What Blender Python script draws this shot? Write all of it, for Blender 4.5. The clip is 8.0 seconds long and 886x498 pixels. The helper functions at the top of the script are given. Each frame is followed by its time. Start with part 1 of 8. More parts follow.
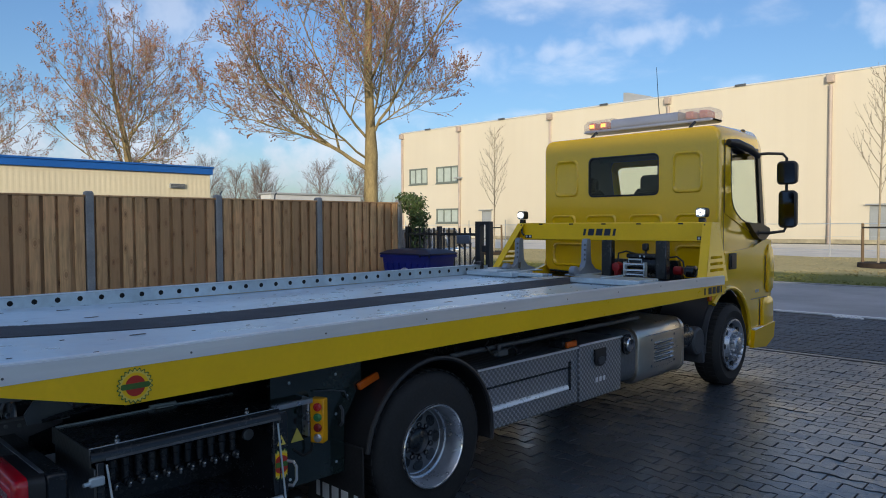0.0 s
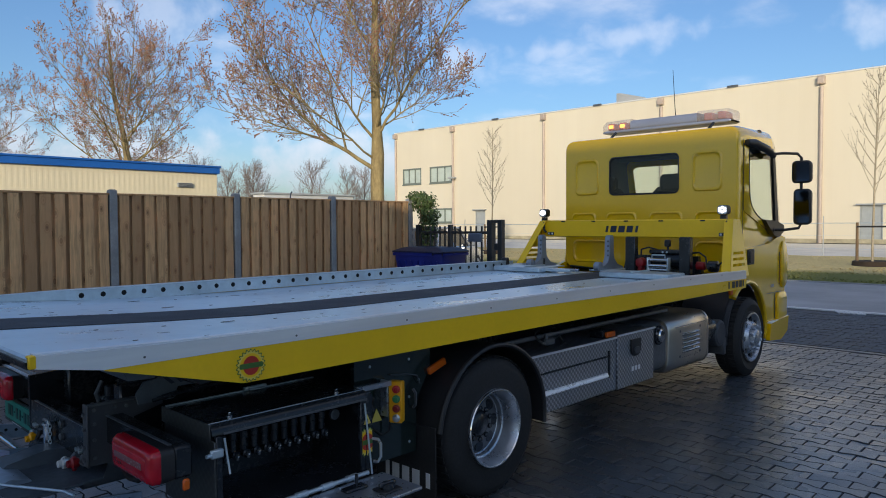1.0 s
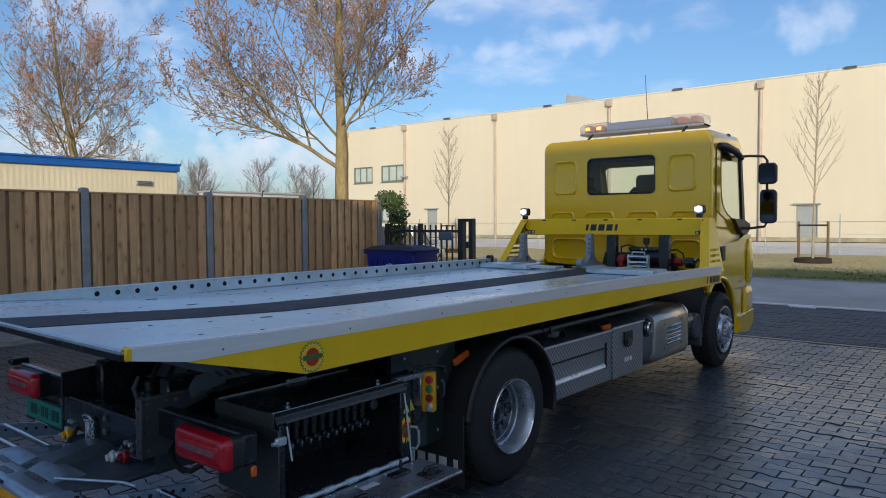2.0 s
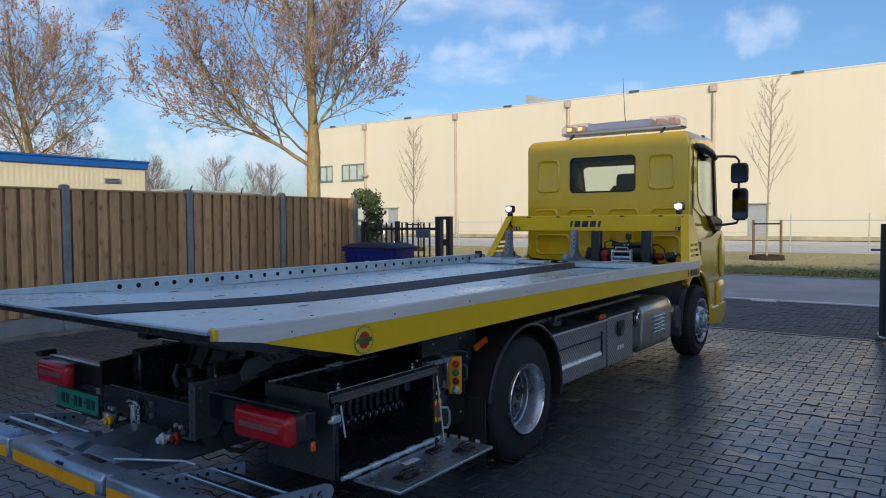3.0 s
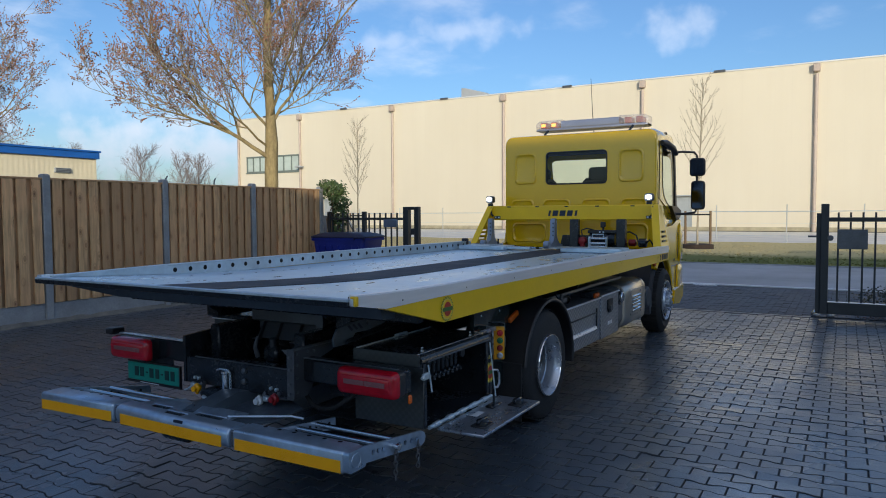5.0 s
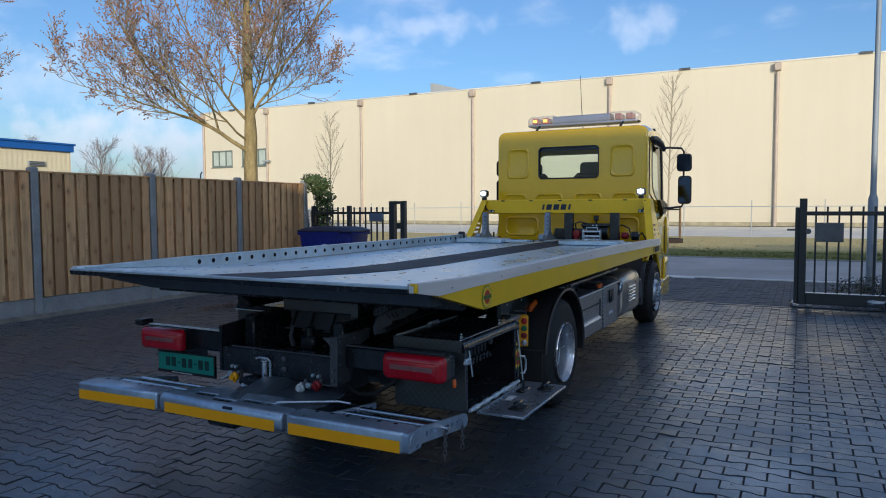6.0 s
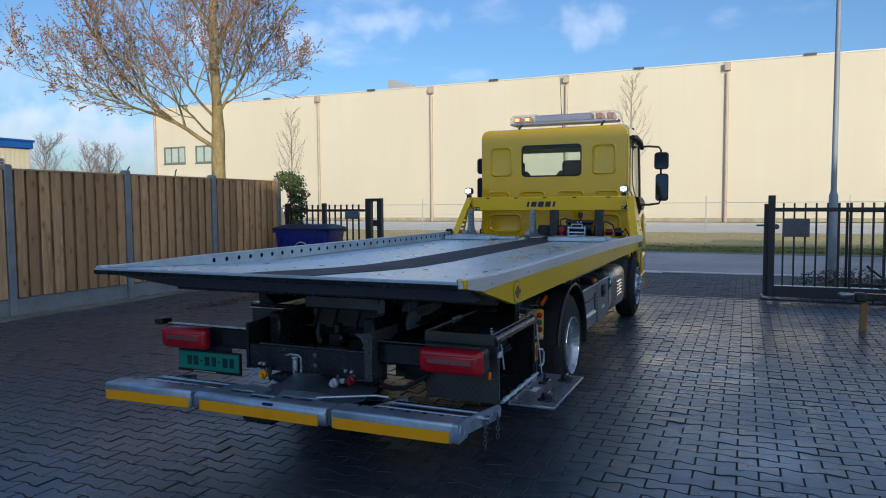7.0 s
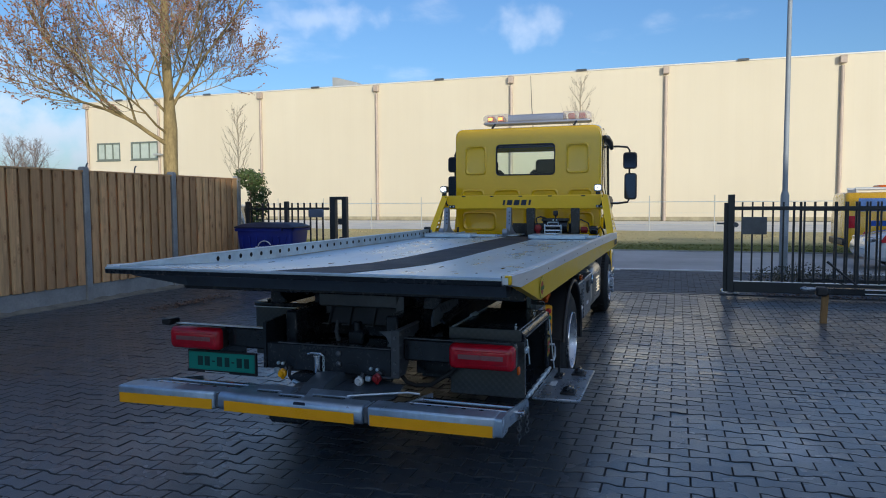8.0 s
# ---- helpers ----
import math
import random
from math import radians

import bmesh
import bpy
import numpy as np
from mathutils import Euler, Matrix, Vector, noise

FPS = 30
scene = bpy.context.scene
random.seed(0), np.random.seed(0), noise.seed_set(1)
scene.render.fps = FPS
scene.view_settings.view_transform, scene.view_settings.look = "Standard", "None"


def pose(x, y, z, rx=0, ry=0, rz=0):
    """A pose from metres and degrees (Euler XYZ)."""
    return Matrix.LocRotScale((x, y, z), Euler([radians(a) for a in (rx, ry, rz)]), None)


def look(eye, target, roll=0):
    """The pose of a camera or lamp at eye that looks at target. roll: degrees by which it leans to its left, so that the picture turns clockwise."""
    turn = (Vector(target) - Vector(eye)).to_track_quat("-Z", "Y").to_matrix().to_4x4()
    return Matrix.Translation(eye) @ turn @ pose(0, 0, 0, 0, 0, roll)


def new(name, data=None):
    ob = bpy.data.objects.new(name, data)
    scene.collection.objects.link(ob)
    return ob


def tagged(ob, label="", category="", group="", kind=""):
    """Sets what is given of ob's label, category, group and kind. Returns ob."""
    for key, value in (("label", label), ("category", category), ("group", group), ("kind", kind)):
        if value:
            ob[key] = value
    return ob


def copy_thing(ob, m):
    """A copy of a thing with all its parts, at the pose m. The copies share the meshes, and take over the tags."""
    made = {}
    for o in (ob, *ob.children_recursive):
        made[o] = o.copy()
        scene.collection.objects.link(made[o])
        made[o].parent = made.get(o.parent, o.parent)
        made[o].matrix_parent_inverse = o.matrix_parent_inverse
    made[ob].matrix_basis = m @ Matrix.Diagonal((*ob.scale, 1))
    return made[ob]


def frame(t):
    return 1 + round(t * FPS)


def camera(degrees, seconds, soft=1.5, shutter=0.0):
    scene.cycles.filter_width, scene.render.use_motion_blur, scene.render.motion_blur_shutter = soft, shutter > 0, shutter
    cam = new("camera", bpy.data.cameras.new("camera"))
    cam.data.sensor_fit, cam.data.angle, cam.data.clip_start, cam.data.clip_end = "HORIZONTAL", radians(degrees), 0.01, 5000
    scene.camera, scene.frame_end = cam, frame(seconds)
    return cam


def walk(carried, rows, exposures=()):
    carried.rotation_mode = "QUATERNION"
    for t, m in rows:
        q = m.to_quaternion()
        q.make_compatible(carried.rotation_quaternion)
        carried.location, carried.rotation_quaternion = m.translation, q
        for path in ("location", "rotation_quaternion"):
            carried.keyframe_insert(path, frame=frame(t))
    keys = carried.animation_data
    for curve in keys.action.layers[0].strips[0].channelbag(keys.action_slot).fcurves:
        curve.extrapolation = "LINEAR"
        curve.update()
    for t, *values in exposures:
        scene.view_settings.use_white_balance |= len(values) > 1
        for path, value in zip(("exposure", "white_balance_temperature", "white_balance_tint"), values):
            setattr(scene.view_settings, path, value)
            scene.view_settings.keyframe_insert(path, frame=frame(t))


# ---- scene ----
cam = camera(65.0, 8.0, 1.0)
PATH = [
    (0, (0.125, 0.108, 1.604), (1.551, 1.508, 1.532), -0.3),
    (0.5, (-0.096, 0.158, 1.595), (1.344, 1.565, 1.521), -0.3),
    (1, (-0.322, 0.238, 1.575), (1.124, 1.618, 1.503), -0.3),
    (1.5, (-0.538, 0.339, 1.581), (0.959, 1.664, 1.507), -0.3),
    (3, (-1.164, 0.59, 1.543), (0.455, 1.761, 1.465), -0.3),
    (3.5, (-1.384, 0.642, 1.535), (0.268, 1.767, 1.454), -0.3),
    (4, (-1.595, 0.71, 1.534), (0.079, 1.801, 1.446), -0.4),
    (4.5, (-1.81, 0.817, 1.519), (-0.112, 1.869, 1.423), -0.3),
    (5, (-2.015, 0.892, 1.518), (-0.287, 1.894, 1.415), -0.3),
    (6.5, (-2.482, 1.348, 1.495), (-0.682, 2.21, 1.372), -0.3),
    (7, (-2.622, 1.52, 1.511), (-0.791, 2.316, 1.384), -0.4),
    (7.5, (-2.709, 1.755, 1.501), (-0.848, 2.479, 1.373), -0.3),
    (8, (-2.82, 1.965, 1.504), (-0.929, 2.602, 1.373), -0.3),
]
walk(cam, [(t, look(eye, target, roll)) for t, eye, target, roll in PATH], [(0, 0.74, 6700, 11), (8, 0.74, 6200, 9)])

# ---- world, sun, exposure ----
SUN_AZ, SUN_EL = 35.0, 11.0          # where the light goes to (degrees from +x towards +y), and its height
world = bpy.data.worlds.new("sky")
scene.world = world
world.use_nodes = True
wn, wl = world.node_tree.nodes, world.node_tree.links
wn.clear()
sky = wn.new("ShaderNodeTexSky")
sky.sky_type, sky.sun_disc = "NISHITA", False
sky.sun_elevation, sky.sun_rotation = radians(SUN_EL), radians(-90 - SUN_AZ)
sky.air_density, sky.dust_density, sky.ozone_density = 1.0, 1.2, 2.5
wco = wn.new("ShaderNodeTexCoord")
sep = wn.new("ShaderNodeSeparateXYZ")
wl.new(wco.outputs["Generated"], sep.inputs[0])


def wmath(op, a, b=None, c=None, clamp=False):
    n = wn.new("ShaderNodeMath")
    n.operation, n.use_clamp = op, clamp
    for i, v in enumerate((a, b, c)):
        if v is None:
            continue
        if isinstance(v, (int, float)):
            n.inputs[i].default_value = v
        else:
            wl.new(v, n.inputs[i])
    return n.outputs[0]


# clouds: noise on a flat layer overhead, seen in perspective towards the horizon
zc = wmath("MAXIMUM", sep.outputs[2], 0.0)
den = wmath("ADD", zc, 0.16)
comb = wn.new("ShaderNodeCombineXYZ")
wl.new(wmath("DIVIDE", sep.outputs[0], den), comb.inputs[0])
wl.new(wmath("DIVIDE", sep.outputs[1], den), comb.inputs[1])
comb.inputs[2].default_value = 5.2
cl1 = wn.new("ShaderNodeTexNoise")
cl1.inputs["Scale"].default_value, cl1.inputs["Detail"].default_value, cl1.inputs["Roughness"].default_value = 1.15, 7.0, 0.55
wl.new(comb.outputs[0], cl1.inputs["Vector"])
lay = wn.new("ShaderNodeMapRange")
lay.inputs["From Min"].default_value, lay.inputs["From Max"].default_value = 0.545, 0.82
lay.interpolation_type = "SMOOTHSTEP"
# the layer thickens overhead, above the view: cloud added to brighten the shade
wl.new(wmath("MULTIPLY_ADD", wmath("MAXIMUM", wmath("SUBTRACT", sep.outputs[2], 0.30), 0.0), 0.17, cl1.outputs["Fac"]), lay.inputs["Value"])
cover = lay.outputs[0]


def puff(az, el, wide, high):
    """A small cloud towards az, el (degrees), soft-edged and broken by noise."""
    d = (math.cos(radians(el)) * math.cos(radians(az)), math.cos(radians(el)) * math.sin(radians(az)), math.sin(radians(el)))
    s = (-math.sin(radians(az)), math.cos(radians(az)), 0.0)
    dots = []
    for v in (s, (0, 0, 1)):
        n = wn.new("ShaderNodeVectorMath")
        n.operation = "DOT_PRODUCT"
        wl.new(wco.outputs["Generated"], n.inputs[0])
        n.inputs[1].default_value = v
        dots.append(n.outputs["Value"])
    fwd = wn.new("ShaderNodeVectorMath")
    fwd.operation = "DOT_PRODUCT"
    wl.new(wco.outputs["Generated"], fwd.inputs[0])
    fwd.inputs[1].default_value = d
    u = wmath("DIVIDE", dots[0], math.tan(radians(wide)))
    v = wmath("DIVIDE", wmath("SUBTRACT", dots[1], d[2]), math.tan(radians(high)))
    r = wmath("SQRT", wmath("ADD", wmath("MULTIPLY", u, u), wmath("MULTIPLY", v, v)))
    body = wmath("SUBTRACT", 1.25, r)
    n = wn.new("ShaderNodeTexNoise")
    n.inputs["Scale"].default_value, n.inputs["Detail"].default_value = 26.0, 6.0
    wl.new(wco.outputs["Generated"], n.inputs["Vector"])
    k = wmath("MULTIPLY_ADD", wmath("SUBTRACT", n.outputs["Fac"], 0.5), 2.6, body)
    m = wn.new("ShaderNodeMapRange")
    m.interpolation_type = "SMOOTHSTEP"
    m.inputs["From Min"].default_value, m.inputs["From Max"].default_value = 0.05, 1.35
    wl.new(k, m.inputs["Value"])
    return wmath("MULTIPLY", m.outputs[0], wmath("GREATER_THAN", fwd.outputs["Value"], 0.5))


for args in ((42.2, 13.0, 3.2, 1.5), (34.6, 13.5, 3.6, 1.1), (28.0, 14.4, 4.6, 1.2), (11.3, 13.9, 3.0, 1.4), (38.0, 16.2, 1.6, 0.7), (57.0, 9.0, 9.0, 3.0), (66.0, 15.5, 5.0, 4.0), (70.0, 5.0, 16.0, 3.6), (53.0, 5.0, 13.0, 3.4), (43.0, 3.5, 9.0, 2.6)):
    cover = wmath("MAXIMUM", cover, wmath("MULTIPLY", puff(*args), 0.95 if args[1] < 8 else 0.40))
# milky band over the horizon
haze = wn.new("ShaderNodeMapRange")
haze.inputs["From Min"].default_value, haze.inputs["From Max"].default_value = 0.0, 0.16
haze.inputs["To Min"].default_value, haze.inputs["To Max"].default_value = 0.28, 0.0
wl.new(sep.outputs[2], haze.inputs["Value"])
cover = wmath("MULTIPLY", wmath("MAXIMUM", cover, haze.outputs[0]), 0.72)
shade = wn.new("ShaderNodeTexNoise")
shade.inputs["Scale"].default_value, shade.inputs["Detail"].default_value = 9.0, 5.0
wl.new(wco.outputs["Generated"], shade.inputs["Vector"])
tone = wn.new("ShaderNodeMix")
tone.data_type = "RGBA"
tone.inputs["A"].default_value, tone.inputs["B"].default_value = (4.9, 5.1, 5.7, 1), (8.0, 7.9, 7.9, 1)
wl.new(shade.outputs["Fac"], tone.inputs["Factor"])
low = wn.new("ShaderNodeMapRange")
low.inputs["From Min"].default_value, low.inputs["From Max"].default_value = 0.03, 0.20
wl.new(sep.outputs[2], low.inputs["Value"])
bank = wn.new("ShaderNodeMix")
bank.data_type = "RGBA"
bank.inputs["A"].default_value = (3.0, 3.3, 4.1, 1)
wl.new(low.outputs[0], bank.inputs["Factor"])
wl.new(tone.outputs["Result"], bank.inputs["B"])
mixs = wn.new("ShaderNodeMix")
mixs.data_type = "RGBA"
wl.new(cover, mixs.inputs["Factor"])
deep = wn.new("ShaderNodeMix")
deep.data_type, deep.blend_type = "RGBA", "MULTIPLY"
deep.inputs["Factor"].default_value = 1.0
deep.inputs["B"].default_value = (0.650, 0.785, 0.970, 1)
wl.new(sky.outputs[0], deep.inputs["A"])
wl.new(deep.outputs["Result"], mixs.inputs["A"])
wl.new(bank.outputs["Result"], mixs.inputs["B"])
bg = wn.new("ShaderNodeBackground")
bg.inputs["Strength"].default_value = 0.110
wl.new(mixs.outputs["Result"], bg.inputs["Color"])
wout = wn.new("ShaderNodeOutputWorld")
wl.new(bg.outputs[0], wout.inputs[0])

sun = new("sun", bpy.data.lights.new("sun", "SUN"))
sun.data.energy, sun.data.angle, sun.data.color = 1.70, radians(0.5), (1.0, 0.90, 0.735)
ca, sa = math.cos(radians(SUN_AZ)), math.sin(radians(SUN_AZ))
ce, se = math.cos(radians(SUN_EL)), math.sin(radians(SUN_EL))
sun.matrix_world = look((-60 * ca, -60 * sa, 60 * se / ce), (0, 0, 0))

# ---- mesh building ----


class Geo:
    """Collects vertices and faces of one mesh, in world metres."""

    def __init__(self):
        self.v, self.f = [], []

    def add(self, verts, faces):
        n = len(self.v)
        self.v.extend([tuple(p) for p in verts])
        self.f.extend([tuple(i + n for i in f) for f in faces])
        return self

    def box(self, x0, x1, y0, y1, z0, z1, b=0.0, m=None):
        lo, hi = (x0, y0, z0), (x1, y1, z1)
        b = min(b, 0.45 * min(hi[i] - lo[i] for i in range(3)))
        verts, faces = [], []
        if b <= 0:
            verts = [(hi[0] if c & 1 else lo[0], hi[1] if c & 2 else lo[1], hi[2] if c & 4 else lo[2]) for c in range(8)]
            faces = [(0, 2, 3, 1), (4, 5, 7, 6), (0, 1, 5, 4), (2, 6, 7, 3), (0, 4, 6, 2), (1, 3, 7, 5)]
        else:
            for c in range(8):
                for a in range(3):
                    p = []
                    for i in range(3):
                        up = bool(c & (1 << i))
                        e = hi[i] if up else lo[i]
                        p.append(e if i == a else (e - b if up else e + b))
                    verts.append(tuple(p))
            for a in range(3):
                u, w = [i for i in range(3) if i != a]
                for s in (0, 1):
                    cs = [(s << a) | (j << u) | (k << w) for j, k in ((0, 0), (1, 0), (1, 1), (0, 1))]
                    faces.append(tuple(c * 3 + a for c in cs))
            for e in range(3):
                a, d = [i for i in range(3) if i != e]
                for j in (0, 1):
                    for k in (0, 1):
                        c0 = (j << a) | (k << d)
                        c1 = c0 | (1 << e)
                        faces.append((c0 * 3 + a, c1 * 3 + a, c1 * 3 + d, c0 * 3 + d))
            for c in range(8):
                faces.append((c * 3, c * 3 + 1, c * 3 + 2))
        if m is not None:
            verts = [m @ Vector(p) for p in verts]
        return self.add(verts, faces)

    def prism(self, poly, axis, a, b, m=None):
        """A flat outline pushed from a to b along axis; poly gives the other two coordinates in order."""
        def put(p, d):
            q = list(p)
            q.insert("xyz".index(axis), d)
            return tuple(q)
        n = len(poly)
        verts = [put(p, a) for p in poly] + [put(p, b) for p in poly]
        if m is not None:
            verts = [m @ Vector(p) for p in verts]
        faces = [tuple(range(n))[::-1], tuple(range(n, 2 * n))] + [(i, (i + 1) % n, n + (i + 1) % n, n + i) for i in range(n)]
        return self.add(verts, faces)

    def tube(self, pts, rad, n=8, caps=True):
        pts = [Vector(p) for p in pts]
        if isinstance(rad, (int, float)):
            rad = [rad] * len(pts)
        verts, faces = [], []
        side = None
        for i, p in enumerate(pts):
            t = (pts[min(i + 1, len(pts) - 1)] - pts[max(i - 1, 0)]).normalized()
            if side is None:
                side = t.cross(Vector((0, 0, 1)) if abs(t.z) < 0.9 else Vector((1, 0, 0))).normalized()
            else:
                side = (side - t * side.dot(t)).normalized()
            up = t.cross(side)
            for k in range(n):
                a = 2 * math.pi * k / n
                verts.append(p + (side * math.cos(a) + up * math.sin(a)) * rad[i])
        for i in range(len(pts) - 1):
            for k in range(n):
                faces.append((i * n + k, i * n + (k + 1) % n, (i + 1) * n + (k + 1) % n, (i + 1) * n + k))
        if caps:
            faces.append(tuple(range(n))[::-1])
            faces.append(tuple((len(pts) - 1) * n + k for k in range(n)))
        return self.add(verts, faces)

    def lathe(self, prof, axis, c, n=32, closed=False, caps=True):
        """prof: (along axis, radius); c: the centre."""
        verts, faces = [], []
        ai = "xyz".index(axis)
        u, w = [i for i in range(3) if i != ai]
        for d, r in prof:
            for k in range(n):
                a = 2 * math.pi * k / n
                p = list(c)
                p[ai] += d
                p[u] += r * math.cos(a)
                p[w] += r * math.sin(a)
                verts.append(tuple(p))
        m = len(prof)
        for i in range(m if closed else m - 1):
            for k in range(n):
                j = (i + 1) % m
                faces.append((i * n + k, i * n + (k + 1) % n, j * n + (k + 1) % n, j * n + k))
        if not closed and caps:
            for i in (0, m - 1):
                if prof[i][1] > 1e-6:
                    faces.append(tuple(i * n + k for k in range(n)))
        return self.add(verts, faces)

    def loft(self, loops, cap0=True, cap1=True, skip=()):
        n = len(loops[0])
        verts = [p for lp in loops for p in lp]
        faces = []
        for i in range(len(loops) - 1):
            for k in range(n):
                if (i, k) in skip:
                    continue
                faces.append((i * n + k, i * n + (k + 1) % n, (i + 1) * n + (k + 1) % n, (i + 1) * n + k))
        if cap0:
            faces.append(tuple(range(n))[::-1])
        if cap1:
            faces.append(tuple((len(loops) - 1) * n + k for k in range(n)))
        return self.add(verts, faces)


def rrect(u0, u1, v0, v1, r, k=4):
    """A rounded rectangle, anticlockwise."""
    out = []
    for cu, cv, a0 in ((u1 - r, v0 + r, -90), (u1 - r, v1 - r, 0), (u0 + r, v1 - r, 90), (u0 + r, v0 + r, 180)):
        for i in range(k + 1):
            a = radians(a0 + 90 * i / k)
            out.append((cu + r * math.cos(a), cv + r * math.sin(a)))
    return out


WHERE = {}


def mesh_of(name, geo, material, smooth=40, fix=True, centre=None, weld=False):
    v = np.array(geo.v, dtype=float)
    c = (v.min(0) + v.max(0)) / 2 if centre is None else np.array(centre, dtype=float)
    me = bpy.data.meshes.new(name)
    me.from_pydata((v - c).tolist(), [], geo.f)
    if fix:
        bm = bmesh.new()
        bm.from_mesh(me)
        if weld:
            bmesh.ops.remove_doubles(bm, verts=bm.verts, dist=1e-4)
        bmesh.ops.recalc_face_normals(bm, faces=bm.faces)
        bm.to_mesh(me)
        bm.free()
    if smooth:
        me.polygons.foreach_set("use_smooth", [True] * len(me.polygons))
        me.set_sharp_from_angle(angle=radians(smooth))
    me.materials.append(material)
    return me, Vector(c)


def part(name, geo, material, parent=None, label="", smooth=40, fix=True, weld=False):
    """Links one mesh as a part of parent (or as a thing of its own)."""
    if parent and parent.parent and parent.parent.parent:
        parent = parent.parent
    me, c = mesh_of(name, geo, material, smooth, fix, None, weld)
    ob = new(name, me)
    ob.location = c - (WHERE[parent.name] if parent else Vector((0, 0, 0)))
    ob.parent = parent
    WHERE[ob.name] = c
    return tagged(ob, label) if label else ob


def thing(name, base, label, category, group="", kind=""):
    ob = new(name)
    ob.location = base
    ob.empty_display_size = 0.2
    WHERE[ob.name] = Vector(base)
    return tagged(ob, label, category, group, kind)

# ---- materials ----


class Nodes:
    def __init__(self, name):
        self.m = bpy.data.materials.new(name)
        self.m.use_nodes = True
        self.t = self.m.node_tree
        self.b = self.t.nodes["Principled BSDF"]
        self.pos = self.t.nodes.new("ShaderNodeNewGeometry").outputs["Position"]

    def put(self, sock, v):
        if isinstance(v, bpy.types.NodeSocket):
            self.t.links.new(v, sock)
        else:
            sock.default_value = v

    def math(self, op, a, b=0.0, c=0.0, clamp=False):
        n = self.t.nodes.new("ShaderNodeMath")
        n.operation, n.use_clamp = op, clamp
        for i, v in enumerate((a, b, c)):
            self.put(n.inputs[i], v)
        return n.outputs[0]

    def noise(self, scale, detail=4.0, rough=0.55, stretch=None, vec=None):
        n = self.t.nodes.new("ShaderNodeTexNoise")
        n.inputs["Scale"].default_value, n.inputs["Detail"].default_value, n.inputs["Roughness"].default_value = scale, detail, rough
        v = vec or self.pos
        if stretch:
            mp = self.t.nodes.new("ShaderNodeMapping")
            mp.inputs["Scale"].default_value = stretch
            self.t.links.new(v, mp.inputs["Vector"])
            v = mp.outputs[0]
        self.t.links.new(v, n.inputs["Vector"])
        return n.outputs["Fac"]

    def ramp(self, fac, a, b, lo=0.3, hi=0.7):
        r = self.t.nodes.new("ShaderNodeMapRange")
        r.inputs["From Min"].default_value, r.inputs["From Max"].default_value = lo, hi
        self.put(r.inputs["Value"], fac)
        self.put(r.inputs["To Min"], a)
        self.put(r.inputs["To Max"], b)
        return r.outputs[0]

    def mix(self, fac, a, b, mode="MIX"):
        n = self.t.nodes.new("ShaderNodeMix")
        n.data_type, n.blend_type = "RGBA", mode
        self.put(n.inputs["Factor"], fac)
        for k, v in (("A", a), ("B", b)):
            self.put(n.inputs[k], v if isinstance(v, bpy.types.NodeSocket) else (*v[:3], 1))
        return n.outputs["Result"]

    def xyz(self):
        s = self.t.nodes.new("ShaderNodeSeparateXYZ")
        self.t.links.new(self.pos, s.inputs[0])
        return s.outputs

    def random(self):
        return self.t.nodes.new("ShaderNodeObjectInfo").outputs["Random"]

    def island(self):
        return self.t.nodes.new("ShaderNodeNewGeometry").outputs["Random Per Island"]

    def bump(self, height, strength=0.3, distance=0.004):
        n = self.t.nodes.new("ShaderNodeBump")
        n.inputs["Strength"].default_value, n.inputs["Distance"].default_value = strength, distance
        self.t.links.new(height, n.inputs["Height"])
        self.t.links.new(n.outputs[0], self.b.inputs["Normal"])

    def set(self, **kw):
        for k, v in kw.items():
            k = {"col": "Base Color", "rough": "Roughness", "metal": "Metallic", "coat": "Coat Weight", "coatr": "Coat Roughness", "spec": "Specular IOR Level", "alpha": "Alpha", "trans": "Transmission Weight", "ior": "IOR", "glow": "Emission Strength", "glowc": "Emission Color"}[k]
            if k in ("Base Color", "Emission Color") and not isinstance(v, bpy.types.NodeSocket):
                v = (*v[:3], 1)
            self.put(self.b.inputs[k], v)
        return self


def mat(name, col, rough=0.5, metal=0.0, var=0.15, scale=3.0, fine=45.0, rvar=0.1, bump=0.1, dist=0.002, coat=0.0, stretch=None, spec=0.5):
    """A worn surface: colour drifts at two scales, roughness and relief follow the fine one."""
    n = Nodes(name)
    big, small = n.noise(scale, 5.0, 0.6, stretch), n.noise(fine, 4.0, 0.6, stretch)
    dark, light = [c * (1 - var) for c in col], [min(1.0, c * (1 + var)) for c in col]
    c = n.mix(n.ramp(big, 0.0, 1.0), dark, light)
    c = n.mix(n.ramp(small, 0.0, 0.35), c, [x * (1 - 1.6 * var) for x in col])
    n.set(col=c, rough=n.ramp(n.math("ADD", n.math("MULTIPLY", big, 0.5), n.math("MULTIPLY", small, 0.5)), max(0.02, rough - rvar), min(1.0, rough + rvar)), metal=metal, coat=coat, coatr=0.06, spec=spec)
    if bump:
        n.bump(small, bump, dist)
    return n.m


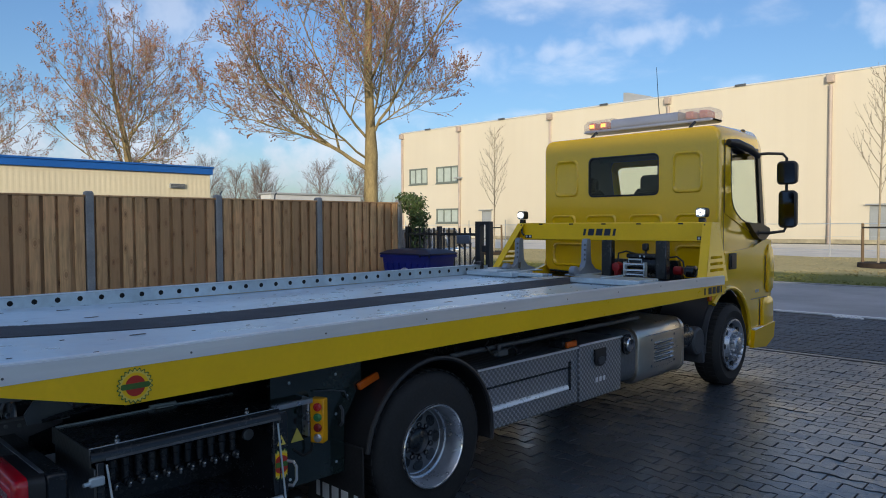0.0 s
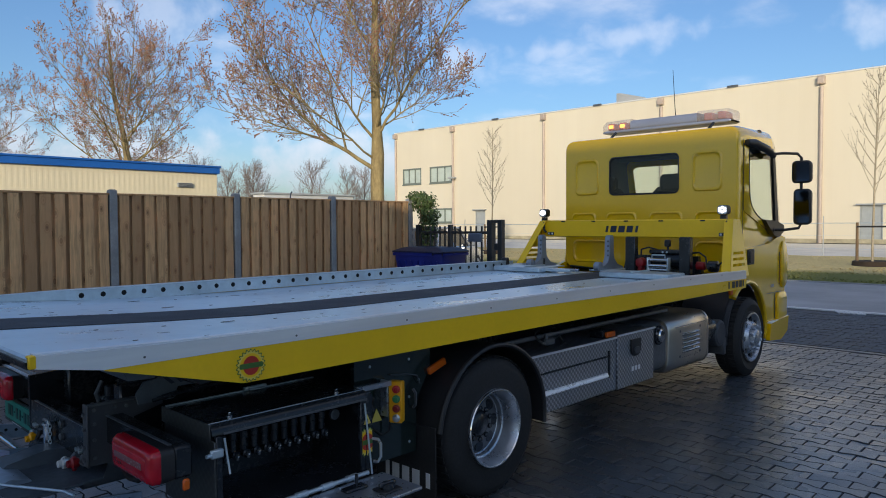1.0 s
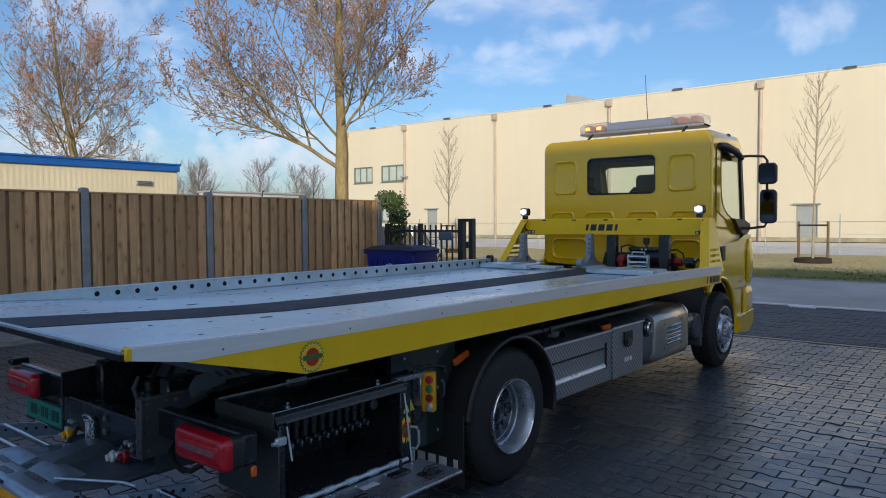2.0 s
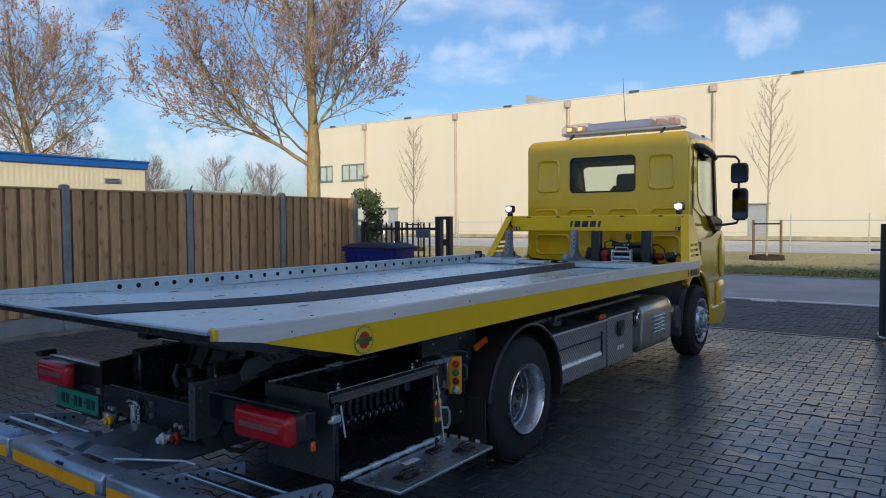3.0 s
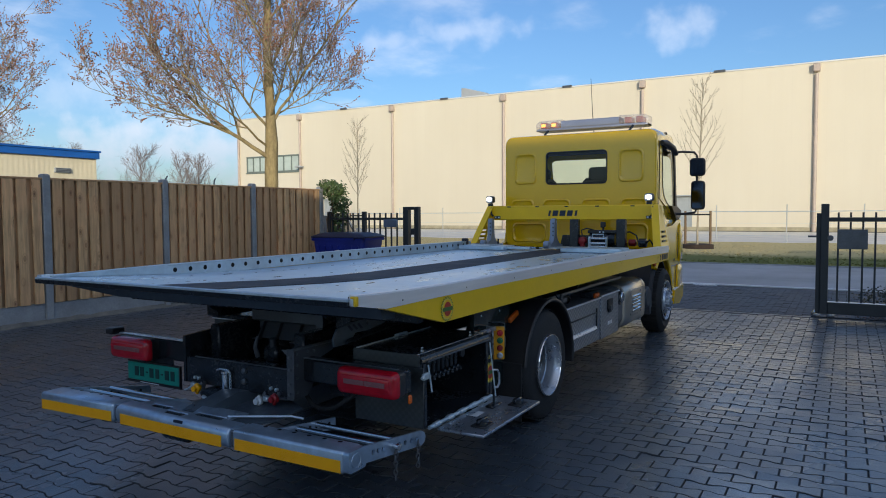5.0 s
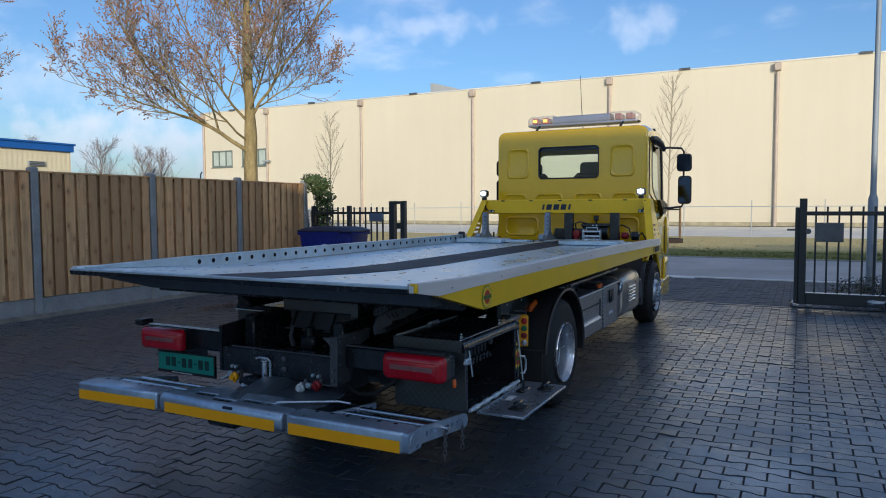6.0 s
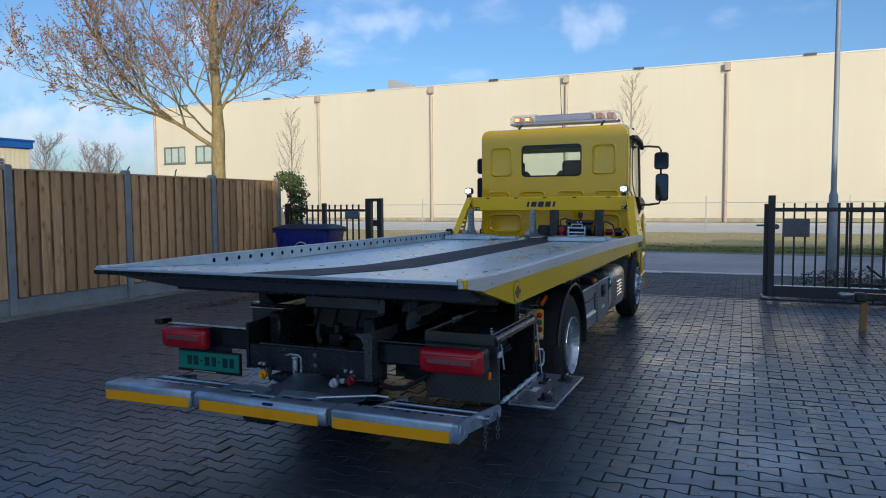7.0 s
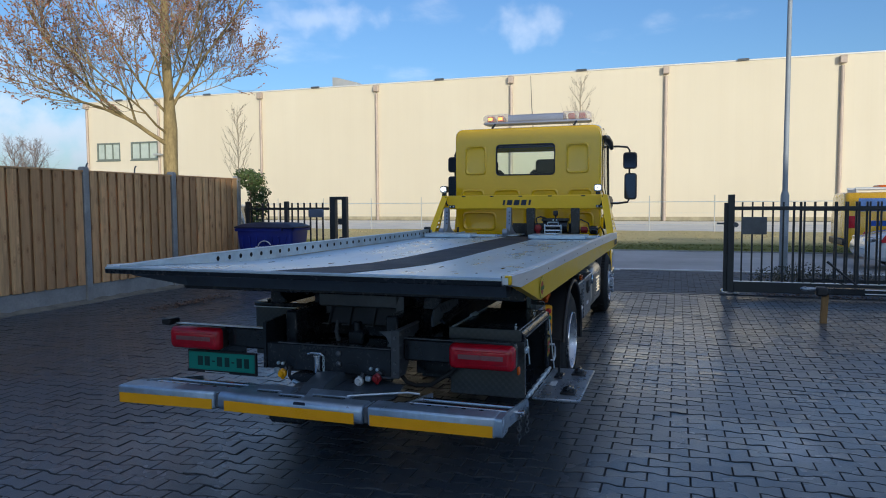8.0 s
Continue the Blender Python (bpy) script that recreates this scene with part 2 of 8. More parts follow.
YELLOW = mat("yellow_paint", (0.82, 0.495, 0.004), 0.15, var=0.05, scale=1.3, fine=30, rvar=0.05, bump=0.012, dist=0.001, coat=0.8)
YELLOW_FRAME = mat("yellow_steel_paint", (0.94, 0.575, 0.005), 0.34, var=0.07, scale=2.0, fine=40, bump=0.05, dist=0.001, coat=0.25)
BLACK = mat("black_steel", (0.017, 0.021, 0.026), 0.24, var=0.4, scale=4, fine=50, bump=0.06)
SIDEBLACK = mat("green_black_gloss", (0.016, 0.026, 0.024), 0.14, var=0.3, scale=4, fine=50, bump=0.03, coat=0.5)
PLASTIC = mat("black_plastic", (0.018, 0.018, 0.02), 0.45, var=0.3, fine=160, bump=0.1, dist=0.001)
GREYPLASTIC = mat("grey_plastic", (0.06, 0.065, 0.075), 0.5, var=0.2, fine=120, bump=0.08, dist=0.001)
RUBBER = mat("tyre_rubber", (0.016, 0.016, 0.017), 0.75, var=0.35, scale=9, fine=70, bump=0.2)
GALV = mat("galvanised_steel", (0.54, 0.64, 0.71), 0.40, 0.6, var=0.18, scale=5, fine=28, rvar=0.12, bump=0.05)
ALU = mat("brushed_aluminium", (0.86, 0.88, 0.93), 0.38, 0.6, var=0.10, scale=3, fine=24, bump=0.04, stretch=(0.3, 4, 4))
CHROME = mat("polished_steel", (0.72, 0.72, 0.72), 0.10, 1.0, var=0.05, bump=0.0)
POSTSTEEL = mat("grey_painted_post", (0.27, 0.31, 0.37), 0.45, 0.3, var=0.15, fine=40, bump=0.04)
STAINLESS = mat("stainless_tank", (0.66, 0.60, 0.53), 0.33, 1.0, var=0.06, scale=3, fine=40, bump=0.0)
RIM = mat("silver_rim", (0.50, 0.54, 0.60), 0.30, 0.75, var=0.12, scale=8, fine=50, bump=0.04)
DARKSTEEL = mat("dark_grey_steel", (0.12, 0.13, 0.145), 0.42, 0.3, var=0.3, fine=40, bump=0.08)
ORANGE = mat("amber_lens", (0.75, 0.13, 0.01), 0.22, var=0.1, fine=150, bump=0.1)
REFLECT = mat("yellow_reflective_tape", (1.0, 0.42, 0.003), 0.3, var=0.06, fine=220, bump=0.1, dist=0.0006)
BOXAMBER = mat("amber_box_plastic", (0.95, 0.42, 0.008), 0.4, var=0.08, fine=120, bump=0.05, dist=0.001)
REDBTN = mat("red_plastic", (0.26, 0.008, 0.012), 0.35, var=0.15)
GREENBTN = mat("green_plastic", (0.03, 0.22, 0.08), 0.35, var=0.15)
GREENSTICK = mat("green_decal", (0.06, 0.16, 0.03), 0.5, var=0.2)
REDSTICK = mat("red_decal", (0.48, 0.03, 0.02), 0.45, var=0.1)
WHITE = mat("white_marking", (0.62, 0.64, 0.66), 0.5, var=0.12)
INK = mat("dark_lettering", (0.012, 0.02, 0.045), 0.4, var=0.2)
PLATE = mat("green_number_plate", (0.012, 0.26, 0.20), 0.4, var=0.08, fine=150)
PLATEINK = mat("dark_green_plate_ink", (0.006, 0.045, 0.042), 0.4, var=0.2)
# sign box: grey sheet with the sky's blue reflection put into its colour
BOXBLUE = mat("grey_blue_sheet", (0.15, 0.20, 0.29), 0.35, 0.5, var=0.15, bump=0.03)
BLUE_BIN = mat("blue_bin_plastic", (0.008, 0.020, 0.22), 0.42, var=0.2, scale=3, fine=60, bump=0.08)
NAVY_LID = mat("dark_blue_lid", (0.012, 0.016, 0.05), 0.45, var=0.25, fine=60, bump=0.1)
GATE = mat("anthracite_powder_coat", (0.022, 0.027, 0.032), 0.45, var=0.25, fine=70, bump=0.05)
CONCRETE = mat("fence_concrete", (0.31, 0.315, 0.32), 0.85, var=0.26, scale=3, fine=35, bump=0.35, dist=0.004)
PLINTH = mat("plinth_concrete", (0.46, 0.40, 0.27), 0.9, var=0.3, scale=1.2, fine=20, bump=0.3, dist=0.01)
PALEPATH = mat("pale_concrete_paving", (0.86, 0.79, 0.67), 0.8, var=0.15, scale=0.6, fine=9, bump=0.2, dist=0.006)
ROAD = mat("worn_grey_asphalt", (0.40, 0.40, 0.41), 0.68, var=0.28, scale=0.5, fine=55, bump=0.3, dist=0.004)
SAND = mat("joint_sand", (0.058, 0.062, 0.068), 0.8, var=0.3, scale=3, fine=90, bump=0.3)
DIRT = mat("sandy_dirt", (0.20, 0.185, 0.155), 0.95, var=0.4, scale=5, fine=45, bump=0.6, dist=0.01)
SOIL = mat("garden_soil", (0.045, 0.03, 0.02), 0.95, var=0.35, scale=4, fine=40, bump=0.6, dist=0.02)
GROUNDM = mat("distant_ground", (0.13, 0.135, 0.075), 0.95, var=0.3, scale=0.12, fine=2.5, bump=0.2, dist=0.05)
BARK = mat("pale_bark", (0.34, 0.255, 0.115), 0.9, var=0.5, scale=4, fine=28, bump=0.6, dist=0.012, stretch=(1, 1, 0.35))
TWIG = mat("twig_bark", (0.36, 0.30, 0.22), 0.85, var=0.3, scale=3, fine=30, bump=0.2)
BUD = mat("reddish_buds", (0.36, 0.17, 0.10), 0.8, var=0.35, scale=1.5, fine=20, bump=0.0)
FARTWIG = mat("far_twigs", (0.24, 0.19, 0.165), 0.9, var=0.2, scale=0.7, fine=6, bump=0.0)
SAPBARK = mat("sapling_bark", (0.42, 0.35, 0.24), 0.9, var=0.25, scale=6, fine=40, bump=0.3)
STAKE = mat("weathered_stake_wood", (0.20, 0.13, 0.07), 0.85, var=0.3, scale=6, fine=40, bump=0.4, stretch=(4, 4, 0.5))
PALEWOOD = mat("yellow_pine_post", (0.30, 0.165, 0.06), 0.8, var=0.25, scale=8, fine=50, bump=0.3, stretch=(4, 4, 0.5))
SHEDBLUE = mat("blue_fascia", (0.012, 0.13, 0.48), 0.4, var=0.1, scale=1, fine=20, bump=0.04)
SHEDWALL = mat("cream_profiled_sheet", (0.84, 0.73, 0.50), 0.55, var=0.06, scale=0.7, fine=14, bump=0.05)
PIPE = mat("rust_brown_downpipe", (0.50, 0.40, 0.325), 0.5, var=0.15, scale=0.8, fine=6, bump=0.05)
TRIM = mat("pale_edge_trim", (0.72, 0.71, 0.68), 0.5, 0.1, var=0.06, scale=0.5, fine=4, bump=0.02)
CAP = mat("zinc_edge_trim", (0.52, 0.52, 0.50), 0.5, 0.3, var=0.1, scale=0.5, fine=4, bump=0.02)
WINFRAME = mat("grey_green_window_frame", (0.17, 0.20, 0.17), 0.5, var=0.1, bump=0.02)
GREYDOOR = mat("grey_steel_door", (0.36, 0.38, 0.38), 0.55, var=0.08, bump=0.03)
# for the unseen shading blocks only; pale, to bounce fill light
SHADEBLOCK = mat("plain_shading_block", (0.66, 0.63, 0.58), 0.9, var=0.15, scale=0.5, fine=12, bump=0.3, dist=0.01)
CARSILVER = mat("silver_car_paint", (0.42, 0.44, 0.46), 0.28, 0.55, var=0.05, bump=0.0, coat=0.8)
CARWHITE = mat("white_car_paint", (0.72, 0.73, 0.74), 0.25, var=0.03, bump=0.0, coat=0.8)
CARYELLOW = mat("service_yellow_paint", (0.88, 0.46, 0.006), 0.28, var=0.04, bump=0.0, coat=0.8)
CARBLUE = mat("blue_foil_stripe", (0.03, 0.10, 0.42), 0.3, var=0.05, bump=0.0)
CARRED = mat("red_foil_stripe", (0.55, 0.02, 0.03), 0.3, var=0.05, bump=0.0)
LAMPPOST = mat("galvanised_lamp_post", (0.36, 0.40, 0.44), 0.65, 0.15, var=0.12, scale=2, fine=30, bump=0.05)
SEAT = mat("dark_seat_fabric", (0.03, 0.032, 0.036), 0.9, var=0.2, fine=220, bump=0.3)
LINER = mat("cab_lining", (0.14, 0.14, 0.145), 0.85, var=0.1, fine=120, bump=0.15)


def wood_fence(name, tint):
    n = Nodes(name)
    grain = n.noise(9.0, 6.0, 0.65, (3.0, 3.0, 0.22))
    fibre = n.noise(60.0, 3.0, 0.6, (2.0, 2.0, 0.06))
    blotch = n.noise(2.3, 3.0, 0.5)
    vor = n.t.nodes.new("ShaderNodeTexVoronoi")
    vor.inputs["Scale"].default_value = 1.0
    mp = n.t.nodes.new("ShaderNodeMapping")
    mp.inputs["Scale"].default_value = (7.0, 7.0, 3.6)
    n.t.links.new(n.pos, mp.inputs["Vector"])
    n.t.links.new(mp.outputs[0], vor.inputs["Vector"])
    knot = n.ramp(vor.outputs["Distance"], 1.0, 0.0, 0.06, 0.15)
    c = n.mix(n.ramp(grain, 0.0, 1.0), [x * 0.52 for x in tint], [min(1, x * 1.35) for x in tint])
    c = n.mix(n.ramp(fibre, 0.0, 0.4), c, [x * 0.55 for x in tint])
    c = n.mix(n.ramp(blotch, 0.0, 0.6, 0.42, 0.68), c, (0.92, 0.50, 0.24))
    c = n.mix(n.math("MULTIPLY", n.random(), 0.85), c, [x * 0.48 for x in tint])
    halo = n.ramp(vor.outputs["Distance"], 0.85, 0.0, 0.08, 0.38)
    ring = n.ramp(n.math("SINE", n.math("MULTIPLY", vor.outputs["Distance"], 52.0)), 0.25, 1.0, -0.6, 0.8)
    c = n.mix(n.math("MULTIPLY", halo, ring), c, (0.34, 0.15, 0.06))
    c = n.mix(n.math("MULTIPLY", knot, 0.6), c, (0.15, 0.07, 0.035))
    n.set(col=c, rough=n.ramp(fibre, 0.65, 0.9), metal=0.0)
    n.bump(n.math("ADD", n.math("MULTIPLY", fibre, 0.6), grain), 0.35, 0.004)
    return n.m


BOARD = wood_fence("impregnated_fence_board", (0.83, 0.465, 0.225))


def deck_sheet():
    n = Nodes("deck_sheet")
    smear = n.noise(1.6, 5.0, 0.6, (0.5, 2.2, 1.0))
    spots = n.noise(7.0, 5.0, 0.65)
    fine = n.noise(55.0, 3.0, 0.6, (0.25, 3.0, 1.0))
    c = n.mix(n.ramp(smear, 0.0, 1.0), (0.54, 0.67, 0.76), (0.70, 0.83, 0.92))
    c = n.mix(n.ramp(spots, 0.0, 0.55, 0.58, 0.75), c, (0.44, 0.54, 0.61))
    c = n.mix(n.ramp(fine, 0.0, 0.2), c, (0.5, 0.52, 0.56))
    n.set(col=c, rough=n.ramp(n.math("ADD", n.math("MULTIPLY", smear, 0.6), n.math("MULTIPLY", spots, 0.4)), 0.22, 0.44, 0.36, 0.64), metal=0.5)
    n.bump(n.math("ADD", n.math("MULTIPLY", fine, 0.3), smear), 0.06, 0.006)
    return n.m


DECK = deck_sheet()


def grip_strip():
    n = Nodes("anti_slip_strip")
    f = n.noise(220.0, 2.0)
    b = n.noise(4.0, 4.0)
    n.set(col=n.mix(n.ramp(b, 0.0, 1.0), (0.016, 0.019, 0.027), (0.034, 0.038, 0.050)), rough=n.ramp(b, 0.55, 0.8))
    n.bump(f, 0.5, 0.002)
    return n.m


GRIP = grip_strip()


def chequer(name, col, rough, relief=0.9, contrast=0.6, along=0):
    """Tread plate: raised lenses lying crosswise, 3 cm apart, on upright faces that run along x (0) or y (1)."""
    n = Nodes(name)
    p = n.xyz()
    u = n.math("MULTIPLY", n.math("ADD", p[along], p[2]), 78.0)
    v = n.math("MULTIPLY", n.math("SUBTRACT", p[along], p[2]), 78.0)
    su, sv = n.math("SINE", u), n.math("SINE", v)
    a = n.math("MULTIPLY", n.math("POWER", n.math("ABSOLUTE", su), 0.6), n.math("POWER", n.math("ABSOLUTE", sv), 5.0))
    b = n.math("MULTIPLY", n.math("POWER", n.math("ABSOLUTE", sv), 0.6), n.math("POWER", n.math("ABSOLUTE", su), 5.0))
    lens = n.math("MAXIMUM", a, b)
    big = n.noise(6.0, 4.0)
    c = n.mix(n.ramp(big, 0.0, 1.0), [x * 0.8 for x in col], col)
    c = n.mix(n.math("MULTIPLY", lens, contrast), c, [min(1, x * 2.4) for x in col])
    n.set(col=c, rough=n.ramp(big, rough - 0.06, rough + 0.1), metal=0.8)
    n.bump(lens, relief, 0.006)
    return n.m


TREAD = chequer("aluminium_tread_plate", (0.22, 0.23, 0.25), 0.36)
TREADDARK = chequer("dull_tread_plate", (0.10, 0.105, 0.105), 0.44, 0.09, 0.10, 1)
YARD = mat("grey_yard_surface", (0.13, 0.14, 0.16), 0.6, var=0.18, scale=0.5, fine=20, bump=0.2, dist=0.005)
DOME = mat("milky_clear_dome", (0.55, 0.50, 0.51), 0.12, var=0.05, bump=0.0)
DOME.node_tree.nodes["Principled BSDF"].inputs["Alpha"].default_value = 0.34


def paver_mat(name, damp):
    """Concrete paving blocks; damp (0 to 1) sets the film of water on them."""
    n = Nodes(name)
    big = n.noise(0.55, 5.0, 0.6)
    mid = n.noise(5.0, 5.0, 0.65)
    fine = n.noise(120.0, 3.0, 0.7)
    rnd = n.math("ADD", n.island(), n.random())
    rnd = n.math("FRACT", n.math("MULTIPLY", rnd, 7.13))
    pale = 1.0 + 0.9 * (1.0 - damp)
    c = n.mix(n.ramp(mid, 0.0, 1.0), [pale * k for k in (0.020, 0.031, 0.046)], [pale * k for k in (0.040, 0.059, 0.084)])
    c = n.mix(n.math("MULTIPLY", rnd, 0.5), c, [pale * k for k in (0.028, 0.038, 0.051)])
    c = n.mix(n.ramp(fine, 0.0, 0.35), c, (0.10, 0.12, 0.14))
    wet = n.ramp(big, 0.0, 1.0, 0.42, 0.62)
    c = n.mix(n.math("MULTIPLY", wet, 0.28), c, (0.022, 0.028, 0.036))
    p = n.xyz()
    film = n.ramp(n.math("MULTIPLY_ADD", mid, 1.5, p[0]), 1.0, 0.25, 4.5, 8.8)
    film = n.math("MULTIPLY", film, n.ramp(n.math("MULTIPLY_ADD", mid, 1.5, p[1]), 1.0, 0.35, 5.0, 8.5))
    # one paler patch about (1.8, 1.28), its edge broken by noise
    dx, dy = n.math("SUBTRACT", p[0], 1.8), n.math("SUBTRACT", p[1], 1.28)
    away = n.math("SQRT", n.math("ADD", n.math("MULTIPLY", dx, dx), n.math("MULTIPLY", n.math("MULTIPLY", dy, dy), 2.2)))
    pale_patch = n.ramp(n.math("MULTIPLY_ADD", n.noise(7.0, 5.0, 0.65), 0.5, away), 0.85, 0.0, 0.32, 0.66)
    c = n.mix(n.math("MULTIPLY", pale_patch, n.ramp(fine, 0.4, 1.0)), c, (0.30, 0.30, 0.305))
    n.set(col=c, rough=n.math("MULTIPLY_ADD", wet, -0.10 * damp, n.ramp(mid, 0.66 - 0.30 * damp, 0.80 - 0.26 * damp)), spec=0.3 + 0.4 * damp, coat=n.math("MULTIPLY", film, n.math("MULTIPLY_ADD", wet, 0.25 * damp, 0.75 * damp)), coatr=n.math("MULTIPLY_ADD", wet, -0.10, 0.31))
    n.bump(n.math("ADD", n.math("MULTIPLY_ADD", n.noise(42.0, 4.0, 0.7), 0.9, n.math("MULTIPLY", fine, 0.7)), mid), 0.55, 0.0035)
    return n.m


PAVER, PAVERDRY = paver_mat("concrete_paver", 1.0), paver_mat("drier_concrete_paver", 0.15)


def clad_wall():
    n = Nodes("cream_wall_panels")
    p = n.xyz()
    rib = n.math("SINE", n.math("MULTIPLY", p[1], 2 * math.pi / 0.3))
    line = n.math("GREATER_THAN", n.math("FRACT", n.math("DIVIDE", p[1], 1.15)), 0.985)
    streak = n.noise(0.9, 5.0, 0.6, (1.0, 1.0, 0.06))
    big = n.noise(0.09, 3.0)
    c = n.mix(n.ramp(big, 0.0, 1.0), (0.70, 0.62, 0.47), (0.745, 0.665, 0.51))
    c = n.mix(n.ramp(streak, 0.0, 0.12), c, (0.58, 0.48, 0.34))
    c = n.mix(n.math("MULTIPLY", line, 0.06), c, (0.4, 0.34, 0.25))
    n.set(col=c, rough=0.62, metal=0.0)
    n.bump(rib, 0.04, 0.01)
    return n.m


CLAD = clad_wall()


def turf_mat():
    """Green turf towards the street, dry tan grass beyond, with a ragged change between; shade and sun are put into the
    two colours.
    """
    n = Nodes("verge_turf")
    p = n.xyz()
    rag = n.noise(0.35, 5.0, 0.6, (1.0, 0.3, 1.0))
    tuft = n.noise(9.0, 4.0, 0.65)
    sunlit_dry = n.ramp(n.math("ADD", p[0], n.math("MULTIPLY", rag, 6.0)), 0.0, 1.0, 24.8, 27.2)
    c = n.mix(sunlit_dry, (0.17, 0.19, 0.060), (0.78, 0.62, 0.30))
    c = n.mix(n.ramp(tuft, 0.0, 0.5), c, (0.26, 0.22, 0.08))
    n.set(col=c, rough=0.95, spec=0.1)
    n.bump(tuft, 0.5, 0.03)
    return n.m


VERGE = turf_mat()
EDGEWHITE = mat("white_stone_edge", (0.80, 0.80, 0.80), 0.6, var=0.08, bump=0.05)
TAILSTEEL = mat("blue_grey_primer", (0.10, 0.125, 0.155), 0.45, 0.3, var=0.2, scale=4, fine=30, bump=0.05)


def leaf_mat(name, a, b):
    n = Nodes(name)
    c = n.mix(n.island(), a, b)
    c = n.mix(n.ramp(n.noise(40.0), 0.0, 0.3), c, [x * 0.5 for x in a])
    n.set(col=c, rough=0.45, spec=0.4)
    return n.m


DRYGRASS = leaf_mat("dry_grass_blade", (0.36, 0.26, 0.11), (0.78, 0.60, 0.28))
LITTER = leaf_mat("dry_leaf", (0.08, 0.048, 0.035), (0.15, 0.085, 0.055))
IVY = leaf_mat("ivy_leaf", (0.045, 0.085, 0.02), (0.125, 0.165, 0.055))
SHRUB = leaf_mat("shrub_leaf", (0.045, 0.050, 0.028), (0.085, 0.085, 0.048))


def glass(name, tint=(0.9, 0.95, 0.95), rough=0.02):
    """Clear pane: mostly see-through, with a mirror sheen that grows at a slant."""
    n = Nodes(name)
    t = n.t
    tr = t.nodes.new("ShaderNodeBsdfTransparent")
    tr.inputs[0].default_value = (*tint, 1)
    gl = t.nodes.new("ShaderNodeBsdfGlossy")
    gl.inputs["Roughness"].default_value = rough
    fr = t.nodes.new("ShaderNodeFresnel")
    fr.inputs["IOR"].default_value = 1.5
    mx = t.nodes.new("ShaderNodeMixShader")
    t.links.new(fr.outputs[0], mx.inputs[0])
    t.links.new(tr.outputs[0], mx.inputs[1])
    t.links.new(gl.outputs[0], mx.inputs[2])
    t.links.new(mx.outputs[0], t.nodes["Material Output"].inputs[0])
    return n.m


GLASS = glass("window_glass", (0.80, 0.88, 0.86))
DARKGLASS = mat("dark_glass", (0.02, 0.025, 0.03), 0.06, var=0.1, bump=0.0)
BLINDGLASS = mat("window_with_blind", (0.50, 0.56, 0.50), 0.15, var=0.12, scale=1.2, bump=0.0)
# the sky's reflection is put into this pane's blue base colour
BLUEGLASS = mat("glass_painted_sky", (0.16, 0.25, 0.45), 0.08, 0.4, var=0.3, scale=2.5, bump=0.0)
MIRROR = mat("mirror_glass", (0.085, 0.095, 0.11), 0.03, 1.0, var=0.02, bump=0.0)


def tail_lens():
    n = Nodes("red_tail_lens")
    n.set(col=n.mix(n.ramp(n.noise(14.0), 0.0, 1.0), (0.40, 0.003, 0.012), (0.56, 0.006, 0.022)), rough=0.22, coat=0.25, coatr=0.05)
    p = n.xyz()
    n.bump(n.math("SINE", n.math("MULTIPLY", p[1], 420.0)), 0.15, 0.001)
    return n.m


TAIL = tail_lens()
TAILSTRIP = mat("pale_light_guide", (0.26, 0.10, 0.10), 0.25, var=0.15, fine=90, bump=0.1)


def glow(name, col, power):
    n = Nodes(name)
    n.set(col=col, rough=0.3, glowc=col, glow=power)
    return n.m


LED = glow("white_led", (1.0, 0.98, 0.94), 2.2)
AMBER = glow("amber_led", (1.0, 0.32, 0.04), 2.2)
AMBEROFF = mat("amber_led_module", (0.34, 0.085, 0.07), 0.25, var=0.2, fine=120, bump=0.1)
BARSILVER = mat("light_bar_silver", (0.27, 0.30, 0.39), 0.40, 0.3, var=0.06, bump=0.02)

# ---- ground, road, verge ----
g = Geo()
g.add([(-900, -900, -0.03), (900, -900, -0.03), (900, 900, -0.03), (-900, 900, -0.03)], [(0, 1, 2, 3)])
tagged(part("ground", g, GROUNDM, smooth=0, fix=False), "flat green and brown land reaching the horizon", "ground", kind="structure")

g = Geo()
g.box(13.42, 19.45, -60, 90, -0.2, 0.004)
tagged(part("road", g, ROAD, smooth=0), "worn grey street surface, dry and plain", "road", kind="structure")

g = Geo()
for i in range(75):
    g.box(19.45, 19.55, -60 + 2 * i, -60 + 2 * i + 1.99, -0.15, 0.035, 0.008)
tagged(part("kerb", g, CONCRETE, smooth=0), "low grey concrete kerb edging the verge", "kerb", kind="structure")

# verge: an uneven strip of turf
rng = random.Random(5)
g = Geo()
nx, ny = 24, 90
for j in range(ny + 1):
    for i in range(nx + 1):
        x, y = 19.55 + (34.0 - 19.55) * i / nx, -60 + 150 * j / ny
        e = min(1.0, i / 2.0)
        g.v.append((x, y, 0.03 + e * (0.05 * noise.noise((x * 0.7, y * 0.7, 0)) + 0.03)))
for j in range(ny):
    for i in range(nx):
        a = j * (nx + 1) + i
        g.f.append((a, a + 1, a + nx + 2, a + nx + 1))
tagged(part("verge", g, VERGE, smooth=60, fix=False), "patchy yellow-green grass strip along the street", "verge", kind="structure")

g = Geo()
g.box(34.0, 53.0, -60, 90, -0.2, 0.05)
tagged(part("far_paving", g, PALEPATH, smooth=0), "pale sunlit concrete yard before the warehouse", "paving", kind="structure")

